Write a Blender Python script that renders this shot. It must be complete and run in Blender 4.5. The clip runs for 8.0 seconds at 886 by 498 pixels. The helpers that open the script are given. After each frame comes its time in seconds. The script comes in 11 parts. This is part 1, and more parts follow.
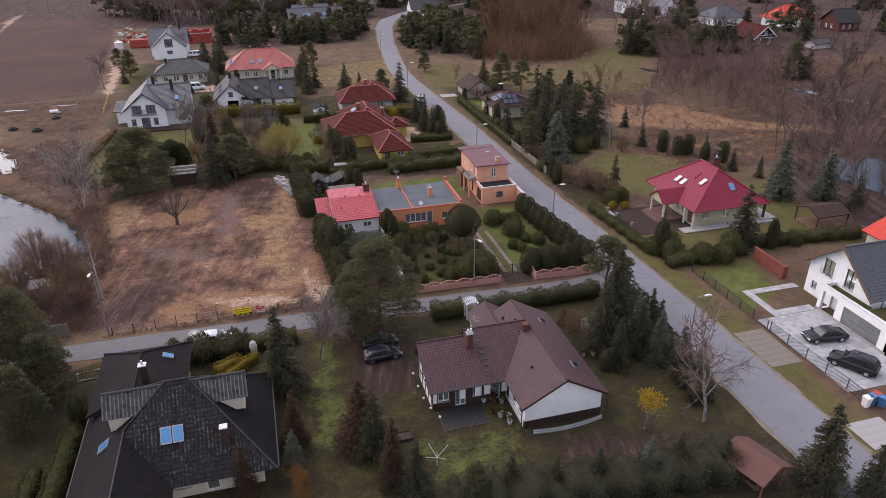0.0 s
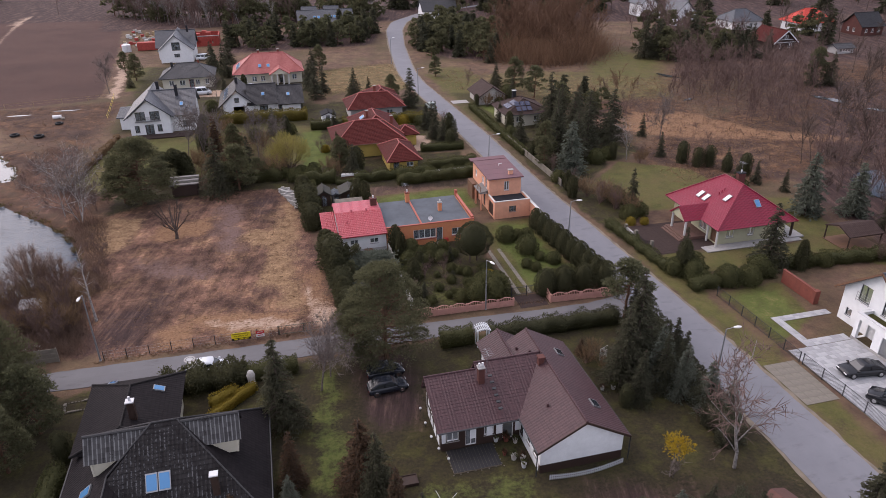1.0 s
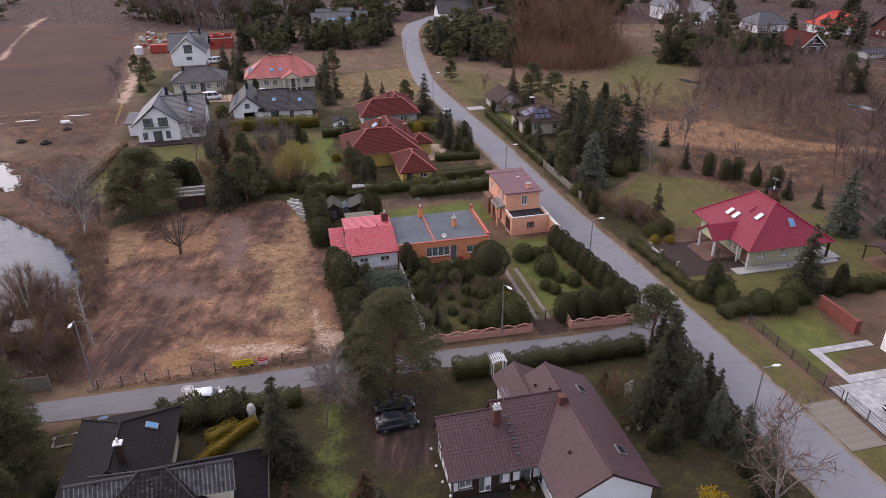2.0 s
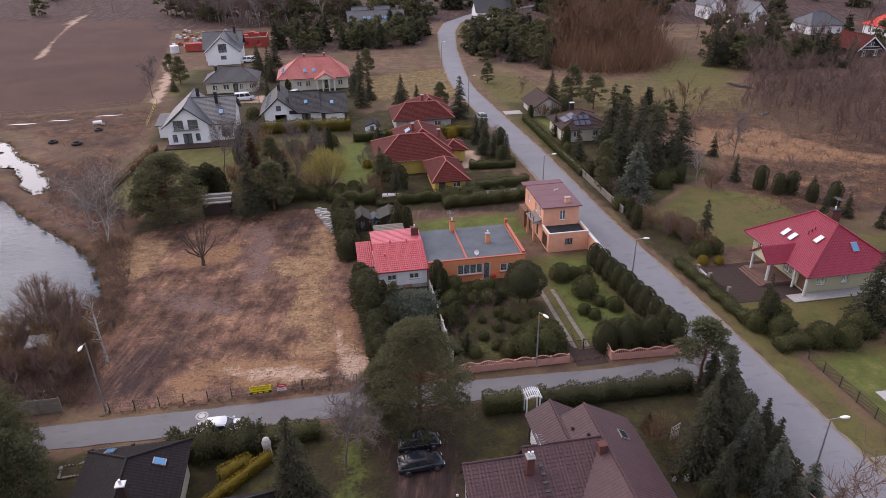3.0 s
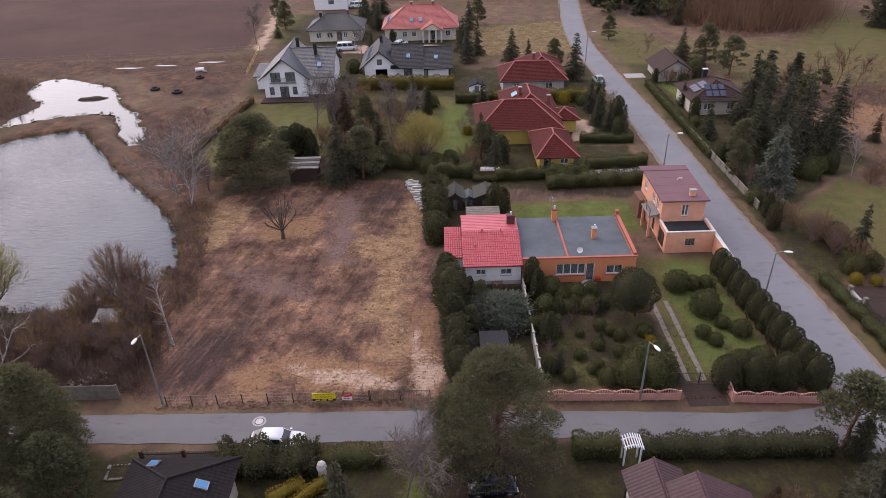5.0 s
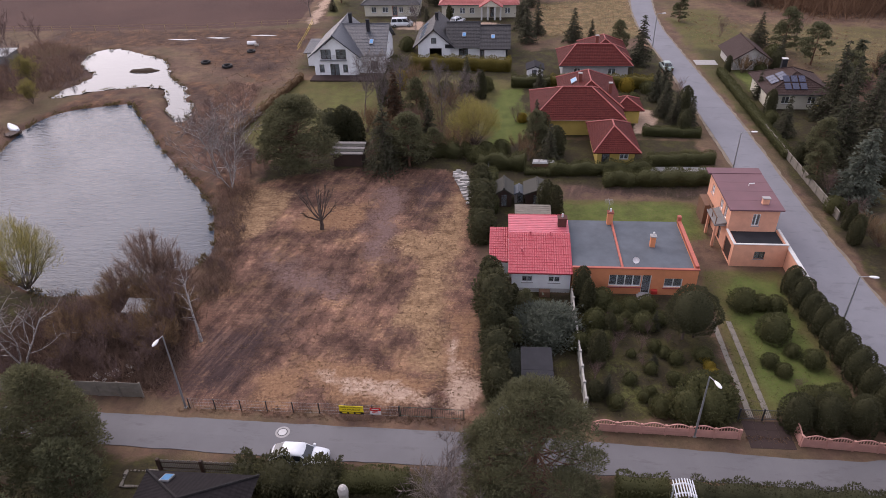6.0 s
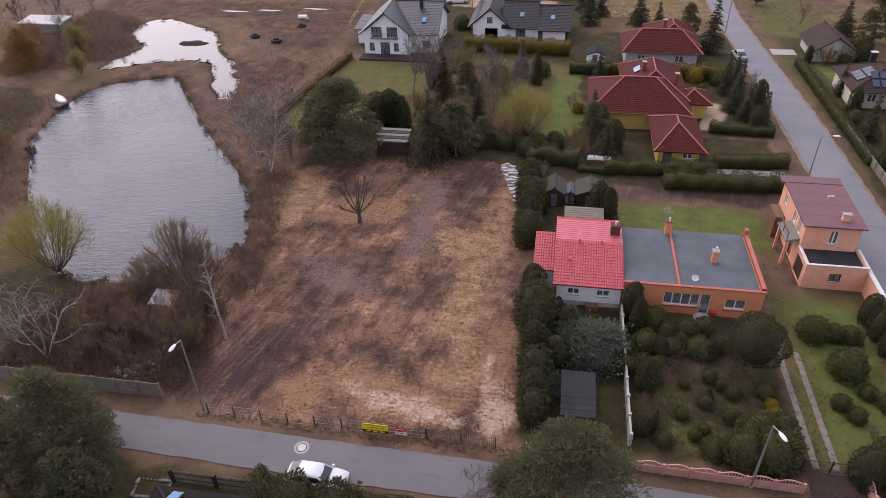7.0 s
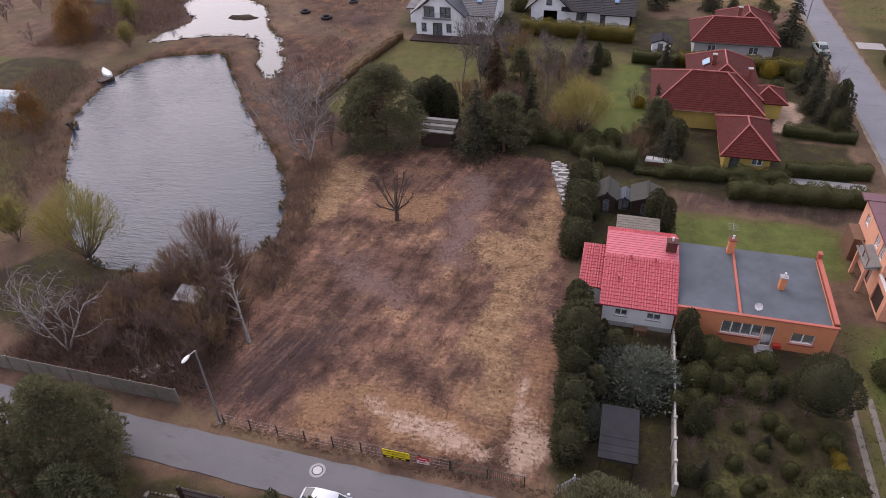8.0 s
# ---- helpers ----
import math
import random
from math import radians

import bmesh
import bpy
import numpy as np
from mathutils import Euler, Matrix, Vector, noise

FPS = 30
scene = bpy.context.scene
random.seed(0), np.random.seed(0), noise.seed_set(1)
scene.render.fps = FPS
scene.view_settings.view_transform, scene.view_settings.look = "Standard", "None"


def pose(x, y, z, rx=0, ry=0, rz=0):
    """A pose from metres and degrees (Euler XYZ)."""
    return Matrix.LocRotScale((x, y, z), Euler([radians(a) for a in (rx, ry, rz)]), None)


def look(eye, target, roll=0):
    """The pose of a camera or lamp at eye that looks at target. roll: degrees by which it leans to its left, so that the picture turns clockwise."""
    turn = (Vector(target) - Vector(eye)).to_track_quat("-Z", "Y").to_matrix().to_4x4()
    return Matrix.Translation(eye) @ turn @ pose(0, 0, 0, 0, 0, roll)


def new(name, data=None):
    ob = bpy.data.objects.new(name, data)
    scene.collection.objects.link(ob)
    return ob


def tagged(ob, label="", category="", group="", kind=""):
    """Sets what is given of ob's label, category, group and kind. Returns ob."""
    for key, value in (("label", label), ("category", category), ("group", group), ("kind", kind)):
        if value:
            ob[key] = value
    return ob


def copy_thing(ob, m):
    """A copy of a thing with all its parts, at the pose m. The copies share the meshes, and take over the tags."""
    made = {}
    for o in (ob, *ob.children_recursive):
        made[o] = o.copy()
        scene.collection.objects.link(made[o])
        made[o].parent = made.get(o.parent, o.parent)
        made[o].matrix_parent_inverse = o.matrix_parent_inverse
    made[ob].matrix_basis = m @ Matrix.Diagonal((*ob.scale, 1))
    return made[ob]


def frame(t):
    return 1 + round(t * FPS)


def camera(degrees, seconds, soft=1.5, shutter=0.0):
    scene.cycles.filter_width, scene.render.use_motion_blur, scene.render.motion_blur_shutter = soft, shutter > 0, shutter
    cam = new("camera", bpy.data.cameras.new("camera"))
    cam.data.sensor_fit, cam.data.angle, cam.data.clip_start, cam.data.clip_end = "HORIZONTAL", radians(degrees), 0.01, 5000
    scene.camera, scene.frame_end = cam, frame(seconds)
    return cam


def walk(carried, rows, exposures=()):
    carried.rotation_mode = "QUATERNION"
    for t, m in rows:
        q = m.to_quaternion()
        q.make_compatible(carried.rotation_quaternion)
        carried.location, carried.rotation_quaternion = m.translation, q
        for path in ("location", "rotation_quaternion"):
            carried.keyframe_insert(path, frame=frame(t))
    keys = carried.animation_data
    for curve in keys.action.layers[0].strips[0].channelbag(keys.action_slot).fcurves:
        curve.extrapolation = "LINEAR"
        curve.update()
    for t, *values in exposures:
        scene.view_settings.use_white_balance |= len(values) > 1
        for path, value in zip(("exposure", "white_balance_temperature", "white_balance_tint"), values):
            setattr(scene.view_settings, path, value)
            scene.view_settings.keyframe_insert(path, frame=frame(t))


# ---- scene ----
cam = camera(65.8, 8.0, soft=0.75)
METRES, EYE, TILT, LEAN, TURN = 43.7, 42.5, 0.0, 0.0, -15.0
ROWS = [
    (0.0, 0.0, 0.0, 0.0, -0.27, -26.8, 0.53),
    (0.5, -0.0001, 0.055, 0.0019, 0.11, -26.78, 0.52),
    (1.0, -0.0002, 0.1159, 0.0045, 0.66, -26.78, 0.54),
    (1.5, -0.0004, 0.174, 0.0069, 1.14, -26.78, 0.58),
    (3.0, -0.0044, 0.3614, 0.0124, 4.95, -27.03, 0.85),
    (3.5, -0.0062, 0.4216, 0.0126, 7.07, -27.9, 1.01),
    (4.0, -0.01, 0.4874, 0.0116, 9.57, -29.08, 1.18),
    (4.5, -0.0137, 0.5488, 0.0118, 11.91, -30.22, 1.33),
    (6.0, -0.0378, 0.7413, 0.0116, 19.42, -33.44, 1.44),
    (6.5, -0.0497, 0.8013, 0.0102, 21.81, -34.43, 1.4),
    (7.0, -0.0645, 0.8665, 0.0083, 24.43, -35.53, 1.46),
    (7.5, -0.0803, 0.9257, 0.0087, 26.82, -36.56, 1.54),
    (8.0, -0.099, 0.9902, 0.0051, 29.47, -37.59, 1.6),
]
walk(cam, [(t, pose(0, 0, EYE, TILT, LEAN, TURN) @ pose(METRES * x, METRES * y, METRES * z, 90 + pitch, roll, yaw)) for t, x, y, z, yaw, pitch, roll in ROWS], exposures=[(0.0, 0.58, 6450, 22), (3.5, 0.63, 6450, 24), (8.0, 0.59, 6450, 25)])

# ---- world and light: a dull, overcast afternoon ----
world = bpy.data.worlds.new("overcast_sky")
scene.world = world
world.use_nodes = True
wn, wl = world.node_tree.nodes, world.node_tree.links
wn.clear()
SUN_UP, SUN_ROUND = radians(42), radians(316)
sky = wn.new("ShaderNodeTexSky")
sky.sky_type, sky.sun_disc = "NISHITA", False
sky.sun_elevation, sky.sun_rotation = SUN_UP, SUN_ROUND
sky.dust_density, sky.air_density = 4.0, 1.0
# a closed layer of cloud takes most of the blue out of the sky
grey = wn.new("ShaderNodeMix")
grey.data_type = "RGBA"
grey.inputs[0].default_value = 0.6
grey.inputs[7].default_value = (7.2, 7.4, 7.9, 1)
bg = wn.new("ShaderNodeBackground")
bg.inputs[1].default_value = 0.135
wo = wn.new("ShaderNodeOutputWorld")
wl.new(sky.outputs[0], grey.inputs[6])
wl.new(grey.outputs[2], bg.inputs[0])
wl.new(bg.outputs[0], wo.inputs[0])

sun_data = bpy.data.lights.new("sun", "SUN")
sun_data.energy, sun_data.angle, sun_data.color = 1.2, radians(76), (1.0, 0.95, 0.9)
sun = new("sun", sun_data)
sun.matrix_world = look((0, 0, 0), (-math.sin(SUN_ROUND) * math.cos(SUN_UP), -math.cos(SUN_ROUND) * math.cos(SUN_UP), -math.sin(SUN_UP)))

# ---- materials ----
MATS = {}


class Nodes:
    """A small builder for node materials."""

    def __init__(self, name):
        self.m = bpy.data.materials.new(name)
        self.m.use_nodes = True
        self.n, self.l = self.m.node_tree.nodes, self.m.node_tree.links
        self.p = self.n["Principled BSDF"]
        MATS[name] = self.m

    def node(self, kind, **values):
        k = self.n.new(kind)
        for key, v in values.items():
            k.inputs[key].default_value = v
        return k

    def link(self, a, b):
        self.l.new(a, b)

    def coords(self, what="Object"):
        return self.n.new("ShaderNodeTexCoord").outputs[what]

    def noise(self, vec, scale, detail=4.0, rough=0.6, stretch=None):
        if stretch:
            s = self.n.new("ShaderNodeMapping")
            s.inputs["Scale"].default_value = stretch
            self.link(vec, s.inputs["Vector"])
            vec = s.outputs[0]
        k = self.node("ShaderNodeTexNoise", Scale=scale, Detail=detail, Roughness=rough)
        self.link(vec, k.inputs["Vector"])
        return k.outputs["Fac"]

    def ramp(self, fac, stops):
        k = self.n.new("ShaderNodeValToRGB")
        e = k.color_ramp.elements
        while len(e) < len(stops):
            e.new(0.5)
        for el, (pos, col) in zip(e, stops):
            el.position, el.color = pos, (*col, 1) if len(col) == 3 else col
        self.link(fac, k.inputs[0])
        return k.outputs[0]

    def mix(self, fac, a, b, how="MIX"):
        k = self.n.new("ShaderNodeMix")
        k.data_type, k.blend_type = "RGBA", how
        for sock, v in ((k.inputs[0], fac), (k.inputs[6], a), (k.inputs[7], b)):
            if isinstance(v, (int, float)):
                sock.default_value = v
            elif isinstance(v, tuple):
                sock.default_value = (*v, 1)
            else:
                self.link(v, sock)
        return k.outputs[2]

    def maths(self, how, a, b=0.0, clamp=False):
        k = self.n.new("ShaderNodeMath")
        k.operation, k.use_clamp = how, clamp
        for sock, v in zip(k.inputs, (a, b)):
            if isinstance(v, (int, float)):
                sock.default_value = v
            else:
                self.link(v, sock)
        return k.outputs[0]

    def attr(self, name):
        k = self.n.new("ShaderNodeAttribute")
        k.attribute_name = name
        return k.outputs["Fac"]

    def bump(self, height, strength=0.3, dist=0.02):
        k = self.node("ShaderNodeBump", Strength=strength, Distance=dist)
        self.link(height, k.inputs["Height"])
        self.link(k.outputs[0], self.p.inputs["Normal"])

    def done(self, colour, rough=0.8, metal=0.0, spec=0.5):
        if isinstance(colour, tuple):
            self.p.inputs["Base Color"].default_value = (*colour, 1)
        else:
            self.link(colour, self.p.inputs["Base Color"])
        if isinstance(rough, (int, float)):
            self.p.inputs["Roughness"].default_value = rough
        else:
            self.link(rough, self.p.inputs["Roughness"])
        self.p.inputs["Metallic"].default_value = metal
        self.p.inputs["Specular IOR Level"].default_value = spec
        return self.m


def shade(c, k):
    return tuple(min(1.0, v * k) for v in c)


def plain(name, col, rough=0.7, metal=0.0, vary=0.25, scale=1.5, fine=25.0, bump=0.15, spec=0.4, stain=None, each=0.25):
    """A surface of one colour with stains at two scales and fine relief."""
    k = Nodes(name)
    v = k.coords()
    big, small = k.noise(v, scale, 5), k.noise(v, fine, 3)
    rnd = k.n.new("ShaderNodeObjectInfo").outputs["Random"]
    c = k.ramp(big, [(0.3, shade(col, 1 - vary)), (0.7, shade(col, 1 + vary * 0.6))])
    c = k.mix(k.maths("MULTIPLY", small, 0.5), c, stain or shade(col, 0.6))
    c = k.mix(k.maths("MULTIPLY", rnd, each), c, shade(col, 0.75 if each < 0.5 else 0.5))
    k.bump(small, bump, 0.01)
    return k.done(c, k.maths("ADD", rough - 0.1, k.maths("MULTIPLY", big, 0.2)), metal, spec)


def foliage(name, dark, light, rough=0.75):
    """Needles and leaves: each spray and each plant has a tone of its own."""
    k = Nodes(name)
    isl = k.n.new("ShaderNodeNewGeometry").outputs["Random Per Island"]
    rnd = k.n.new("ShaderNodeObjectInfo").outputs["Random"]
    big = k.noise(k.coords(), 0.9, 3)
    mid = tuple((a + b) / 2 for a, b in zip(dark, light))
    c = k.ramp(isl, [(0.0, dark), (0.6, mid), (1.0, light)])
    c = k.mix(k.maths("MULTIPLY", big, 0.5), c, dark)
    c = k.mix(k.maths("MULTIPLY", rnd, 0.25), c, (light[0] * 0.95, light[1] * 0.85, light[2] * 0.8))
    k.done(c, rough, 0, 0.2)
    # thin leaves let part of the light through
    thin = k.n.new("ShaderNodeBsdfTranslucent")
    both = k.n.new("ShaderNodeMixShader")
    both.inputs[0].default_value = 0.5
    k.link(c, thin.inputs["Color"])
    k.link(k.p.outputs[0], both.inputs[1])
    k.link(thin.outputs[0], both.inputs[2])
    k.link(both.outputs[0], k.n["Material Output"].inputs["Surface"])
    return k.m


def bark(name, dark, light, stretch=(1, 1, 0.25), scale=9.0):
    k = Nodes(name)
    f = k.noise(k.coords(), scale, 5, 0.65, stretch)
    rnd = k.n.new("ShaderNodeObjectInfo").outputs["Random"]
    c = k.ramp(f, [(0.36, dark), (0.6, light)])
    c = k.mix(k.maths("MULTIPLY", rnd, 0.3), c, dark)
    k.bump(f, 0.4, 0.02)
    return k.done(c, 0.85, 0, 0.2)


def tiles(name, col, alt, rough=0.5, course=0.36, wide=0.3, moss=None, moss_amount=0.0, spec=0.28, lines=0.0):
    """Roof tiles: courses and pan tiles by the roof's own metres, weathered, with moss where there is any."""
    k = Nodes(name)
    uv = k.n.new("ShaderNodeUVMap").outputs[0]
    sep = k.n.new("ShaderNodeSeparateXYZ")
    k.link(uv, sep.inputs[0])
    u = k.maths("SINE", k.maths("MULTIPLY", sep.outputs[0], 2 * math.pi / wide))
    row = k.maths("FRACT", k.maths("DIVIDE", sep.outputs[1], course))
    relief = k.maths("ADD", k.maths("MULTIPLY", u, 0.5), k.maths("SUBTRACT", 1.0, row))
    wn_ = k.n.new("ShaderNodeTexWhiteNoise")
    cell = k.n.new("ShaderNodeCombineXYZ")
    k.link(k.maths("FLOOR", k.maths("DIVIDE", sep.outputs[0], wide)), cell.inputs[0])
    k.link(k.maths("FLOOR", k.maths("DIVIDE", sep.outputs[1], course)), cell.inputs[1])
    k.link(cell.outputs[0], wn_.inputs["Vector"])
    big, fine = k.noise(k.coords(), 0.5, 6, 0.65), k.noise(k.coords(), 6, 5, 0.7)
    c = k.mix(wn_.outputs["Value"], col, alt)
    c = k.mix(k.maths("MULTIPLY", big, 0.6), c, shade(col, 0.62))
    seam = k.maths("GREATER_THAN", row, 0.86)
    c = k.mix(k.maths("MULTIPLY", seam, 0.3), c, shade(col, 0.5))
    if moss:
        f = k.maths("MULTIPLY", k.maths("GREATER_THAN", k.maths("ADD", k.maths("MULTIPLY", fine, 0.6), k.maths("MULTIPLY", big, 0.5)), 0.62 - moss_amount), 0.7)
        if lines:
            # lichen sits on the crown of each pan tile, in lines down the roof
            crown = k.ramp(u, [(0.45, (1 - lines,) * 3), (0.95, (1, 1, 1))])
            f = k.maths("MULTIPLY", f, crown)
            f = k.maths("MULTIPLY", f, k.ramp(wn_.outputs["Value"], [(0.0, (0.5, 0.5, 0.5)), (0.7, (1, 1, 1))]))
        c = k.mix(f, c, moss)
    k.bump(relief, 0.6, 0.03)
    return k.done(c, k.maths("ADD", rough - 0.12, k.maths("MULTIPLY", fine, 0.25)), 0, spec)


plain("render_white", (0.80, 0.82, 0.83), 0.85, vary=0.1, stain=(0.5, 0.5, 0.5))
plain("render_cream", (0.55, 0.52, 0.42), 0.85, vary=0.1)
plain("render_grey", (0.42, 0.41, 0.40), 0.85, vary=0.12)
plain("render_orange", (0.62, 0.235, 0.105), 0.85, vary=0.14, stain=(0.4, 0.16, 0.08))
plain("render_peach", (0.68, 0.34, 0.22), 0.85, vary=0.14, stain=(0.46, 0.24, 0.16))
plain("render_yellow", (0.48, 0.35, 0.09), 0.85, vary=0.12)
plain("render_olive", (0.45, 0.44, 0.30), 0.85, vary=0.1)
plain("timber_dark", (0.045, 0.025, 0.018), 0.7, vary=0.3)
plain("membrane_black", (0.022, 0.021, 0.022), 0.6, vary=0.3)
plain("timber_brown", (0.16, 0.085, 0.05), 0.7, vary=0.3)
plain("timber_grey", (0.20, 0.19, 0.18), 0.8, vary=0.3)
plain("brick_red", (0.19, 0.055, 0.038), 0.85, vary=0.3, fine=12)
plain("brick_dark", (0.10, 0.035, 0.028), 0.85, vary=0.3, fine=12)
plain("block_red", (0.36, 0.06, 0.045), 0.8, vary=0.25)
plain("red_metal", (0.50, 0.115, 0.14), 0.45, vary=0.2)
plain("red_trim", (0.36, 0.06, 0.05), 0.6, vary=0.2)
plain("felt_grey", (0.085, 0.099, 0.116), 0.8, vary=0.35, scale=0.5, stain=(0.055, 0.065, 0.075))
plain("coping_red", (0.40, 0.105, 0.07), 0.6, vary=0.2)
plain("felt_purple", (0.15, 0.075, 0.085), 0.75, vary=0.18, scale=0.6)
plain("felt_black", (0.034, 0.034, 0.038), 0.92, vary=0.3, scale=0.8, spec=0.12)
plain("concrete", (0.33, 0.32, 0.31), 0.85, vary=0.25)
plain("whitewash", (0.40, 0.39, 0.36), 0.9, vary=0.35, scale=2.0, stain=(0.16, 0.15, 0.12))
plain("concrete_old", (0.19, 0.17, 0.14), 0.9, vary=0.3)
plain("concrete_white", (0.55, 0.55, 0.53), 0.85, vary=0.2)
plain("concrete_pink", (0.50, 0.255, 0.205), 0.85, vary=0.2, stain=(0.33, 0.2, 0.17))
plain("paving_pale", (0.40, 0.41, 0.425), 0.8, vary=0.2, stain=(0.3, 0.29, 0.28), each=0.7)
plain("paving_brown", (0.052, 0.036, 0.032), 0.92, vary=0.25, spec=0.12)
plain("paving_red", (0.14, 0.078, 0.060), 0.8, vary=0.25)
plain("sand", (0.20, 0.165, 0.125), 0.95, vary=0.4, scale=0.6, stain=(0.10, 0.08, 0.055))
plain("metal_white", (0.62, 0.63, 0.64), 0.45, vary=0.12)
plain("metal_grey", (0.30, 0.31, 0.32), 0.45, 0.6, vary=0.2)
plain("metal_dark", (0.035, 0.037, 0.04), 0.5, vary=0.2)
plain("metal_green", (0.03, 0.06, 0.045), 0.5, vary=0.2)
plain("plastic_white", (0.75, 0.75, 0.74), 0.4, vary=0.08)
plain("plastic_blue", (0.05, 0.16, 0.34), 0.4, vary=0.1)
plain("plastic_red", (0.45, 0.04, 0.03), 0.4, vary=0.1)
plain("rubber", (0.018, 0.018, 0.018), 0.85, vary=0.1)
plain("sign_yellow", (0.85, 0.66, 0.02), 0.5, vary=0.06)
plain("sign_black", (0.015, 0.015, 0.015), 0.5, vary=0.06)
plain("sign_red", (0.55, 0.02, 0.02), 0.5, vary=0.06)
plain("stone_pale", (0.48, 0.46, 0.43), 0.9, vary=0.3)
plain("paint_white", (0.62, 0.65, 0.68), 0.25, vary=0.03, bump=0.0)
plain("paint_black", (0.012, 0.013, 0.016), 0.2, vary=0.05, bump=0.0)
plain("paint_navy", (0.014, 0.017, 0.024), 0.12, vary=0.05, bump=0.0)
plain("paint_green", (0.30, 0.36, 0.33), 0.3, vary=0.05, bump=0.0)
plain("chrome", (0.6, 0.6, 0.6), 0.25, 1.0, vary=0.05, bump=0.0)
# headlight lenses; its pale tone also paints sky reflection on roof panes
plain("lens_and_sky_pane", (0.75, 0.76, 0.78), 0.2, vary=0.03, bump=0.0)
plain("tail_lens", (0.30, 0.012, 0.012), 0.2, vary=0.03, bump=0.0)
plain("solar_cell", (0.045, 0.05, 0.085), 0.25, vary=0.1, bump=0.0)
plain("straw_dry", (0.34, 0.25, 0.14), 0.95, vary=0.25)
plain("deadwood", (0.30, 0.26, 0.22), 0.9, vary=0.3)
plain("tarp_blue", (0.35, 0.45, 0.5), 0.35, vary=0.15)

tiles("tiles_brown", (0.054, 0.026, 0.029), (0.073, 0.035, 0.038), 0.5)
tiles("tiles_dark", (0.014, 0.012, 0.013), (0.02, 0.017, 0.018), 0.8, spec=0.1)
tiles("tiles_mossy", (0.017, 0.015, 0.015), (0.03, 0.028, 0.028), 0.8, moss=(0.15, 0.155, 0.16), moss_amount=0.02, spec=0.12, lines=0.9)
tiles("tiles_lichen", (0.022, 0.020, 0.020), (0.045, 0.043, 0.043), 0.85, moss=(0.20, 0.205, 0.21), moss_amount=0.16, spec=0.1, lines=0.75)
tiles("tiles_pink", (0.36, 0.05, 0.065), (0.42, 0.07, 0.085), 0.4, course=0.35, wide=0.2)
tiles("tiles_crimson", (0.20, 0.010, 0.030), (0.235, 0.014, 0.037), 0.36, course=0.35, wide=0.2, spec=0.3)
tiles("tiles_red", (0.066, 0.012, 0.010), (0.092, 0.018, 0.014), 0.7, spec=0.1)
tiles("tiles_salmon", (0.34, 0.095, 0.085), (0.41, 0.135, 0.12), 0.55)
tiles("tiles_scarlet", (0.55, 0.05, 0.03), (0.6, 0.08, 0.05), 0.5)
tiles("tiles_slate", (0.036, 0.041, 0.052), (0.052, 0.058, 0.070), 0.36, spec=0.5)
tiles("tiles_black", (0.0161, 0.0161, 0.0186), (0.0248, 0.0248, 0.0279), 0.55)
tiles("tiles_grey", (0.0465, 0.0465, 0.0496), (0.0620, 0.0620, 0.0651), 0.6)
tiles("tiles_umber", (0.048, 0.030, 0.026), (0.064, 0.043, 0.038), 0.75, spec=0.12)

foliage("needles_pine", (0.074, 0.078, 0.042), (0.161, 0.161, 0.087))
foliage("needles_spruce", (0.048, 0.051, 0.032), (0.099, 0.099, 0.061))
foliage("needles_blue", (0.085, 0.099, 0.077), (0.176, 0.195, 0.150))
foliage("needles_thuja", (0.048, 0.049, 0.027), (0.091, 0.092, 0.044))
foliage("needles_brown", (0.05, 0.038, 0.024), (0.125, 0.07, 0.04))
foliage("hedge_green", (0.057, 0.063, 0.028), (0.118, 0.119, 0.048))
foliage("hedge_yellow", (0.16, 0.125, 0.022), (0.34, 0.26, 0.04))
foliage("hedge_tipped", (0.065, 0.066, 0.022), (0.23, 0.185, 0.036))
foliage("leaves_forsythia", (0.27, 0.18, 0.012), (0.46, 0.32, 0.025))
foliage("leaves_willow", (0.17, 0.15, 0.045), (0.33, 0.295, 0.095))
foliage("leaves_amber", (0.14, 0.075, 0.022), (0.27, 0.14, 0.04))
foliage("reeds", (0.17, 0.112, 0.068), (0.3, 0.205, 0.125))
foliage("grass_blades", (0.05, 0.055, 0.018), (0.15, 0.135, 0.048))
foliage("stubble", (0.10, 0.064, 0.046), (0.23, 0.155, 0.098))
foliage("brush", (0.116, 0.078, 0.047), (0.266, 0.186, 0.109))
foliage("bank_grass", (0.07, 0.058, 0.028), (0.17, 0.13, 0.066))
foliage("larch_twig", (0.128, 0.078, 0.051), (0.250, 0.155, 0.096))
foliage("twig_haze", (0.111, 0.073, 0.056), (0.225, 0.157, 0.118))
bark("bark_birch", (0.07, 0.06, 0.055), (0.44, 0.41, 0.385), (1, 1, 3.0), 4.0)
bark("bark_brown", (0.045, 0.032, 0.026), (0.12, 0.09, 0.075))
bark("bark_grey", (0.08, 0.065, 0.058), (0.2, 0.165, 0.15))
bark("bark_mauve", (0.085, 0.056, 0.049), (0.19, 0.128, 0.110))
bark("bark_pine", (0.06, 0.035, 0.025), (0.19, 0.105, 0.065))
bark("bark_rust", (0.085, 0.047, 0.030), (0.155, 0.088, 0.053))


def glass_pane():
    k = Nodes("glass")
    k.p.inputs["Transmission Weight"].default_value = 0.85
    k.p.inputs["IOR"].default_value = 1.45
    return k.done((0.5, 0.55, 0.58), 0.04)


def car_glass():
    k = Nodes("car_glass")
    return k.done((0.02, 0.024, 0.028), 0.06, 0, 0.7)


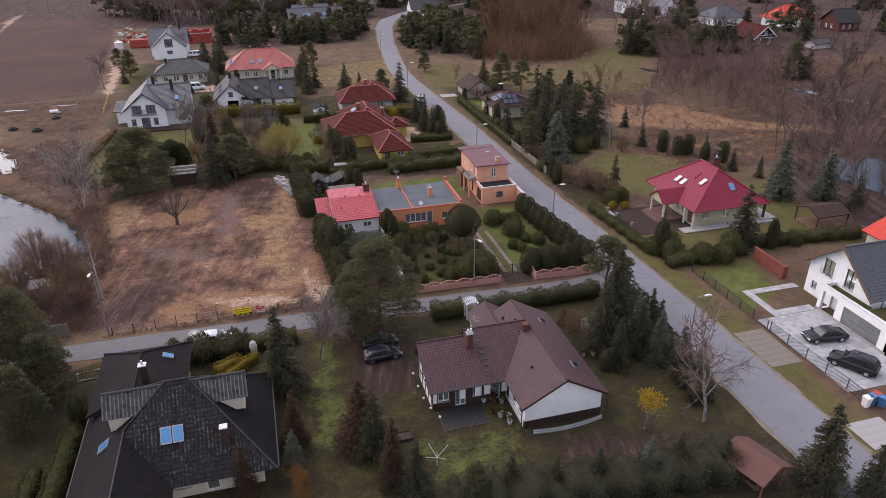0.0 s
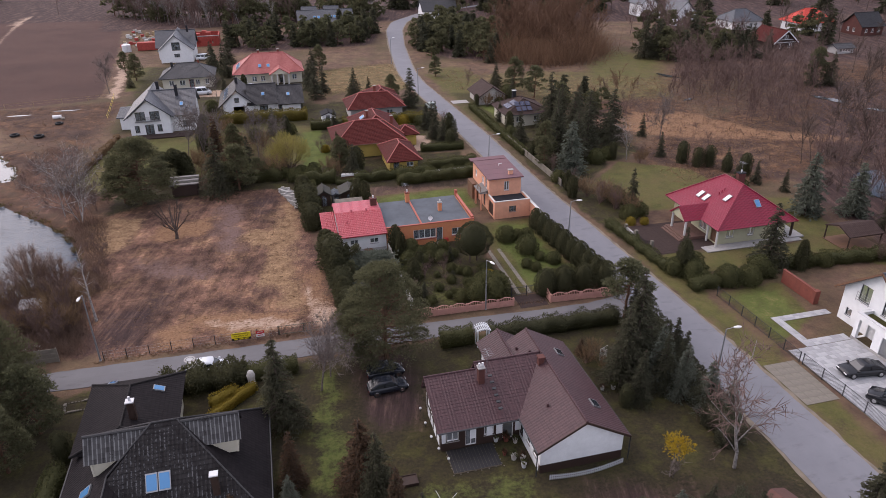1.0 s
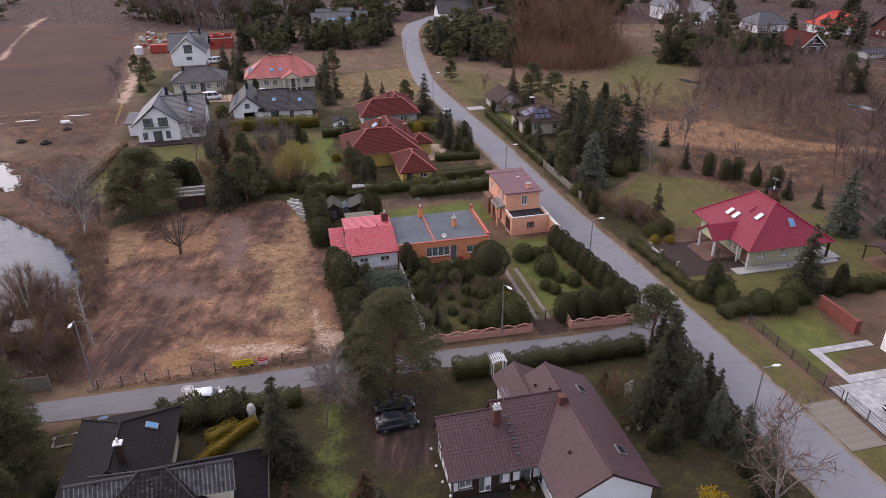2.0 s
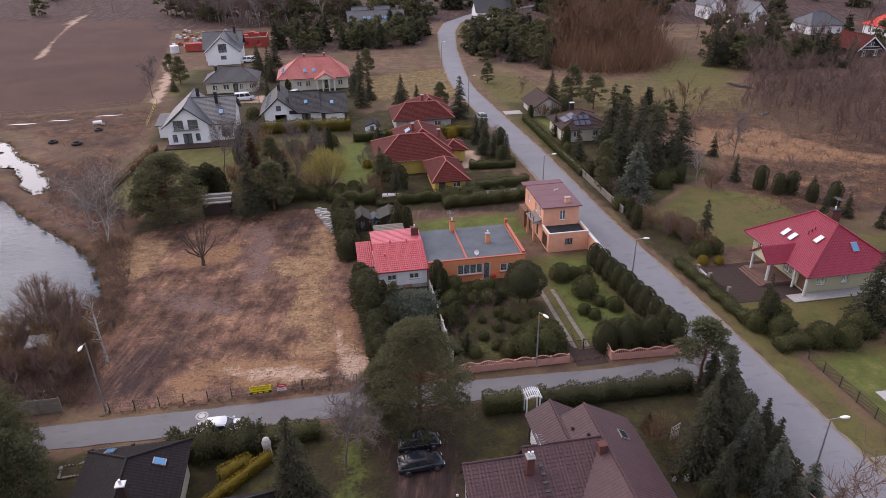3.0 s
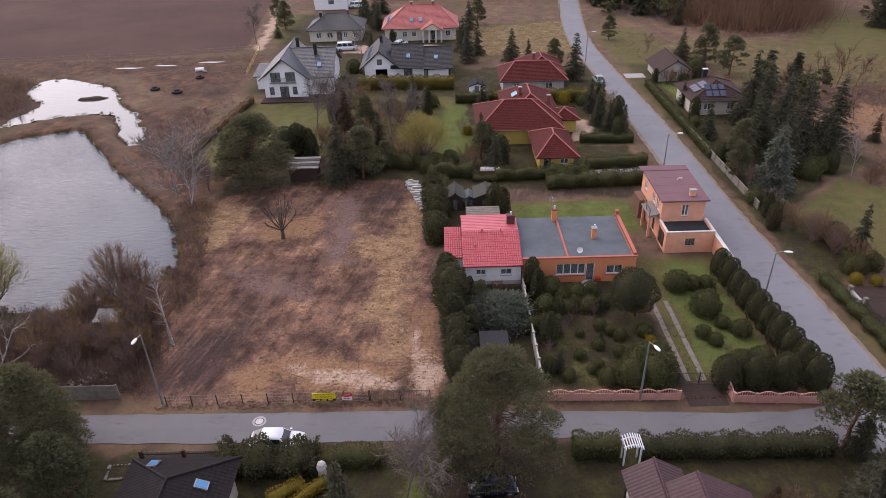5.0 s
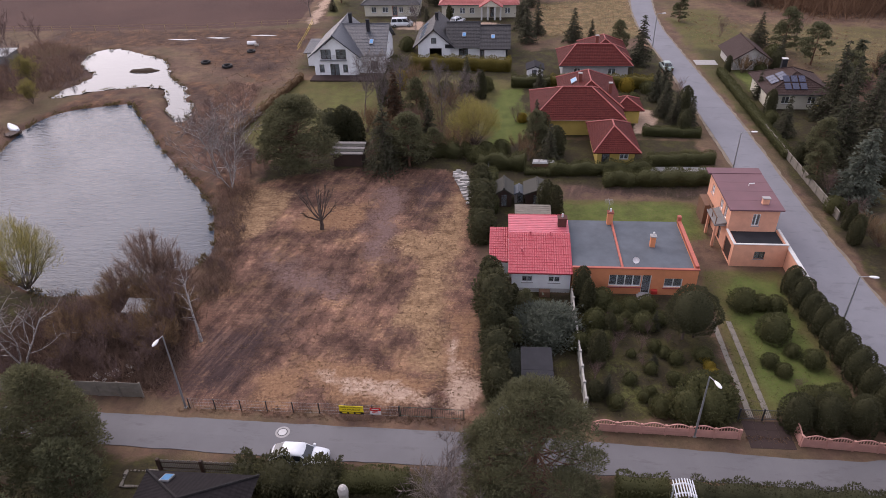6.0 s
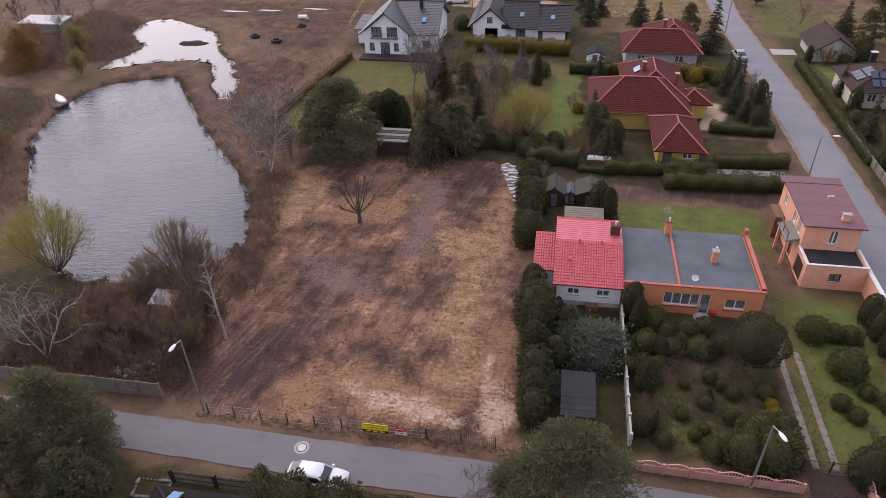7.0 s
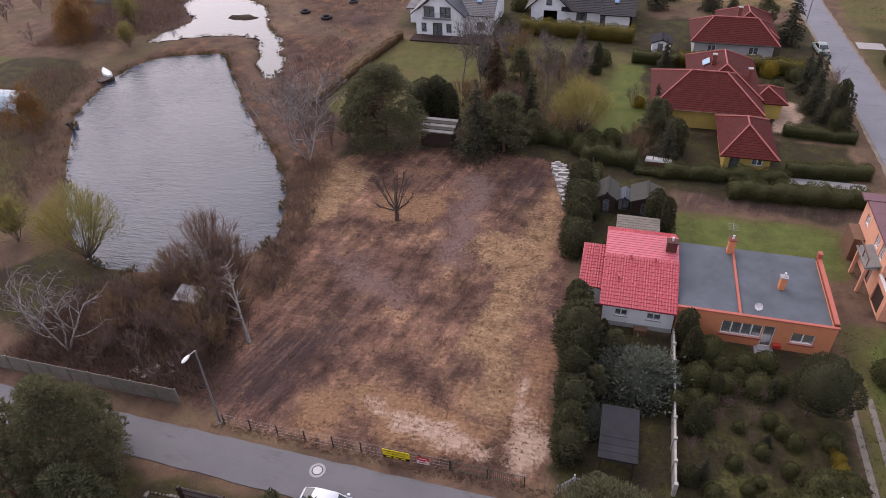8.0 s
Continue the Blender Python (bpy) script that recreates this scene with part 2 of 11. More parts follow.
def sky_tinted_glass():
    k = Nodes("sky_tinted_glass")
    # the blue base colour paints the sky's reflection into the pane
    return k.done((0.07, 0.21, 0.40), 0.18, 0.2, 0.5)


def water():
    k = Nodes("water")
    v = k.coords()
    # short wind ripples over a faint broader swell, livelier in the open middle
    f = k.noise(v, 2.1, 3, 0.6, (0.4, 1.35, 1))
    g = k.noise(v, 0.045, 2)
    calm = k.ramp(g, [(0.35, (0.55, 0.55, 0.55)), (0.6, (1, 1, 1))])
    k.bump(k.maths("MULTIPLY", f, calm), 1.0, 0.15)
    k.p.inputs["IOR"].default_value = 1.33
    return k.done((0.026, 0.041, 0.062), 0.04, 0, 0.36)


def still_water():
    """Shallow, sheltered water: a mirror with the faintest ripple."""
    k = Nodes("still_water")
    k.bump(k.noise(k.coords(), 1.2, 2, 0.5, (0.5, 1.4, 1)), 0.4, 0.03)
    k.p.inputs["IOR"].default_value = 1.33
    return k.done((0.05, 0.055, 0.06), 0.03, 0, 0.6)


def asphalt(name, tone):
    """Worn asphalt; tone is the colour of its weathered stone."""
    k = Nodes(name)
    v = k.coords()
    big, mid, fine = k.noise(v, 0.25, 5), k.noise(v, 1.3, 5, 0.7, (1.0, 0.3, 1)), k.noise(v, 40, 3)
    c = k.ramp(big, [(0.3, (0.108, 0.105, 0.112)), (0.7, (0.142, 0.138, 0.144))])
    c = k.mix(k.maths("MULTIPLY", mid, 0.5), c, (0.095, 0.09, 0.092))
    c = k.mix(k.ramp(k.noise(v, 0.55, 6, 0.7, (0.6, 1.6, 1)), [(0.55, (0, 0, 0)), (0.68, (0.6, 0.6, 0.6))]), c, (0.062, 0.058, 0.058))
    c = k.mix(k.maths("MULTIPLY", fine, 0.4), c, (0.165, 0.156, 0.152))
    c = k.mix(1.0, c, tone, "MULTIPLY")
    k.bump(fine, 0.25, 0.01)
    return k.done(c, 0.8, 0, 0.3)


def earth_ground():
    """The ground: turf, bare soil, dry meadow, straw, ploughed field, sandy verge and wet mud, each in its own plot."""
    k = Nodes("ground_cover")
    v = k.coords()
    n1, n2, n3, n4 = k.noise(v, 0.06, 6, 0.65), k.noise(v, 0.45, 6, 0.7), k.noise(v, 3.0, 6, 0.75), k.noise(v, 18, 4, 0.7)
    meadow = k.ramp(n2, [(0.25, (0.053, 0.034, 0.027)), (0.5, (0.106, 0.066, 0.047)), (0.75, (0.175, 0.108, 0.070))])
    meadow = k.mix(k.ramp(k.noise(v, 0.16, 6, 0.7), [(0.48, (0, 0, 0)), (0.62, (0.7, 0.7, 0.7))]), meadow, k.ramp(n3, [(0.3, (0.110, 0.076, 0.045)), (0.7, (0.215, 0.150, 0.085))]))
    meadow = k.mix(k.ramp(n1, [(0.46, (0, 0, 0)), (0.66, (0.8, 0.8, 0.8))]), meadow, k.ramp(n3, [(0.3, (0.053, 0.045, 0.023)), (0.7, (0.106, 0.083, 0.044))]))
    lawn = k.ramp(n2, [(0.28, (0.046, 0.048, 0.016)), (0.5, (0.084, 0.087, 0.025)), (0.74, (0.135, 0.122, 0.040))])
    lawn = k.mix(k.ramp(n3, [(0.4, (0, 0, 0)), (0.75, (0.8, 0.8, 0.8))]), lawn, (0.1183, 0.1012, 0.0446))
    lawn = k.mix(k.ramp(k.noise(v, 0.22, 6, 0.72), [(0.42, (0, 0, 0)), (0.62, (0.75, 0.75, 0.75))]), lawn, k.ramp(n3, [(0.3, (0.078, 0.062, 0.027)), (0.7, (0.160, 0.122, 0.056))]))
    lawn = k.mix(k.ramp(n4, [(0.42, (0, 0, 0)), (0.7, (0.5, 0.5, 0.5))]), lawn, (0.040, 0.036, 0.015))
    fresh = k.ramp(n2, [(0.28, (0.045, 0.064, 0.015)), (0.5, (0.080, 0.108, 0.025)), (0.74, (0.125, 0.140, 0.040))])
    fresh = k.mix(k.ramp(n3, [(0.42, (0, 0, 0)), (0.72, (0.7, 0.7, 0.7))]), fresh, (0.105, 0.088, 0.040))
    def scale_by(col, fac, stops):
        return k.mix(1.0, col, k.ramp(fac, stops), "MULTIPLY")

    drag = k.noise(v, 0.5, 10, 0.74)
    soil = k.ramp(drag, [(0.34, (0.062, 0.036, 0.031)), (0.46, (0.098, 0.058, 0.049)), (0.56, (0.140, 0.085, 0.069)), (0.68, (0.205, 0.130, 0.100))])
    # furrows of the harrow, along the lane
    ruts = k.node("ShaderNodeTexWave", Scale=0.72, Distortion=5.0)
    ruts.bands_direction = "Y"
    ruts.inputs["Detail"].default_value = 4
    ruts.inputs["Detail Scale"].default_value = 0.5
    ruts.inputs["Detail Roughness"].default_value = 0.65
    k.link(v, ruts.inputs["Vector"])
    rut = k.ramp(ruts.outputs["Fac"], [(0.25, (0, 0, 0)), (0.75, (1, 1, 1))])
    worked = k.ramp(k.noise(v, 0.09, 4), [(0.44, (0.0, 0.0, 0.0)), (0.6, (0.36, 0.36, 0.36))])
    soil = k.mix(k.maths("MULTIPLY", rut, worked), soil, (0.060, 0.036, 0.032))
    # torn turf, roots and straw left behind
    torn = k.noise(v, 1.5, 9, 0.8)
    soil = k.mix(k.ramp(torn, [(0.57, (0, 0, 0)), (0.68, (0.75, 0.75, 0.75))]), soil, (0.050, 0.030, 0.028))
    soil = k.mix(k.ramp(torn, [(0.32, (0.6, 0.6, 0.6)), (0.41, (0, 0, 0))]), soil, (0.25, 0.165, 0.115))
    chaff = k.noise(v, 7.0, 4, 0.7)
    soil = k.mix(k.ramp(chaff, [(0.60, (0, 0, 0)), (0.68, (0.85, 0.85, 0.85))]), soil, (0.34, 0.245, 0.175))
    soil = k.mix(k.ramp(chaff, [(0.30, (0.6, 0.6, 0.6)), (0.40, (0, 0, 0))]), soil, (0.036, 0.023, 0.022))
    dry = k.ramp(k.noise(v, 0.2, 8, 0.72), [(0.52, (0, 0, 0)), (0.64, (0.8, 0.8, 0.8))])
    soil = k.mix(dry, soil, k.ramp(torn, [(0.34, (0.34, 0.235, 0.15)), (0.5, (0.21, 0.132, 0.088)), (0.64, (0.075, 0.045, 0.036))]))
    # heaps dragged this way and that
    swath = k.n.new("ShaderNodeMapping")
    swath.inputs["Rotation"].default_value = (0, 0, radians(-75))
    k.link(v, swath.inputs["Vector"])
    soil = scale_by(soil, k.noise(v, 0.16, 9, 0.7), [(0.34, (0.44, 0.41, 0.385)), (0.50, (0.92, 0.88, 0.82)), (0.64, (1.6, 1.5, 1.32))])
    streak = k.noise(swath.outputs[0], 0.55, 9, 0.74, (0.22, 1.5, 1))
    soil = scale_by(soil, streak, [(0.36, (0.60, 0.58, 0.56)), (0.5, (1.0, 0.98, 0.94)), (0.64, (1.42, 1.37, 1.28))])
    mauve = k.ramp(n3, [(0.3, (0.105, 0.067, 0.058)), (0.7, (0.185, 0.122, 0.105))])
    straw = k.ramp(n3, [(0.3, (0.145, 0.088, 0.052)), (0.55, (0.300, 0.198, 0.116)), (0.8, (0.46, 0.325, 0.205))])
    straw = k.mix(k.ramp(n4, [(0.4, (0, 0, 0)), (0.7, (0.55, 0.55, 0.55))]), straw, (0.13, 0.085, 0.055))
    straw = k.mix(k.maths("MULTIPLY", rut, 0.1), straw, (0.11, 0.068, 0.045))
    straw = k.mix(k.ramp(chaff, [(0.32, (0.7, 0.7, 0.7)), (0.45, (0, 0, 0))]), straw, (0.10, 0.062, 0.042))
    straw = k.mix(1.0, straw, k.ramp(k.noise(v, 0.6, 8, 0.75, (0.8, 1.2, 1)), [(0.36, (0.55, 0.5, 0.46)), (0.5, (1.0, 0.97, 0.93)), (0.64, (1.3, 1.28, 1.2))]), "MULTIPLY")
    orange = k.ramp(n3, [(0.3, (0.150, 0.082, 0.047)), (0.55, (0.245, 0.142, 0.080)), (0.8, (0.35, 0.225, 0.128))])
    orange = k.mix(k.maths("MULTIPLY", rut, 0.2), orange, (0.13, 0.068, 0.045))
    # near-black earth, also used as painted shade under trees
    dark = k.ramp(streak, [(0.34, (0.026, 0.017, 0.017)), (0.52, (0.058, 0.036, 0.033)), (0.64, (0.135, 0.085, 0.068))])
    sand = k.ramp(n3, [(0.3, (0.24, 0.165, 0.12)), (0.5, (0.38, 0.275, 0.205)), (0.7, (0.54, 0.425, 0.335))])
    sand = k.mix(k.maths("MULTIPLY", rut, 0.15), sand, (0.24, 0.145, 0.10))
    sand = k.mix(k.ramp(torn, [(0.52, (0, 0, 0)), (0.64, (0.8, 0.8, 0.8))]), sand, (0.19, 0.115, 0.08))
    rows = k.node("ShaderNodeTexWave", Scale=0.9, Distortion=2.0)
    rows.inputs["Detail"].default_value = 3
    k.link(v, rows.inputs["Vector"])
    field = k.ramp(k.noise(v, 0.035, 6, 0.7), [(0.3, (0.053, 0.029, 0.024)), (0.7, (0.090, 0.050, 0.040))])
    field = k.mix(k.maths("MULTIPLY", rows.outputs["Fac"], 0.35), field, (0.0566, 0.0320, 0.0280))
    # garden turf, with the shade among houses and trees mixed into its colour
    shadegrass = k.ramp(n3, [(0.3, (0.022, 0.018, 0.012)), (0.55, (0.040, 0.033, 0.018)), (0.8, (0.066, 0.047, 0.030))])
    shadegrass = k.mix(k.ramp(n2, [(0.46, (0, 0, 0)), (0.62, (0.8, 0.8, 0.8))]), shadegrass, k.ramp(n3, [(0.3, (0.034, 0.036, 0.012)), (0.7, (0.088, 0.078, 0.026))]))
    mud = k.ramp(n3, [(0.3, (0.037, 0.024, 0.021)), (0.7, (0.095, 0.060, 0.047))])
    rust = k.ramp(n2, [(0.28, (0.036, 0.022, 0.017)), (0.45, (0.074, 0.042, 0.029)), (0.58, (0.125, 0.069, 0.041)), (0.72, (0.19, 0.112, 0.063))])
    rust = k.mix(k.ramp(k.noise(v, 0.11, 6, 0.7), [(0.44, (0, 0, 0)), (0.6, (0.85, 0.85, 0.85))]), rust, k.ramp(n3, [(0.3, (0.036, 0.023, 0.020)), (0.7, (0.080, 0.050, 0.042))]))
    rust = k.mix(1.0, rust, k.ramp(k.noise(v, 0.3, 8, 0.75), [(0.36, (0.6, 0.57, 0.55)), (0.5, (1.0, 1.0, 0.97)), (0.64, (1.45, 1.4, 1.3))]), "MULTIPLY")
    rust = k.mix(k.ramp(n4, [(0.45, (0, 0, 0)), (0.7, (0.5, 0.5, 0.5))]), rust, (0.060, 0.038, 0.030))
    bank = k.ramp(n3, [(0.3, (0.020, 0.014, 0.010)), (0.55, (0.042, 0.028, 0.018)), (0.75, (0.078, 0.050, 0.030))])
    c = meadow
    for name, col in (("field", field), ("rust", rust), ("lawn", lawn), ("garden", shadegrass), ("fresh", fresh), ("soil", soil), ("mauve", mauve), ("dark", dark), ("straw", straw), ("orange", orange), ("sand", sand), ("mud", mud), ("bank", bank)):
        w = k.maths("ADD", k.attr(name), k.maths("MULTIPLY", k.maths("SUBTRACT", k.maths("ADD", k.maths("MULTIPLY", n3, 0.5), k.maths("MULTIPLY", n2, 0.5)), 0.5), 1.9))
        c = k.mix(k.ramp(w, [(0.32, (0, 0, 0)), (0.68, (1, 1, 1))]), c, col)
    k.bump(k.maths("ADD", n4, k.maths("MULTIPLY", n3, 2.0)), 0.7, 0.08)
    return k.done(c, 0.95, 0, 0.15)


glass_pane(), car_glass(), sky_tinted_glass(), water(), still_water(), asphalt("asphalt", (0.94, 0.95, 0.97)), asphalt("asphalt_pale", (1.24, 1.30, 1.39)), earth_ground()

# ---- mesh helpers ----
class Geo:
    """Collects faces of one mesh: corner points, faces and the roof's own metres."""

    def __init__(self):
        self.v, self.f, self.uv, self.smooth = [], [], [], False

    def face(self, pts, uv=None):
        i = len(self.v)
        self.v += [tuple(p) for p in pts]
        self.f.append(tuple(range(i, i + len(pts))))
        self.uv.append(uv)
        return self

    def solid(self, low, high):
        """A closed body between two rings of points."""
        n = len(low)
        i = len(self.v)
        self.v += [tuple(p) for p in low] + [tuple(p) for p in high]
        self.f.append(tuple(i + n - 1 - k for k in range(n)))
        self.f.append(tuple(i + n + k for k in range(n)))
        self.f += [(i + k, i + (k + 1) % n, i + n + (k + 1) % n, i + n + k) for k in range(n)]
        self.uv += [None] * (n + 2)
        return self

    def box(self, x0, x1, y0, y1, z0, z1, bevel=0.0):
        b = bevel
        if b:
            ring = lambda d, z: [(x0 + d, y0 + d, z), (x1 - d, y0 + d, z), (x1 - d, y1 - d, z), (x0 + d, y1 - d, z)]
            return self.loft([ring(b, z0), ring(0, z0 + b), ring(0, z1 - b), ring(b, z1)])
        return self.solid([(x0, y0, z0), (x1, y0, z0), (x1, y1, z0), (x0, y1, z0)], [(x0, y0, z1), (x1, y0, z1), (x1, y1, z1), (x0, y1, z1)])

    def loft(self, rings, closed=True):
        n, i = len(rings[0]), len(self.v)
        for r in rings:
            self.v += [tuple(p) for p in r]
        for k in range(len(rings) - 1):
            a = i + k * n
            for j in range(n):
                self.f.append((a + j, a + (j + 1) % n, a + n + (j + 1) % n, a + n + j))
                self.uv.append(None)
        if closed:
            self.f += [tuple(i + n - 1 - j for j in range(n)), tuple(i + (len(rings) - 1) * n + j for j in range(n))]
            self.uv += [None, None]
        return self

    def tube(self, pts, radii, sides=8):
        """A round bar along points."""
        rings = []
        pts = [Vector(p) for p in pts]
        for k, p in enumerate(pts):
            d = (pts[min(k + 1, len(pts) - 1)] - pts[max(k - 1, 0)]).normalized()
            a = d.orthogonal().normalized() if abs(d.z) > 0.9 else d.cross(Vector((0, 0, 1))).normalized()
            b = d.cross(a)
            r = radii[k] if isinstance(radii, (list, tuple)) else radii
            rings.append([p + a * (math.cos(q) * r) + b * (math.sin(q) * r) for q in (2 * math.pi * j / sides for j in range(sides))])
        return self.loft(rings)

    def bar(self, a, b, w, h):
        """A straight square bar from a to b, w wide and h high."""
        a, b = Vector(a), Vector(b)
        d = (b - a).normalized()
        s = d.cross(Vector((0, 0, 1)))
        s = s.normalized() if s.length > 1e-4 else Vector((1, 0, 0))
        u = s.cross(d)
        ring = lambda p: [p + s * i * w / 2 + u * j * h / 2 for i, j in ((-1, -1), (1, -1), (1, 1), (-1, 1))]
        return self.solid(ring(a), ring(b))

    def mesh(self, name, material):
        me = bpy.data.meshes.new(name)
        me.from_pydata(self.v, [], self.f)
        if any(self.uv):
            lay = me.uv_layers.new(name="UVMap")
            flat = [c for f, u in zip(self.f, self.uv) for p in (u or [(0, 0)] * len(f)) for c in p]
            lay.data.foreach_set("uv", flat)
        me.materials.append(MATS[material])
        if self.smooth:
            me.shade_smooth()
        me.update()
        return me


def thing(name, label, category, group="", kind="", at=None):
    """An Empty at the base of a thing, which carries its parts."""
    ob = new(name)
    ob.empty_display_size = 0.3
    if at is not None:
        ob.matrix_basis = at
    return tagged(ob, label, category, group, kind)


def part(name, geo, material, parent, label=""):
    """Links a mesh as one part under a thing or under a part."""
    ob = new(name, geo if isinstance(geo, bpy.types.Mesh) else geo.mesh(name, material))
    ob.parent = parent
    return tagged(ob, label)


def single(name, geo, material, label, category, group="", kind="", at=None):
    ob = new(name, geo if isinstance(geo, bpy.types.Mesh) else geo.mesh(name, material))
    if at is not None:
        ob.matrix_basis = at
    return tagged(ob, label, category, group, kind)


def clip(poly, n, d):
    """The part of a flat polygon where n . p >= d."""
    out = []
    for i, p in enumerate(poly):
        q = poly[(i + 1) % len(poly)]
        a, b = p[0] * n[0] + p[1] * n[1] - d, q[0] * n[0] + q[1] * n[1] - d
        if a >= 0:
            out.append(p)
        if a * b < 0:
            t = a / (a - b)
            out.append((p[0] + (q[0] - p[0]) * t, p[1] + (q[1] - p[1]) * t))
    return out


def weld(me):
    """Joins corners that lie together, so that a part is one piece."""
    bm = bmesh.new()
    bm.from_mesh(me)
    bmesh.ops.remove_doubles(bm, verts=bm.verts, dist=0.0005)
    bm.to_mesh(me)
    bm.free()
    return me


def roof_slope(pts, material, parent, name="roof_slope", course=0.36, thick=0.16, lift=0.03, wave=0.0, wide=0.3, label=""):
    """One slope of a tiled roof. The first two points are its eave; tiles lie in courses that overlap, with rolls where wave is given."""
    pts = [Vector(p) for p in pts]
    o, u = pts[0], (pts[1] - pts[0]).normalized()
    n = u.cross(pts[2] - pts[0]).normalized()
    if n.z < 0:
        n = -n
    w = n.cross(u).normalized()
    if w.z < 0:
        w = -w
    flat = [((p - o).dot(u), (p - o).dot(w)) for p in pts]
    g = Geo()
    top = max(v for _, v in flat)
    base = [o + u * a + w * b for a, b in flat]
    g.solid([p - n * thick for p in base], base)
    rows = max(1, round(top / course))
    step = top / rows
    for r in range(rows):
        strip = clip(clip(flat, (0, 1), r * step), (0, -1), -(r + 1) * step)
        if len(strip) < 3:
            continue
        lo = min(a for a, _ in strip)
        hi = max(a for a, _ in strip)
        cols = max(1, round((hi - lo) / (wide / 2))) if wave else 1
        for c in range(cols):
            cell = strip if cols == 1 else clip(clip(strip, (1, 0), lo + (hi - lo) * c / cols), (-1, 0), -(lo + (hi - lo) * (c + 1) / cols))
            if len(cell) < 3:
                continue
            rise = [lift * (1 - (b - r * step) / step) + (wave if round((a - lo) / (hi - lo) * cols) % 2 else 0.0) for a, b in cell]
            g.face([o + u * a + w * b + n * z for (a, b), z in zip(cell, rise)], cell)
            low = [(q, z) for q, z in zip(cell, rise) if abs(q[1] - r * step) < 1e-6]
            if len(low) == 2:
                (qa, za), (qb, zb) = low
                g.face([o + u * qa[0] + w * qa[1] , o + u * qb[0] + w * qb[1], o + u * qb[0] + w * qb[1] + n * zb, o + u * qa[0] + w * qa[1] + n * za],
                       [qa, qb, qb, qa])
    return part(name, weld(g.mesh(name, material)), material, parent, label)


def ridge_cap(a, b, material, parent, r=0.13):
    """Half-round ridge tiles in a line from a to b."""
    a, b = Vector(a), Vector(b)
    n = max(1, round((b - a).length / 0.4))
    g = Geo()
    pts, radii = [], []
    for i in range(n):
        pts += [a.lerp(b, i / n), a.lerp(b, (i + 0.97) / n)]
        radii += [r, r * 0.84]
    g.tube(pts, radii, 6)
    g.smooth = False
    return part("ridge_cap", g, material, parent)


def gable_roof(parent, x0, x1, y0, y1, eave, ridge, axis, material, wave=0.0, cap=None, over=0.0):
    """Two slopes that meet at a ridge along the axis."""
    if axis == "y":
        m = (x0 + x1) / 2
        a, b = (m, y0, ridge), (m, y1, ridge)
        roof_slope([(x0, y1, eave), (x0, y0, eave), a, b], material, parent, wave=wave)
        roof_slope([(x1, y0, eave), (x1, y1, eave), b, a], material, parent, wave=wave)
    else:
        m = (y0 + y1) / 2
        a, b = (x0, m, ridge), (x1, m, ridge)
        roof_slope([(x0, y0, eave), (x1, y0, eave), b, a], material, parent, wave=wave)
        roof_slope([(x1, y1, eave), (x0, y1, eave), a, b], material, parent, wave=wave)
    ridge_cap(Vector(a) + Vector((0, 0, 0.03)), Vector(b) + Vector((0, 0, 0.03)), cap or material, parent)


def hip_roof(parent, x0, x1, y0, y1, eave, ridge, r0, r1, material, wave=0.0, cap=None):
    """Four slopes that meet in a ridge from r0 to r1 (x, y)."""
    a, b = (*r0, ridge), (*r1, ridge)
    sw, se, ne, nw = (x0, y0, eave), (x1, y0, eave), (x1, y1, eave), (x0, y1, eave)
    if abs(r1[0] - r0[0]) >= abs(r1[1] - r0[1]):
        slopes = ([sw, se, b, a], [ne, nw, a, b], [nw, sw, a], [se, ne, b])
        hips = ((sw, a), (nw, a), (se, b), (ne, b))
    else:
        slopes = ([nw, sw, a, b], [se, ne, b, a], [sw, se, a], [ne, nw, b])
        hips = ((sw, a), (se, a), (nw, b), (ne, b))
    for s in slopes:
        roof_slope(s, material, parent, wave=wave)
    up = Vector((0, 0, 0.05))
    for p, q in (*hips, (a, b)):
        if (Vector(p) - Vector(q)).length > 0.3:
            ridge_cap(Vector(p) + up, Vector(q) + up, cap or material, parent, 0.11)


def window(parent, o, d, n, s0, s1, z0, z1, deep, frame_mat="plastic_white", bars=1, sill=True, door=False):
    """A framed pane set back in an opening of a wall. o: the wall's foot, d: along it, n: out of it."""
    at = lambda s, out, z: tuple(o + d * s + n * out + Vector((0, 0, z)))
    f = 0.07
    g = Geo()

    def block(a0, a1, b0, b1, q0, q1, geo):
        geo.solid([at(a0, q0, b0), at(a1, q0, b0), at(a1, q1, b0), at(a0, q1, b0)], [at(a0, q0, b1), at(a1, q0, b1), at(a1, q1, b1), at(a0, q1, b1)])

    back, front = -deep * 0.75, -deep * 0.3
    block(s0, s1, z0, z0 + f, back, front, g)
    block(s0, s1, z1 - f, z1, back, front, g)
    block(s0, s0 + f, z0 + f, z1 - f, back, front, g)
    block(s1 - f, s1, z0 + f, z1 - f, back, front, g)
    for i in range(bars):
        m = s0 + (s1 - s0) * (i + 1) / (bars + 1)
        block(m - f * 0.6, m + f * 0.6, z0 + f, z1 - f, back, front, g)
    fr = part("door" if door else "window", g, frame_mat, parent)
    p = Geo()
    mid = (back + front) / 2
    block(s0 + f, s1 - f, z0 + f, z1 - f, mid - 0.012, mid + 0.012, p)
    part("pane", p, "glass", fr)
    if sill and not door:
        q = Geo()
        block(s0 - 0.06, s1 + 0.06, z0 - 0.05, z0 - 0.002, front, 0.07, q)
        part("sill", q, "metal_grey" if frame_mat == "metal_dark" else "concrete", fr)
    return fr


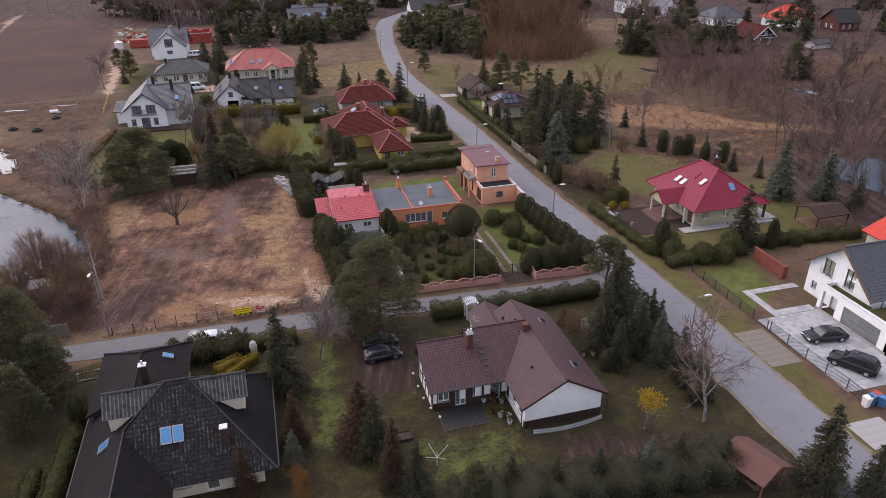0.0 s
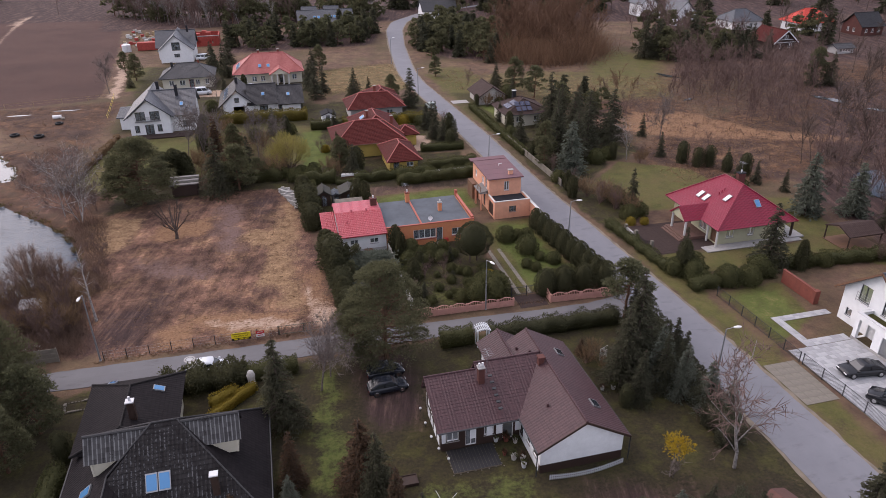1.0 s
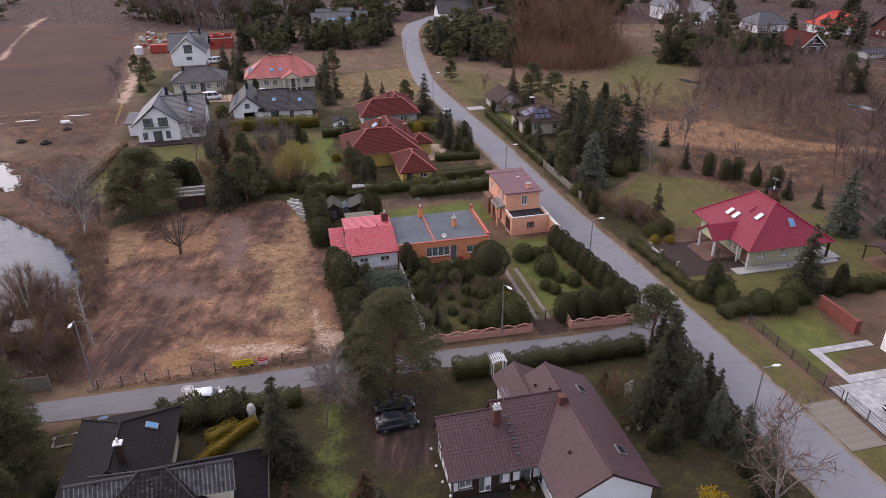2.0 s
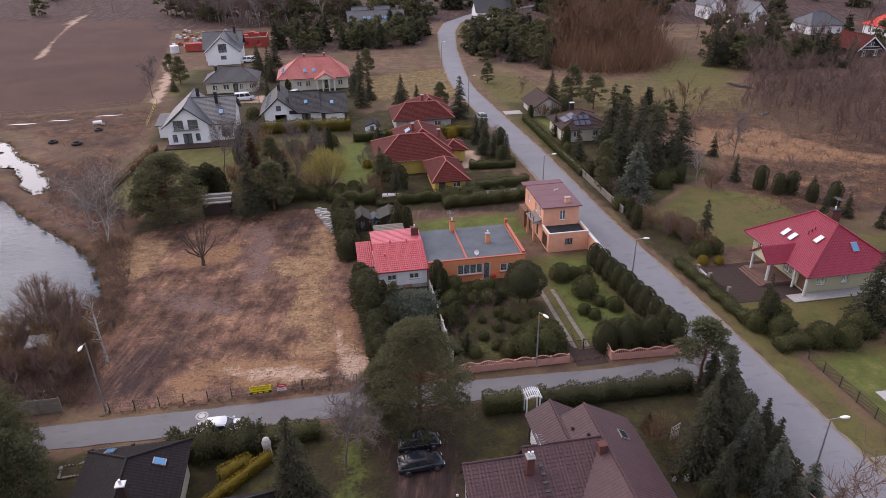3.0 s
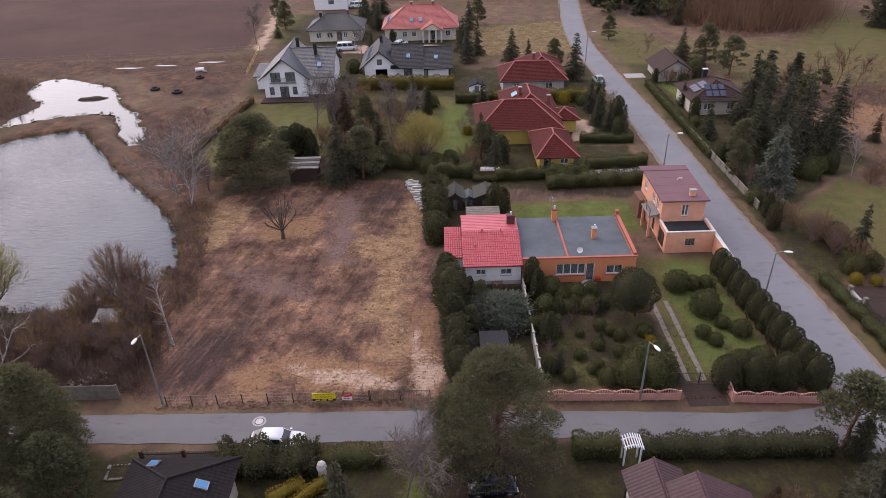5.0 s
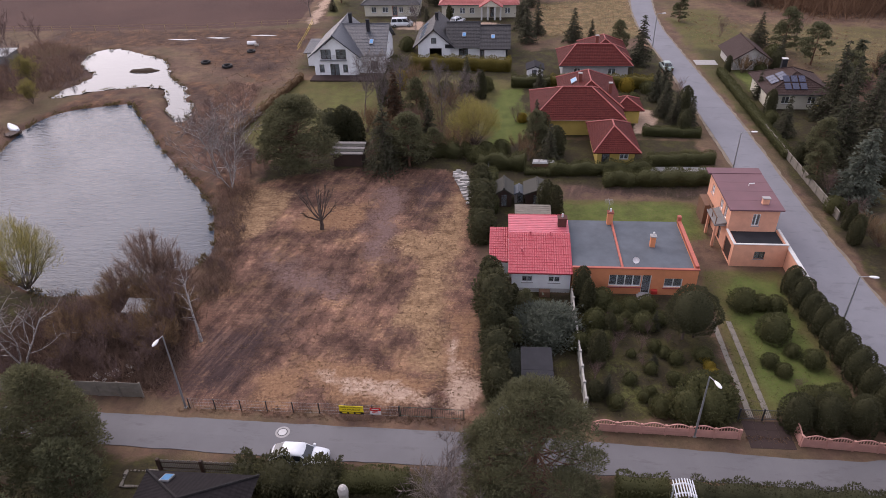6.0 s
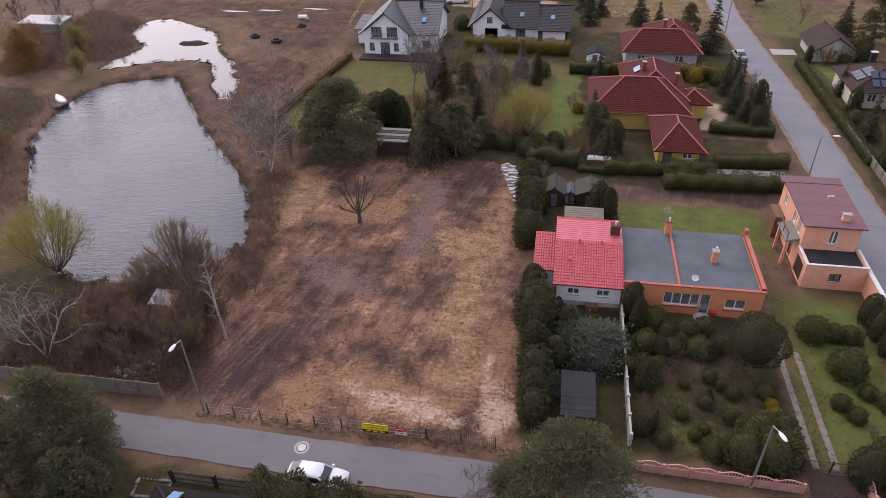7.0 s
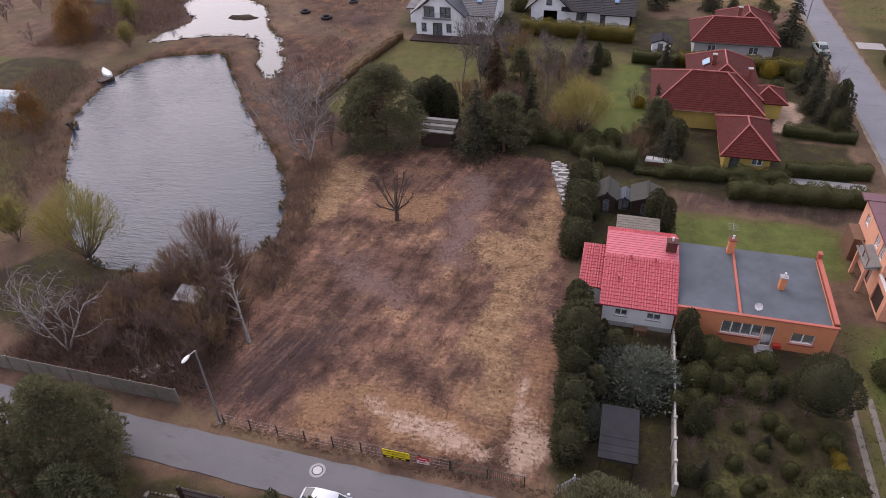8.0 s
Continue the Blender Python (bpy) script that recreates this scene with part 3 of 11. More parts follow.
def wall(parent, p0, p1, profile, material, openings=(), thick=0.3, name="wall", frame_mat="plastic_white", z0=0.0):
    """A thick wall from p0 to p1, its outside to the right of that way. profile: its height, or (along, height) points. openings: (from, to, bottom, top, what[, bars])."""
    o, e = Vector((*p0, 0)), Vector((*p1, 0))
    d = (e - o).normalized()
    n = Vector((d.y, -d.x, 0))
    length = (e - o).length
    prof = [(0, profile), (length, profile)] if isinstance(profile, (int, float)) else profile
    top = lambda s: float(np.interp(s, [p[0] for p in prof], [p[1] for p in prof]))
    cuts = sorted({0.0, length, *[p[0] for p in prof], *[c for q in openings for c in q[:2]]})
    g = Geo()
    for a, b in zip(cuts, cuts[1:]):
        if b - a < 1e-4:
            continue
        holes = sorted((q[2], q[3]) for q in openings if q[0] < (a + b) / 2 < q[1])
        lo = z0
        for h0, h1 in [*holes, (None, None)]:
            ta, tb = (h0, h0) if h0 is not None else (top(a), top(b))
            if max(ta, tb) > lo + 1e-4:
                low = [o + d * a, o + d * b, o + d * b - n * thick, o + d * a - n * thick]
                g.solid([(p.x, p.y, lo) for p in low], [(p.x, p.y, max(z, lo + 1e-3)) for p, z in zip(low, (ta, tb, tb, ta))])
            lo = h1
    ob = part(name, weld(g.mesh(name, material)), material, parent)
    for q in openings:
        what = q[4] if len(q) > 4 else "window"
        bars = q[5] if len(q) > 5 else 1
        if what == "panel":
            k = Geo()
            at = lambda s, out, z: o + d * s + n * out + Vector((0, 0, z))
            m = 4
            for i in range(m):
                a, b = q[2] + (q[3] - q[2]) * i / m, q[2] + (q[3] - q[2]) * (i + 1) / m - 0.02
                k.solid([at(q[0], -0.2, a), at(q[1], -0.2, a), at(q[1], -0.12, a), at(q[0], -0.12, a)], [at(q[0], -0.2, b), at(q[1], -0.2, b), at(q[1], -0.12, b), at(q[0], -0.12, b)])
            part("garage_door", k, q[6] if len(q) > 6 else "metal_white", parent)
        elif what != "gap":
            window(parent, o, d, n, *q[:4], thick, q[6] if len(q) > 6 else frame_mat, bars, True, what == "door")
    return ob


def skylight(parent, c, u, w, half_u, half_w, label="", glass="sky_tinted_glass"):
    """A roof window: a raised frame and a pane, on a slope with the ways u (along) and w (up)."""
    c, u, w = Vector(c), Vector(u).normalized(), Vector(w).normalized()
    n = u.cross(w).normalized()
    n = n if n.z > 0 else -n
    ring = lambda k, z: [c + u * half_u * i * k + w * half_w * j * k + n * z for i, j in ((-1, -1), (1, -1), (1, 1), (-1, 1))]
    g = Geo()
    g.solid(ring(1.0, -0.05), ring(1.0, 0.09))
    ob = part("roof_window", g, "metal_grey", parent, label)
    g = Geo()
    g.solid(ring(0.84, 0.09), ring(0.84, 0.105))
    part("pane", g, glass, ob)
    return ob


def chimney(parent, x, y, z0, z1, wx, wy, material, cap="concrete", pots=0):
    g = Geo()
    g.box(x - wx / 2, x + wx / 2, y - wy / 2, y + wy / 2, z0, z1)
    ob = part("chimney", g, material, parent)
    g = Geo()
    g.box(x - wx / 2 - 0.07, x + wx / 2 + 0.07, y - wy / 2 - 0.07, y + wy / 2 + 0.07, z1, z1 + 0.12, 0.02)
    part("chimney_cap", g, cap, ob)
    for i in range(pots):
        g = Geo()
        px = x + (i - (pots - 1) / 2) * 0.3
        g.tube([(px, y, z1 + 0.1), (px, y, z1 + 0.5)], [0.1, 0.1], 8)
        part("chimney_pot", g, "metal_white", ob)
    return ob


def array_mesh(name, v, tri, material, smooth=False):
    """A mesh of triangles from two arrays."""
    me = bpy.data.meshes.new(name)
    nv, nt = len(v), len(tri)
    me.vertices.add(nv)
    me.vertices.foreach_set("co", np.asarray(v, np.float32).ravel())
    me.loops.add(nt * 3)
    me.loops.foreach_set("vertex_index", np.asarray(tri, np.int32).ravel())
    me.polygons.add(nt)
    me.polygons.foreach_set("loop_start", np.arange(0, nt * 3, 3, dtype=np.int32))
    me.update(calc_edges=True)
    me.materials.append(MATS[material])
    if smooth:
        me.shade_smooth()
    return me


def join(pieces):
    """Joins (points, triangles) pieces into one."""
    v, f, n = [], [], 0
    for a, b in pieces:
        v.append(a)
        f.append(b + n)
        n += len(a)
    return np.concatenate(v), np.concatenate(f)

# ---- the ground: one sheet to the horizon, with the ponds' basins sunk in it ----
def inside(x, y, poly, soft=0.8):
    """How far each point lies inside a plot: 0 outside, 1 inside, with a soft edge."""
    px, py = np.array([p[0] for p in poly], float), np.array([p[1] for p in poly], float)
    best = np.full(x.shape, 1e9)
    odd = np.zeros(x.shape, bool)
    for i in range(len(px)):
        ax, ay, bx, by = px[i], py[i], px[(i + 1) % len(px)], py[(i + 1) % len(px)]
        t = np.clip(((x - ax) * (bx - ax) + (y - ay) * (by - ay)) / ((bx - ax) ** 2 + (by - ay) ** 2 + 1e-9), 0, 1)
        best = np.minimum(best, np.hypot(x - ax - t * (bx - ax), y - ay - t * (by - ay)))
        hit = ((ay > y) != (by > y)) & (x < (bx - ax) * (y - ay) / (by - ay + 1e-12) + ax)
        odd ^= hit
    return np.clip(0.5 + np.where(odd, best, -best) / (2 * soft), 0, 1)


def smooth_ring(pts, n=4):
    """A ring of points, rounded between them."""
    out, m = [], len(pts)
    for i in range(m):
        p0, p1, p2, p3 = (np.array(pts[(i + k - 1) % m], float) for k in range(4))
        for k in range(n):
            t = k / n
            out.append(tuple(0.5 * (2 * p1 + (p2 - p0) * t + (2 * p0 - 5 * p1 + 4 * p2 - p3) * t ** 2 + (3 * p1 - p0 - 3 * p2 + p3) * t ** 3)))
    return out


POND = smooth_ring([(-57.4, 102.1), (-64, 112), (-67.3, 117.5), (-69.3, 129.7), (-67.5, 136), (-61.5, 139), (-57, 139.6), (-53, 134.5), (-46, 124.8), (-41, 118.5),
                    (-35.6, 112.4), (-30.4, 105.5), (-27.6, 98.6), (-26.6, 94.9), (-28.6, 91.6), (-34.3, 88.0), (-38, 87), (-43, 87.4), (-49, 92)])
POND_FAR = smooth_ring([(-73, 144), (-71, 154), (-77, 161), (-78.5, 169), (-74, 170.8), (-67, 167.3), (-60, 162), (-55, 152.5), (-51.4, 149), (-46.3, 139), (-45.3, 133.5),
                        (-48.4, 135.5), (-53, 144), (-55.5, 148.6), (-61, 148.6), (-66.5, 147.2)])
MARSH_POOL = smooth_ring([(95.5, 83), (94.5, 90), (97.5, 95.5), (103, 97), (110, 93), (113, 86), (106, 79), (98, 78.5)])
jit = random.Random(6)
POND_FAR = [(x + jit.gauss(0, 0.35), y + jit.gauss(0, 0.35)) for x, y in smooth_ring(POND_FAR[::4], 9)]
ISLET = smooth_ring([(-66.5, 157.5), (-62.5, 159.5), (-59.5, 158), (-62.5, 156)])

fine_x = np.arange(-96, 100.1, 1.0)
fine_y = np.arange(26, 262.1, 1.0)
out_x = np.concatenate([np.linspace(100.6, 190, 60), np.geomspace(195, 3500, 16)])
gx = np.concatenate([np.geomspace(3500, 102, 30) * -1, fine_x, out_x])
gy = np.concatenate([np.geomspace(3500, 30, 22) * -1, np.linspace(-25, 25, 18), fine_y, np.linspace(264, 420, 60), np.geomspace(430, 3500, 14)])
X, Y = np.meshgrid(gx, gy)
rng = np.random.default_rng(5)


def waves(x, y, size, seed, octaves=4):
    """Smooth uneven ground as a sum of waves in many directions."""
    r = np.random.default_rng(seed)
    z = np.zeros(x.shape)
    for k in range(octaves):
        for _ in range(4):
            a, p, f = r.uniform(0, 6.28), r.uniform(0, 6.28), 2 * math.pi / size * 1.9 ** k * r.uniform(0.8, 1.25)
            z += np.sin((x * math.cos(a) + y * math.sin(a)) * f + p) * 0.55 ** k
    return z / 4


LOT = [(-19.5, 71.3), (5.9, 71.2), (5.2, 84), (4.2, 101), (2.6, 115.6), (-8, 117), (-18, 115.5), (-28, 111), (-26.5, 104), (-25.5, 97), (-22.5, 88), (-21.5, 80)]
wob_x, wob_y = X + waves(X, Y, 7, 1) * 0.9, Y + waves(X, Y, 7, 2) * 0.9
near_x, near_y = X + waves(X, Y, 3, 3) * 0.25, Y + waves(X, Y, 3, 4) * 0.25
zone = {}
zone["field"] = inside(wob_x, wob_y, [(-2000, 184), (-88, 184.6), (-60, 185.6), (-40, 189.5), (-44, 242), (-64, 400), (-90, 900), (-2000, 900)], 0.6)
zone["rust"] = np.maximum.reduce([inside(wob_x, wob_y, q, 2.5) for q in (
    [(-95, 172), (-60, 172), (-48, 158), (-36, 150), (-33, 186), (-60, 185), (-95, 184)],
    [(-70, 146), (-60, 147), (-52, 144), (-44, 128), (-38, 118), (-28, 112), (-26, 122), (-40, 140), (-44, 150), (-50, 152), (-56, 146), (-66, 141)],
    [(-56, 98), (-66, 112), (-72, 130), (-68, 142), (-56, 144), (-48, 132), (-30, 110), (-24, 96), (-28, 86), (-44, 82), (-52, 90)],
    [(66, 98), (80, 96), (120, 104), (150, 120), (150, 150), (110, 140), (80, 128), (68, 118)], [(112, 108), (330, 80), (330, 240), (150, 240), (118, 190), (128, 142)], [(70, 140), (95, 136), (96, 160), (80, 166), (66, 160)])]) * 0.9
zone["lawn"] = np.maximum.reduce([inside(near_x, near_y, q, 0.7) for q in (
    [(-33, 124), (-19, 119), (-12, 126), (-12, 152), (-30, 152), (-34.5, 140)],
    [(-12, 126), (10, 128), (10, 160), (-14, 160)],
    [(15, 99.5), (31, 99.5), (31, 108.5), (13.5, 108.5)],
    [(27.8, 73), (36.8, 73), (37, 93.5), (28.5, 93.5)],
    [(51.2, 55.2), (58.5, 59), (60, 67), (51.2, 66.5)], [(50, 71), (57, 72), (70, 72.5), (78, 66), (80, 90), (72, 92), (71, 76), (57, 76.5), (50, 78)],
    [(49, 92), (58, 91), (73, 93), (72, 106), (62, 113), (51, 103)],
    [(49.5, 142), (55, 145), (54, 156), (48, 158)],
    [(9.5, 39.5), (18, 40), (19, 44.5), (12, 45.6), (9, 46)],
    [(0.5, 40), (4.4, 40), (5.0, 63), (1.9, 64)], [(-23, 36), (-17.5, 36), (-18.5, 58), (-23, 58)],
    [(-98, 108), (-76, 112), (-78, 126), (-84, 132), (-110, 132), (-110, 108)],
    [(-44, 400), (-200, 400), (-200, 520), (-60, 520)], [(-35, 196), (-28, 196), (-30, 226), (-38, 226)])])
zone["lawn"] = np.maximum(zone["lawn"], 0.66 * np.maximum(inside(wob_x, wob_y, [(14, 176), (38, 176), (39, 212), (14, 208)], 3), np.maximum(inside(wob_x, wob_y, [(44, 176), (60, 170), (58, 200), (46, 206)], 3), 0.86 * inside(wob_x, wob_y, [(62, 152), (98, 150), (110, 178), (74, 190), (56, 190)], 4))))
verge_sides = np.maximum(inside(wob_x, wob_y, [(45.8, 30), (50.6, 30), (50.3, 66), (48.8, 80), (46.2, 80)], 0.9), inside(wob_x, wob_y, [(46.5, 118), (50, 140), (55, 156), (56, 176), (43.2, 196), (43.6, 176), (44.2, 140)], 1.2))
far_olive = inside(wob_x, wob_y, [(78, 168), (91, 192), (110, 213), (120, 194), (107, 172), (90, 161)], 5)
zone["lawn"] = np.maximum.reduce([zone["lawn"], 0.72 * verge_sides, 0.72 * far_olive, 0.8 * inside(wob_x, wob_y, [(-40, 83.5), (-33, 86.5), (-31, 83), (-37, 79.5)], 1.2), 0.75 * inside(wob_x, wob_y, [(-60, 99), (-68, 108), (-78, 118), (-90, 112), (-72, 96), (-60, 90), (-54, 90)], 2.0)])
zone["garden"] = np.maximum.reduce([inside(wob_x, wob_y, q, 1.0) for q in (
    [(6, 71.8), (27, 71.8), (27, 88.5), (6.2, 88.5)], [(4, 98), (14, 98.5), (14, 116), (3.2, 116)], [(-12, 116.5), (32, 109), (36, 127), (-12, 127)],
    [(-60, 66.2), (41, 65.4), (41, 26), (-60, 26)], [(27, 44), (41, 41), (40, 65), (16, 65), (27, 57)], [(46.3, 80), (52, 92), (51, 104), (60, 113), (70, 118), (66, 138), (45.5, 140)],
    [(-26, 111), (-12, 115), (-12, 126), (-25, 124)], [(10, 128), (37, 128), (37, 170), (10, 170)], [(-48, 88), (-36, 85.6), (-32, 80), (-42, 76), (-54, 80)], [(-92, 100), (-68, 108), (-73, 126), (-80, 134), (-92, 132)])])
zone["garden"] = np.maximum.reduce([zone["garden"], 0.72 * inside(wob_x, wob_y, [(-33, 156), (12, 150), (14, 216), (-34, 228)], 3.0), 0.6 * inside(wob_x, wob_y, [(44.4, 120), (58, 130), (60, 170), (44, 172)], 2.0)])
zone["fresh"] = np.maximum.reduce([inside(wob_x, wob_y, q, 1.0) * w for q, w in (([(15, 99.6), (30.5, 99.6), (30.5, 108), (14, 108)], 0.72), ([(29.8, 74), (36, 74), (36, 92), (31.5, 93), (30, 86)], 0.85), ([(5.6, 123.4), (10.8, 126), (11, 148), (6.4, 147), (5.2, 134)], 0.92), ([(-24, 128), (-14, 128), (-13, 148), (-24, 150)], 0.4), ([(15.5, 72.5), (21, 72.5), (22, 78), (17, 80)], 0.36),
    ([(9.5, 39.5), (18, 40), (19, 44.5), (12, 45.6), (9, 46)], 0.5), ([(1.2, 46), (4, 46), (4.4, 62), (2.2, 63)], 0.6), ([(49.5, 142), (55, 145), (54, 156), (48, 158)], 0.7), ([(51.5, 55.5), (58, 59), (59.5, 66), (51.5, 66)], 0.66))])
zone["soil"] = np.maximum(inside(wob_x, wob_y, LOT, 1.2), 0.92 * np.maximum(inside(wob_x, wob_y, [(-41, 72.6), (-19.5, 72), (-20, 84), (-26, 89), (-33, 85.5), (-41, 80)], 1.5),
    inside(wob_x, wob_y, [(-27, 100), (-26, 111), (-33, 125), (-36, 150), (-43, 152), (-44, 138), (-40, 122), (-30, 109)], 2.0)))
zone["straw"] = np.maximum.reduce([inside(wob_x, wob_y, q, 1.8) * w for q, w in (
    ([(1.4, 113.1), (3.2, 104), (3.0, 98.4), (2.2, 92.6), (1.8, 84.2), (2.9, 78.2), (1.9, 74.6), (-1.1, 77.9), (-0.9, 81.8), (-3.5, 84.3), (-2.2, 88.5), (-1.7, 93), (-5.5, 97), (-4.5, 101.7), (-0.8, 100.4), (0.3, 106.4)], 0.84),
    ([(-28, 107.9), (-26.6, 112.1), (-20.1, 109.5), (-19.2, 103), (-22.0, 97.4), (-24.6, 95.9)], 0.74), ([(66, 102), (92, 102), (108, 125), (112, 150), (100, 176), (72, 186), (52, 192), (60, 166), (72, 148), (70, 120)], 0.3), ([(14, 178), (38, 178), (39, 212), (14, 206)], 0.45), ([(51.5, 55.5), (58, 59), (59.5, 66), (51.5, 66)], 0.26))])
zone["orange"] = np.maximum.reduce([inside(wob_x, wob_y, q, 1.4) * w for q, w in (
    ([(-18, 103.4), (-14.8, 106.4), (-10.6, 107.4), (-8.8, 103.4), (-10.8, 99.2), (-13.0, 100.4), (-16.8, 100.0)], 0.86), ([(-12, 78.4), (-8, 78.0), (-1, 76.4), (1.6, 74.8), (0.4, 72.2), (-6.5, 72.6), (-9.5, 74.6)], 0.9),
    ([(-14.4, 75.2), (-11.2, 77.0), (-9.8, 73.4), (-10.4, 71.9), (-14.0, 72.0)], 0.86), ([(-18, 108), (-13, 108.5), (-10, 112), (-17, 113)], 0.5), ([(2.0, 86), (5, 85), (5.4, 74), (2.2, 75)], 0.74), ([(-10, 82), (-4, 80), (-4, 83), (-8, 85)], 0.45),
    ([(70, 130), (82, 121), (96, 117), (112, 109), (114, 113), (99, 124), (93, 139), (80, 143)], 0.62))])
zone["mauve"] = np.maximum.reduce([inside(wob_x, wob_y, q, 2.2) * w for q, w in (([(-8.8, 111), (-5.6, 112), (-4.6, 96.2), (-6.5, 92), (-9, 98)], 0.78), ([(-17, 95), (-8, 90), (-7, 85), (-16, 88), (-21, 96)], 0.6))])
# dark soil and mud; patches under trees and woods paint shade into the ground
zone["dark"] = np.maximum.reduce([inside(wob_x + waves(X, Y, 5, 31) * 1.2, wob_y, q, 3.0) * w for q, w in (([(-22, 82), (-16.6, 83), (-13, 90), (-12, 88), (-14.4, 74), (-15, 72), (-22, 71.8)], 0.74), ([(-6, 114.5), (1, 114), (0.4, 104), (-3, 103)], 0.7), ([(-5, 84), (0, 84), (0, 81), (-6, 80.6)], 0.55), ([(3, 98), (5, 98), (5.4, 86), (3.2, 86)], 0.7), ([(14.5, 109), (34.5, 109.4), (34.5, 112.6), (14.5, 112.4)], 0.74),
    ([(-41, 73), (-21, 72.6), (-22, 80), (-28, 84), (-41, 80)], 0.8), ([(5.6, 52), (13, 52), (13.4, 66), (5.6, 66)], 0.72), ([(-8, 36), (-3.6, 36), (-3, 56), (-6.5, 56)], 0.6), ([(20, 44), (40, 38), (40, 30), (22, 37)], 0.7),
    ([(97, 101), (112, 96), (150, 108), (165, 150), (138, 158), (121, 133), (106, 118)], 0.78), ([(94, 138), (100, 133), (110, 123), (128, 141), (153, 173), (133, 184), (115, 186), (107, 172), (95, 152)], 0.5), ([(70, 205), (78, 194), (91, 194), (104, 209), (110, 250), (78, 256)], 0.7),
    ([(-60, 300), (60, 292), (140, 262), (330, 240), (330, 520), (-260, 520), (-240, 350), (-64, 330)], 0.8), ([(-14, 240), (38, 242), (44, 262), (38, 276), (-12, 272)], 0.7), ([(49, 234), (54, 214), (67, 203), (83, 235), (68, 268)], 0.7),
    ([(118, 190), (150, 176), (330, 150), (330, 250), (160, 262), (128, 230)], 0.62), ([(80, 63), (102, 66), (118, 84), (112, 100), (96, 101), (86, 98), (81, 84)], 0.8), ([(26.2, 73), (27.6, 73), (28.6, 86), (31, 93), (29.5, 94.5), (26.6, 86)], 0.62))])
zone["sand"] = np.maximum.reduce([inside(wob_x, wob_y, q, 1.0) * k for q, k in (
    ([(-9.6, 76.6), (-7.6, 75.9), (-4.2, 75.3), (-1.2, 74.7), (1.4, 73.6), (1.2, 72.5), (-1.8, 72.9), (-5.4, 73.6), (-8.6, 74.8)], 0.9), ([(2.2, 82.3), (3.4, 81.4), (4.3, 77.2), (5.6, 74.4), (5.6, 72.1), (3.4, 71.8), (2.6, 74.0), (3.1, 76), (2.5, 79.1)], 0.8),
    ([(-38.4, 189.5), (-36.0, 189), (-36.4, 200), (-37.6, 215), (-41.5, 244), (-43.6, 244), (-40, 215), (-38.8, 200)], 0.8),
    ([(-17, 184), (6, 185), (6, 190), (-17, 191)], 0.72), ([(27.6, 129.6), (30.2, 129.4), (30.8, 138), (28.0, 139)], 1.1), ([(-85.5, 252), (-83, 258), (-90.5, 296), (-94, 330), (-97, 365), (-100.5, 365), (-99, 345), (-92, 296)], 0.66))])
zone["mud"] = np.maximum(np.maximum(inside(wob_x, wob_y, POND, 1.6), inside(wob_x, wob_y, POND_FAR, 2.2)),
                         np.maximum(inside(wob_x, wob_y, [(-78, 146), (-72, 148), (-72, 158), (-79, 168), (-90, 165), (-95, 140)], 3.0), 0.7 * inside(wob_x, wob_y, MARSH_POOL, 3)))
east_side = np.clip((X + 48) / 6, 0, 1) * np.clip((Y - 88) / 4, 0, 1)
near_pond = inside(X + waves(X, Y, 4, 7) * 0.7, Y + waves(X, Y, 4, 8) * 0.7, POND, 3.2)
zone["bank"] = np.maximum(near_pond * (0.78 + 0.22 * east_side), 0.8 * inside(X + waves(X, Y, 3, 12) * 0.7, Y, POND_FAR, 1.8))
basin = np.maximum.reduce([inside(X, Y, POND, 1.3), inside(X, Y, POND_FAR, 1.0) - inside(X, Y, ISLET, 0.5), inside(X, Y, MARSH_POOL, 1.5)])
rough_ground = np.clip(np.maximum(zone["soil"], zone["rust"]), 0, 1)
Z = waves(X, Y, 14, 9, 3) * 0.06 * rough_ground + waves(X, Y, 1.9, 10, 2) * 0.045 * rough_ground - 1.1 * basin
near = (np.abs(X) < 300) & (Y > -50) & (Y < 450)
Z = np.where(near, Z, 0.0)
for px, py in ((-45.4, 180.2), (-55.2, 178.4), (-62.8, 177.2)):
    Z = np.where((np.abs(X - px) < 4.5) & (np.abs(Y - py) < 2.0), Z * 0.3, Z)
# level beds for the two roads
Z *= 1 - np.clip(inside(X, Y, [(-60, 64), (42, 64), (42, 71), (-60, 72)], 0.5) + inside(X, Y, [(37, 130), (38, 20), (52, 20), (46, 130)], 0.5), 0, 1)

ny, nx = X.shape
me = bpy.data.meshes.new("ground")
idx = np.arange(ny * nx).reshape(ny, nx)
quads = np.stack([idx[:-1, :-1], idx[:-1, 1:], idx[1:, 1:], idx[1:, :-1]], -1).reshape(-1, 4)
me.vertices.add(ny * nx)
me.vertices.foreach_set("co", np.stack([X, Y, Z], -1).astype(np.float32).ravel())
me.loops.add(len(quads) * 4)
me.loops.foreach_set("vertex_index", quads.astype(np.int32).ravel())
me.polygons.add(len(quads))
me.polygons.foreach_set("loop_start", np.arange(0, len(quads) * 4, 4, dtype=np.int32))
me.update(calc_edges=True)
for key, w in zone.items():
    me.attributes.new(key, "FLOAT", "POINT").data.foreach_set("value", w.astype(np.float32).ravel())
me.materials.append(MATS["ground_cover"])
me.shade_smooth()
tagged(new("ground", me), "uneven ground with turf, bare soil, dry meadow and ploughed field", "ground", kind="structure")


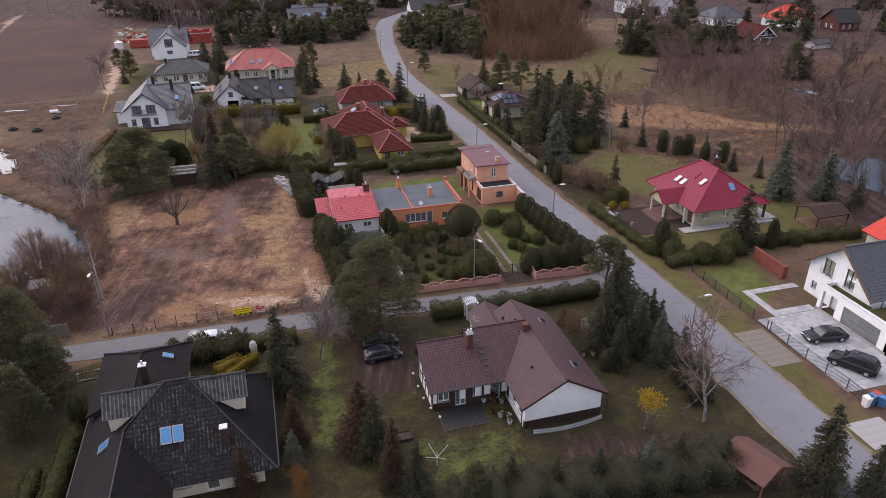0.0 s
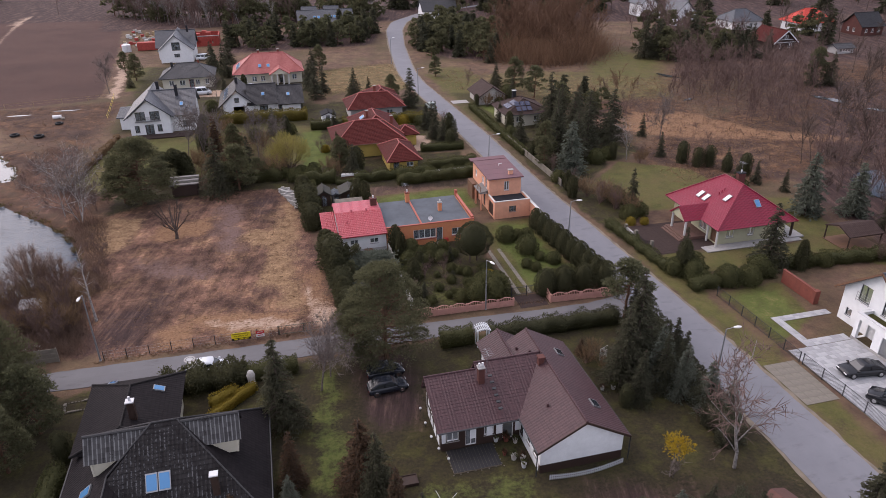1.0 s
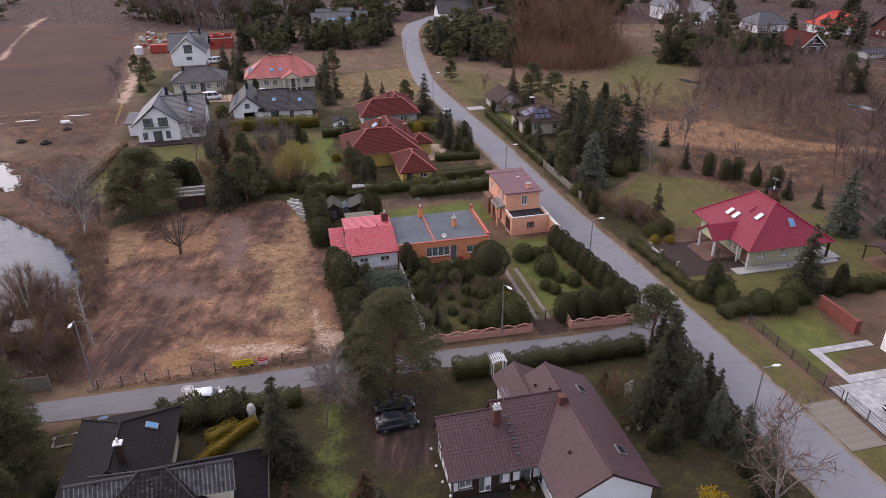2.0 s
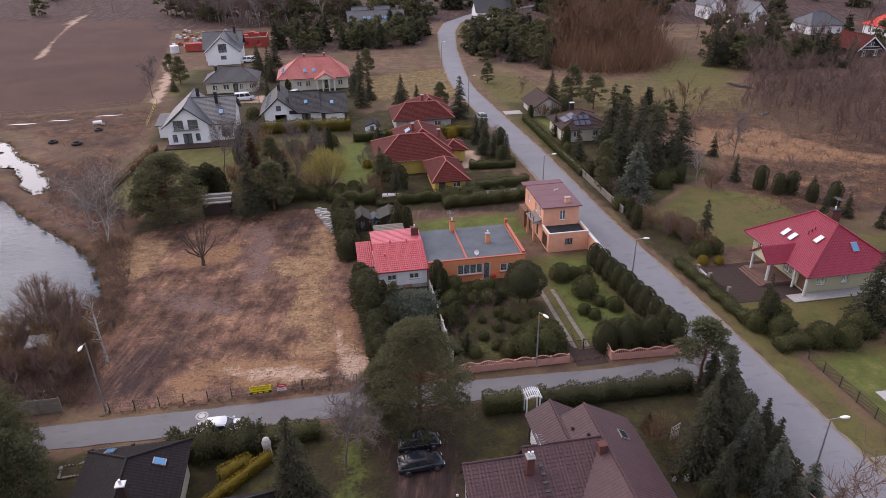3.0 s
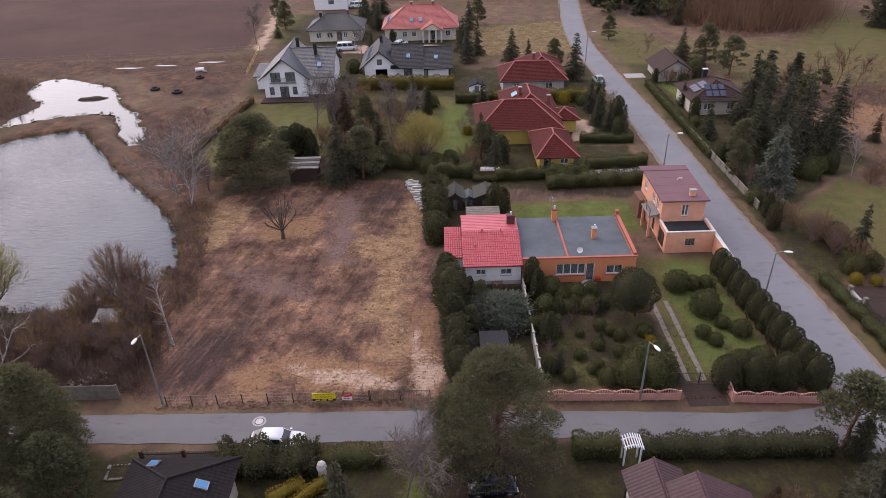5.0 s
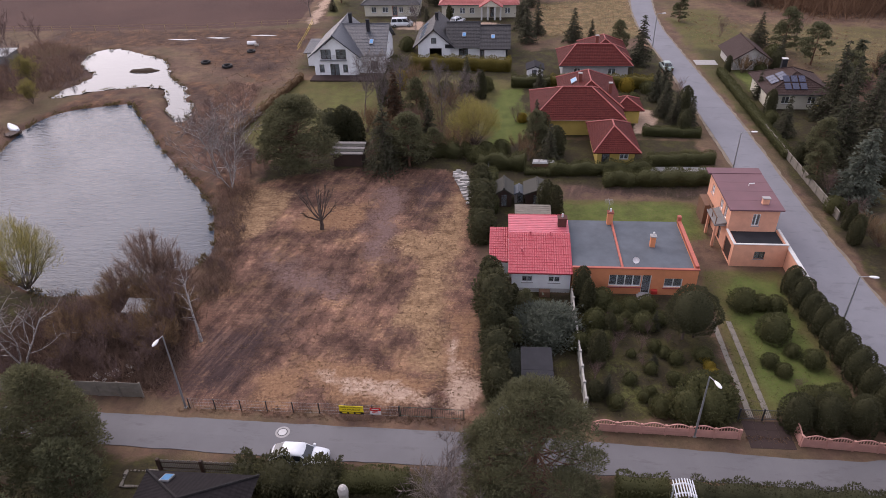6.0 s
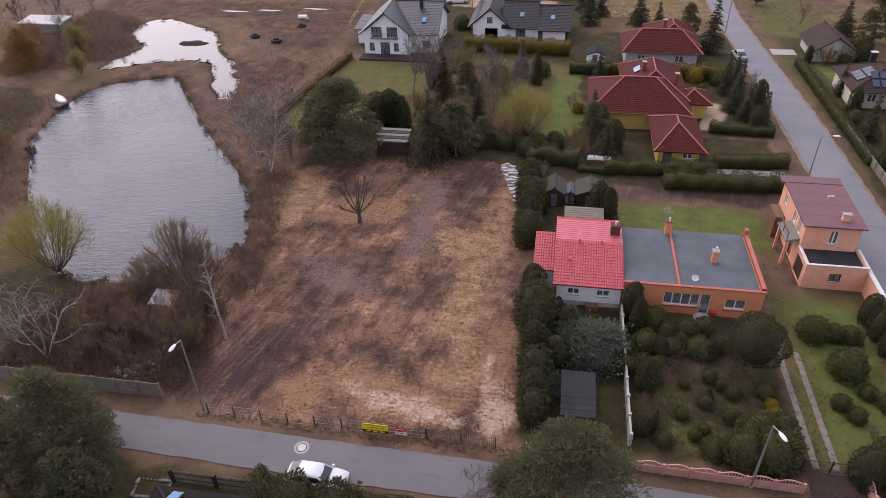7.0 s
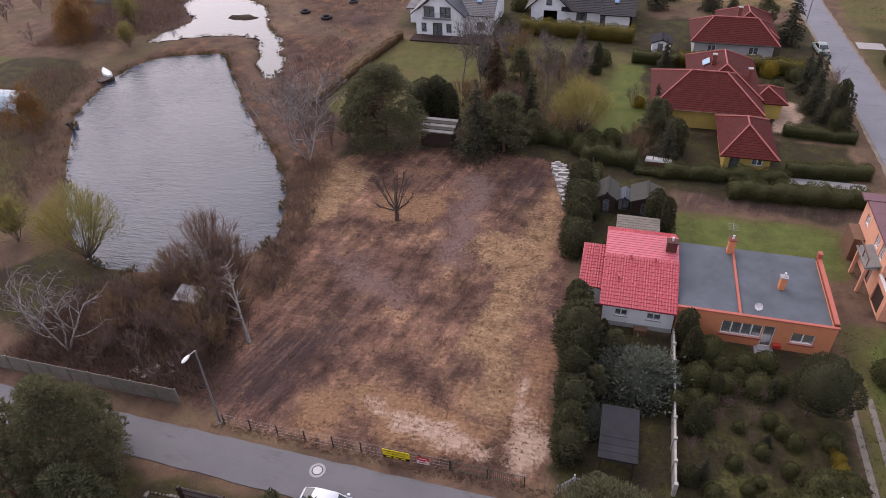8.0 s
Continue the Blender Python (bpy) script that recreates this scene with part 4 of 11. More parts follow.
def water_sheet(name, ring, z, label, surface="still_water"):
    bm = bmesh.new()
    cx, cy = np.mean([p[0] for p in ring]), np.mean([p[1] for p in ring])
    bm.faces.new([bm.verts.new((cx + (x - cx) * 1.04, cy + (y - cy) * 1.04, z)) for x, y in ring])
    bmesh.ops.triangulate(bm, faces=bm.faces)
    sheet = bpy.data.meshes.new(name)
    bm.to_mesh(sheet)
    bm.free()
    sheet.materials.append(MATS[surface])
    return tagged(new(name, sheet), label, "pond", kind="structure")


water_sheet("water", POND, -0.32, "still grey pond with fine ripples under an overcast sky", "water")
water_sheet("water", POND_FAR, -0.28, "shallow flooded hollow reflecting a pale sky")
for px, py, r in ((-45.4, 180.2, 1.9), (-55.2, 178.4, 1.7), (-62.8, 177.2, 2.1)):
    water_sheet("water", smooth_ring([(px - 1.5 * r, py), (px - 0.6 * r, py + 0.5), (px + 0.7 * r, py + 0.3), (px + 1.5 * r, py + 0.1), (px + 0.5 * r, py - 0.5), (px - 0.4 * r, py - 0.3)]), 0.07, "long shallow puddle in the paddock")
for px, py, r, turn in ((106.8, 172.2, 1.9, -1.1), (98.4, 148.4, 1.0, 0.4), (130.4, 139.0, 2.4, -1.2), (134.4, 127.4, 2.0, -1.0)):
    ring = [(math.cos(q) * r * 1.7 * (1 + 0.25 * math.sin(3 * q + px)), math.sin(q) * r * 0.5 * (1 + 0.3 * math.sin(5 * q + py))) for q in (2 * math.pi * j / 16 for j in range(16))]
    water_sheet("water", [(px + x * math.cos(turn) - y * math.sin(turn), py + x * math.sin(turn) + y * math.cos(turn)) for x, y in ring], 0.16, "shallow pool glinting among bare alders")
water_sheet("water", MARSH_POOL, -0.3, "dark marsh pool among bare trees and reeds", "water")


# ---- roads ----
def ribbon(mid, half, z, thick, name, material, label, category, kind="structure", edge=0.0, seed=1):
    """A strip of road along (x, y) points; half: half its width at each point; its edges waver a little."""
    r = random.Random(seed)
    g = Geo()
    along_y = abs(mid[-1][1] - mid[0][1]) > abs(mid[-1][0] - mid[0][0])
    key = [p[1] if along_y else p[0] for p in mid]
    val = [p[0] if along_y else p[1] for p in mid]
    ts = np.arange(key[0], key[-1] + 0.01, 1.0)
    cs = np.interp(ts, key, val)
    k = np.ones(9) / 9
    cs = np.convolve(np.pad(cs, 4, mode="reflect", reflect_type="odd"), k, "valid")
    hs = np.interp(ts, key, half)
    rows = []
    for t, c, h in zip(ts, cs, hs):
        a, b = c - h + r.uniform(-edge, edge), c + h + r.uniform(-edge, edge)
        rows.append([(a, t), (b, t)] if along_y else [(t, b), (t, a)])
    for (p, q), (p2, q2) in zip(rows, rows[1:]):
        crown = lambda a, b: ((a[0] + b[0]) / 2, (a[1] + b[1]) / 2)
        m, m2 = crown(p, q), crown(p2, q2)
        g.face([(*p, z), (*m, z + 0.04), (*m2, z + 0.04), (*p2, z)])
        g.face([(*m, z + 0.04), (*q, z), (*q2, z), (*m2, z + 0.04)])
        g.face([(*p, z - thick), (*p, z), (*p2, z), (*p2, z - thick)])
        g.face([(*q, z), (*q, z - thick), (*q2, z - thick), (*q2, z)])
    return single(name, g, material, label, category, kind=kind)


MAIN = [(43.4, -60), (43.6, 20), (43.5, 40), (43.4, 60), (43.0, 75), (42.2, 90), (41.6, 105), (41.3, 120), (41.0, 136), (40.4, 152), (39.8, 166), (39.0, 184), (39.4, 196), (40.6, 208), (44.4, 238), (49.6, 270), (55.5, 290), (72, 312), (110, 332)]
MAIN_HALF = [3.1, 3.1, 3.0, 2.8, 2.6, 2.6, 2.5, 2.6, 2.6, 2.4, 2.3, 2.3, 2.4, 2.5, 2.6, 3.0, 3.2, 3.2, 3.2]
ribbon(MAIN, [h + 0.4 for h in MAIN_HALF], 0.035, 0.3, "verge", "sand", "strip of pale sandy verge along the road", "verge", edge=0.16, seed=3)
ribbon(MAIN, MAIN_HALF, 0.07, 0.3, "road", "asphalt_pale", "worn grey asphalt village road with sandy edges", "road", edge=0.06, seed=4)
CROSS = [(-75, 69.8), (-40, 68.9), (-22, 68.5), (-8, 68.1), (5, 68.0), (16, 67.7), (30, 67.2), (35, 66.9), (41.5, 66.4)]
ribbon(CROSS, [1.65, 1.65, 1.65, 1.75, 1.7, 1.55, 1.35, 1.6, 3.2], 0.05, 0.3, "side_road", "asphalt", "narrow patched grey asphalt side lane", "road", edge=0.06, seed=5)

# ---- the houses ----
def block(parent, x0, x1, y0, y1, h, material, south=(), east=(), north=(), west=(), profs=None, frame_mat="plastic_white", z0=0.0, thick=0.3):
    """Four walls round a rectangle; openings and sloping tops side by side."""
    q = profs or {}
    t = thick
    wall(parent, (x0, y0), (x1, y0), q.get("s", h), material, south, t, frame_mat=frame_mat, z0=z0)
    wall(parent, (x1, y0 + t), (x1, y1 - t), q.get("e", h), material, east, t, frame_mat=frame_mat, z0=z0)
    wall(parent, (x1, y1), (x0, y1), q.get("n", h), material, north, t, frame_mat=frame_mat, z0=z0)
    wall(parent, (x0, y1 - t), (x0, y0 + t), q.get("w", h), material, west, t, frame_mat=frame_mat, z0=z0)
    floor = Geo()
    floor.box(x0 + t, x1 - t, y0 + t, y1 - t, z0 + 0.02, z0 + 0.12)
    part("floor_slab", floor, "timber_dark", parent)


def peak(w, eave, ridge):
    return [(0, eave), (w / 2, ridge), (w, eave)]


def gutter(parent, a, b, material="metal_dark", down=True):
    g = Geo()
    g.tube([a, b], 0.07, 6)
    part("gutter", g, material, parent)
    if down:
        g = Geo()
        g.tube([b, (b[0], b[1], 0.1)], 0.05, 6)
        part("downpipe", g, material, parent)


def aerial(parent, x, y, z, h=1.6):
    g = Geo()
    g.tube([(x, y, z - 0.4), (x, y, z + h)], 0.025, 5)
    for i in range(5):
        g.tube([(x - 0.5 + i * 0.02, y - 0.5 + i * 0.25, z + h - 0.15), (x + 0.5 - i * 0.02, y - 0.5 + i * 0.25, z + h - 0.15)], 0.012, 4)
    g.tube([(x, y - 0.6, z + h - 0.15), (x, y + 0.7, z + h - 0.15)], 0.02, 4)
    part("aerial", g, "metal_grey", parent)


def dish(parent, x, y, z, face=(0, -1, 0.3), r=0.38):
    n = Vector(face).normalized()
    a = n.orthogonal().normalized()
    b = n.cross(a)
    c = Vector((x, y, z))
    g = Geo()
    rings = [[c + (a * math.cos(q) + b * math.sin(q)) * r * k + n * (k * k * 0.12) for q in (2 * math.pi * j / 14 for j in range(14))] for k in (0.05, 0.5, 1.0, 0.97, 0.5)]
    g.loft(rings)
    g.tube([c, c + n * 0.4], 0.015, 4)
    g.tube([c - n * 0.02, (x, y, z - 0.6)], 0.025, 5)
    part("satellite_dish", g, "metal_white", parent)


# -- brown-roofed bungalow --
def brown_bungalow():
    h = thing("bungalow", "white bungalow with a maroon-brown tiled gable roof", "house", at=pose(23, 51, 0))
    h.matrix_basis = Matrix()
    W = "render_white"
    x0, x1, y0, y1 = 19.3, 26.75, 44.35, 57.9
    wall(h, (x0, y0), (x1, y0), [(0, 2.75), ((x1 - x0) / 2, 4.8), (x1 - x0, 2.75)], W, z0=0.9)
    wall(h, (x0, y0 + 0.02), (x1, y0 + 0.02), 0.9, "timber_dark", name="plinth")
    wall(h, (x1, y0 + 0.3), (x1, y1), 2.7, W, [(3, 4.2, 1.2, 2.3), (7, 8.2, 1.2, 2.3)])
    wall(h, (x1, y1), (x0, y1), [(0, 2.75), ((x1 - x0) / 2, 4.8), (x1 - x0, 2.75)], W)
    wall(h, (x0, y1), (x0, y0 + 0.3), 2.7, W, [(8.6, 9.5, 0.2, 2.3, "door", 0, "timber_dark"), (10.4, 11.2, 1.0, 2.3, "window", 1, "timber_dark"), (12.0, 12.8, 1.0, 2.3, "window", 1, "timber_dark")])
    gable_roof(h, 18.9, 27.15, 43.95, 58.25, 2.66, 5.0, "y", "tiles_brown", wave=0.02)
    # west wing with its stepped ridge
    wall(h, (12.0, 49.0), (19.2, 49.0), 2.6, "timber_dark", [(0.5, 1.6, 0.9, 2.2), (2.2, 3.2, 0.1, 2.2, "door", 1), (3.9, 4.8, 0.9, 2.2, "window", 1), (5.6, 6.6, 0.1, 2.2, "door", 0)])
    for s in (12.05, 14.6, 16.1, 17.0, 18.75):
        g = Geo()
        g.box(s, s + 0.55 if s > 13 else s + 0.35, 48.93, 48.995, 0.9, 2.35)
        part("panel", g, "render_white", h, "white infill panel between dark timbers")
    wall(h, (16.4, 54.4), (12.0, 54.4), 2.9, W, [(1, 2, 1, 2.2)])
    wall(h, (19.2, 55.3), (16.4, 55.3), 2.9, W)
    wall(h, (12.0, 54.1), (12.0, 49.3), [(0, 4.0), (0.6, 4.45), (4.8, 2.6)], W)
    for a, b, c, d in ((49.4, 0.2, 49.4, 2.55), (50.6, 0.2, 50.6, 3.1), (51.8, 0.2, 51.8, 3.6), (53.0, 0.2, 53.0, 4.1), (54.0, 0.2, 54.0, 4.0), (49.4, 2.4, 54.0, 2.4), (49.4, 1.3, 54.0, 1.3), (49.4, 1.4, 50.6, 2.3), (51.8, 2.3, 53.0, 1.4), (50.6, 2.5, 51.8, 3.4), (53.0, 2.5, 51.8, 3.5)):
        g = Geo()
        g.bar((11.985, a, b), (11.985, c, d), 0.06, 0.14) if a != c else g.box(11.955, 11.998, a - 0.07, a + 0.07, b, d)
        part("timber_beam", g, "timber_dark", h)
    # two long front slopes, each with a short steep back
    for x0_, x1_, eave, top, back, low in ((11.55, 16.4, 2.62, (53.55, 4.72), 54.75, 2.8), (16.4, 22.9, 2.64, (54.18, 4.98), 55.65, 2.8)):
        roof_slope([(x0_, 48.35, eave), (x1_, 48.35, eave), (x1_, *top), (x0_, *top)], "tiles_brown", h, wave=0.012, wide=0.24, course=0.32, lift=0.018)
        roof_slope([(x1_, back, low), (x0_, back, low), (x0_, *top), (x1_, *top)], "tiles_brown", h)
        ridge_cap((x0_, top[0], top[1] + 0.03), (x1_, top[0], top[1] + 0.03), "tiles_brown", h, 0.1)
    # little north extension
    wall(h, (22.6, 60.1), (19.0, 60.1), [(0, 2.6), (1.8, 3.7), (3.6, 2.6)], W)
    wall(h, (19.0, 60.1), (19.0, 55.3), 2.55, W)
    wall(h, (22.6, 58.0), (22.6, 60.1), 2.55, W)
    gable_roof(h, 18.6, 23.0, 55.0, 60.5, 2.58, 3.88, "y", "tiles_brown", wave=0.02)
    chimney(h, 16.55, 52.3, 4.0, 5.75, 0.55, 0.55, "brick_dark", "concrete", 2)
    chimney(h, 22.5, 52.9, 4.4, 5.35, 0.55, 0.5, "brick_dark", "brick_dark")
    aerial(h, 17.2, 52.6, 5.2, 2.0)
    for i in range(6):
        g = Geo()
        g.box(17.25, 17.6, 52.2 - i * 0.62, 52.45 - i * 0.62, 4.62 - i * 0.245, 4.72 - i * 0.245)
        part("roof_step", g, "metal_dark", h)
    k = (5.0 - 2.66) / 4.125
    for y in (47.4, 55.3):
        skylight(h, (25.4, y, 5.0 - 2.37 * k + 0.06), (0, 1, 0), (-1, 0, k), 0.5, 0.4, glass="car_glass")
    for x, y in ((21.2, 47.8), (22.2, 54.9), (21.4, 56.3)):
        g = Geo()
        g.tube([(x, y, 5.0 - abs(x - 23.02) * k), (x, y, 5.0 - abs(x - 23.02) * k + 0.3)], [0.13, 0.1], 7)
        part("roof_vent", g, "tiles_brown", h)
    gutter(h, (18.85, 57.5, 2.62), (18.85, 44.0, 2.62))
    gutter(h, (27.2, 57.5, 2.62), (27.2, 44.0, 2.62))
    gutter(h, (11.6, 48.3, 2.58), (18.8, 48.3, 2.58), down=False)
    for a, b in (((18.85, 43.93, 2.6), (23.02, 43.93, 4.96)), ((27.2, 43.93, 2.6), (23.02, 43.93, 4.96))):
        g = Geo()
        g.bar(a, b, 0.05, 0.2)
        part("bargeboard", g, "timber_dark", h)
    return h


brown_bungalow()


# -- dark hipped house --
def dark_house():
    h = thing("hipped_house", "dark-roofed house with dormers and mossy tiles", "house")
    E, R = 2.4, 8.15
    block(h, -16.6, -3.5, 44.4, 54.6, 2.9, "render_cream", south=[(6.2, 7.4, 0.9, 2.3), (8.6, 9.6, 0.1, 2.2, "door", 0)], east=[(2, 3.2, 1, 2.2), (6, 7.2, 1, 2.2)])
    # main roof: dark hips, with the front slope and dormers under moss
    sw, se, ne, nw = (-17.9, 36.0, E), (-2.3, 43.0, E), (-2.3, 55.9, E), (-17.9, 55.9, E)
    a, b = (-10.3, 49.05, R), (-8.5, 49.05, R)
    # a south wing: its ridge runs on from the break in the west hip
    wing_n, wing_s, turn = (-13.6, 46.9, 5.65), (-13.6, 36.0, 5.65), (-13.6, 52.03, 5.65)
    roof_slope([(-17.9, 43.0, E), se, b, a], "tiles_mossy", h, wave=0.035)
    roof_slope([ne, nw, a, b], "tiles_dark", h)
    roof_slope([nw, sw, wing_s, turn], "tiles_dark", h)
    roof_slope([turn, wing_n, a], "tiles_dark", h)
    roof_slope([(-10.2, 36.0, E), (-10.2, 43.4, E), wing_n, wing_s], "tiles_dark", h)
    roof_slope([se, ne, b], "tiles_dark", h)
    for p, q in ((wing_n, a), (wing_s, wing_n), (se, b), (ne, b), (nw, a), (a, b)):
        ridge_cap(Vector(p) + Vector((0, 0, 0.06)), Vector(q) + Vector((0, 0, 0.06)), "tiles_lichen", h, 0.075)
    wall(h, (-16.6, 37.0), (-10.6, 37.0), [(0, 2.7), (3.0, 5.2), (6.0, 2.7)], "render_cream", [(2.2, 3.8, 0.9, 2.2)])
    wall(h, (-16.6, 44.3), (-16.6, 37.3), 2.7, "render_cream", [(2, 3.2, 1, 2.2)])
    wall(h, (-10.6, 37.3), (-10.6, 44.3), 2.5, "render_cream")
    for x0, x1 in ((-15.15, -10.6), (-8.3, -4.0)):
        roof_slope([(x0, 47.65, 6.35), (x1, 47.65, 6.35), (x1, 49.0, 7.85), (x0, 49.0, 7.85)], "tiles_lichen", h, "dormer_roof", wave=0.04)
        roof_slope([(x1, 50.4, 6.35), (x0, 50.4, 6.35), (x0, 49.0, 7.85), (x1, 49.0, 7.85)], "tiles_dark", h, "dormer_roof")
        ridge_cap((x0, 49.0, 7.92), (x1, 49.0, 7.92), "tiles_lichen", h, 0.13)
        ex = x0 + 0.35 if x0 < -12 else x1 - 0.35
        g = Geo()
        s = 0.14 if x0 < -12 else -0.14
        g.solid([(ex, 47.9, 5.0), (ex + s, 47.9, 5.0), (ex + s, 50.2, 5.0), (ex, 50.2, 5.0)], [(ex, 47.9, 6.5), (ex + s, 47.9, 6.5), (ex + s, 50.2, 6.5), (ex, 50.2, 6.5)])
        g.solid([(ex, 47.9, 6.5), (ex + s, 47.9, 6.5), (ex + s, 50.2, 6.5), (ex, 50.2, 6.5)], [(ex, 49.0, 7.7), (ex + s, 49.0, 7.7), (ex + s, 49.05, 7.7), (ex, 49.05, 7.7)])
        part("dormer_wall", g, "render_cream", h)
        g = Geo()
        xs = sorted((ex + s, (x1 - 0.9) if x0 < -12 else (x0 + 0.9)))
        g.box(xs[0], xs[1], 47.95, 50.1, 5.0, 6.45)
        part("dormer_cheek", g, "render_cream", h)
    w = (b[2] - E) / (49.05 - 43.0)
    for x in (-10.45, -9.55):
        skylight(h, (x, 45.9, E + 2.9 * w + 0.1), (1, 0, 0), (0, 1, w), 0.42, 0.68, "bright roof window in a mossy slope")
    kx = (R - E) / 7.6
    skylight(h, (-15.3, 46.9, E + 2.6 * kx + 0.1), (0, 1, 0), (1, 0, kx), 0.5, 0.55)
    chimney(h, -6.0, 44.9, 3.9, 5.9, 0.5, 0.45, "timber_dark", "metal_white")
    # lower wing to the north
    block(h, -17.0, -10.3, 54.7, 61.4, 3.2, "render_cream", north=[(1.5, 4.8, 0.1, 2.3, "panel", 0, "timber_brown")])
    hip_roof(h, -17.8, -9.6, 52.5, 62.1, 3.3, 5.15, (-13.7, 53.0), (-13.7, 58.6), "tiles_dark", cap="tiles_mossy")
    chimney(h, -12.9, 54.4, 4.2, 6.5, 0.55, 0.5, "timber_dark", "metal_white", 1)
    skylight(h, (-11.5, 58.8, 4.22), (0, 1, 0), (-1, 0, 0.45), 0.35, 0.5)
    skylight(h, (-15.7, 61.0, 4.0), (1, 0, 0), (0, -1, 0.5), 0.35, 0.5)
    gutter(h, (-2.2, 55.6, E - 0.05), (-2.2, 43.2, E - 0.05), "metal_dark")
    gutter(h, (-18.0, 55.6, E - 0.05), (-18.0, 43.2, E - 0.05), "metal_dark")


dark_house()


# -- orange flat-roofed bungalow and its white neighbour under one row --
def orange_bungalow():
    h = thing("flat_roofed_house", "orange rendered bungalow with a grey felt flat roof", "house")
    x0, x1, y0, y1 = 14.5, 26.9, 89.0, 98.5
    block(h, x0, x1, y0, y1, 3.1, "render_orange", profs={"n": 2.74, "w": 2.74}, south=[(0.3, 1.9, 1.0, 2.15, "window", 1), (4.6 - 0.9 - 0.0, 6.9, 0.95, 2.35, "window", 3), (6.98, 7.9, 0.05, 2.4, "door", 0), (9.2, 11.0, 0.95, 2.05, "window", 1)],
          east=[(2, 3.2, 1, 2.1)], west=[], north=[(3, 4, 1, 2.1), (8, 9.4, 1, 2.1)])
    g = Geo()
    g.box(x0 + 0.02, x1 - 0.3, y0 + 0.3, y1 + 0.12, 2.75, 2.92)
    part("flat_roof", g, "felt_grey", h, "grey bitumen felt roof")
    # the parapet copings
    for a, b, c, d, z in ((x0 - 0.05, x1 + 0.08, y0 - 0.08, y0 + 0.22, 3.1), (x1 - 0.3, x1 + 0.08, y0 + 0.3, y1 + 0.05, 3.12), (19.36, 19.58, y0 + 0.3, y1 - 0.05, 2.98)):
        g = Geo()
        g.box(a, b, c, d, 2.9 if z < 3.05 else z, z + 0.14, 0.03)
        part("coping", g, "coping_red", h, "red sheet coping")
    g = Geo()
    g.box(x1 - 0.3, x1 + 0.06, y0 + 0.3, y1, 3.1, 3.42)
    g.box(x1 - 0.3, x1 + 0.06, y1 - 0.5, y1, 3.42, 3.9)
    part("parapet", g, "coping_red", h)
    for s0, s1 in ((14.7, 16.5), (18.1, 21.5), (23.6, 25.6)):
        g = Geo()
        g.box(s0, s1, y0 - 0.1, y0 - 0.004, 0.82, 0.94)
        part("sill", g, "red_trim", h, "red brick sill")
    chimney(h, 19.2, 98.0, 2.9, 4.35, 0.6, 0.6, "render_orange", "brick_red", 1)
    chimney(h, 23.1, 93.6, 2.9, 4.15, 0.5, 0.5, "render_orange", "concrete", 1)
    dish(h, 20.9, 90.2, 3.4, (-0.3, -1, 0.5), 0.33)
    g = Geo()
    g.box(21.1, 22.6, 87.75, 88.9, 0.0, 0.16, 0.02)
    g.box(21.3, 22.4, 88.3, 88.92, 0.16, 0.3, 0.02)
    part("doorstep", g, "concrete", h)
    g = Geo()
    g.box(22.5, 23.1, 88.6, 88.95, 0.3, 0.75, 0.04)
    part("planter", g, "plastic_red", h)
    aerial(h, 19.0, 98.3, 4.4, 1.3)


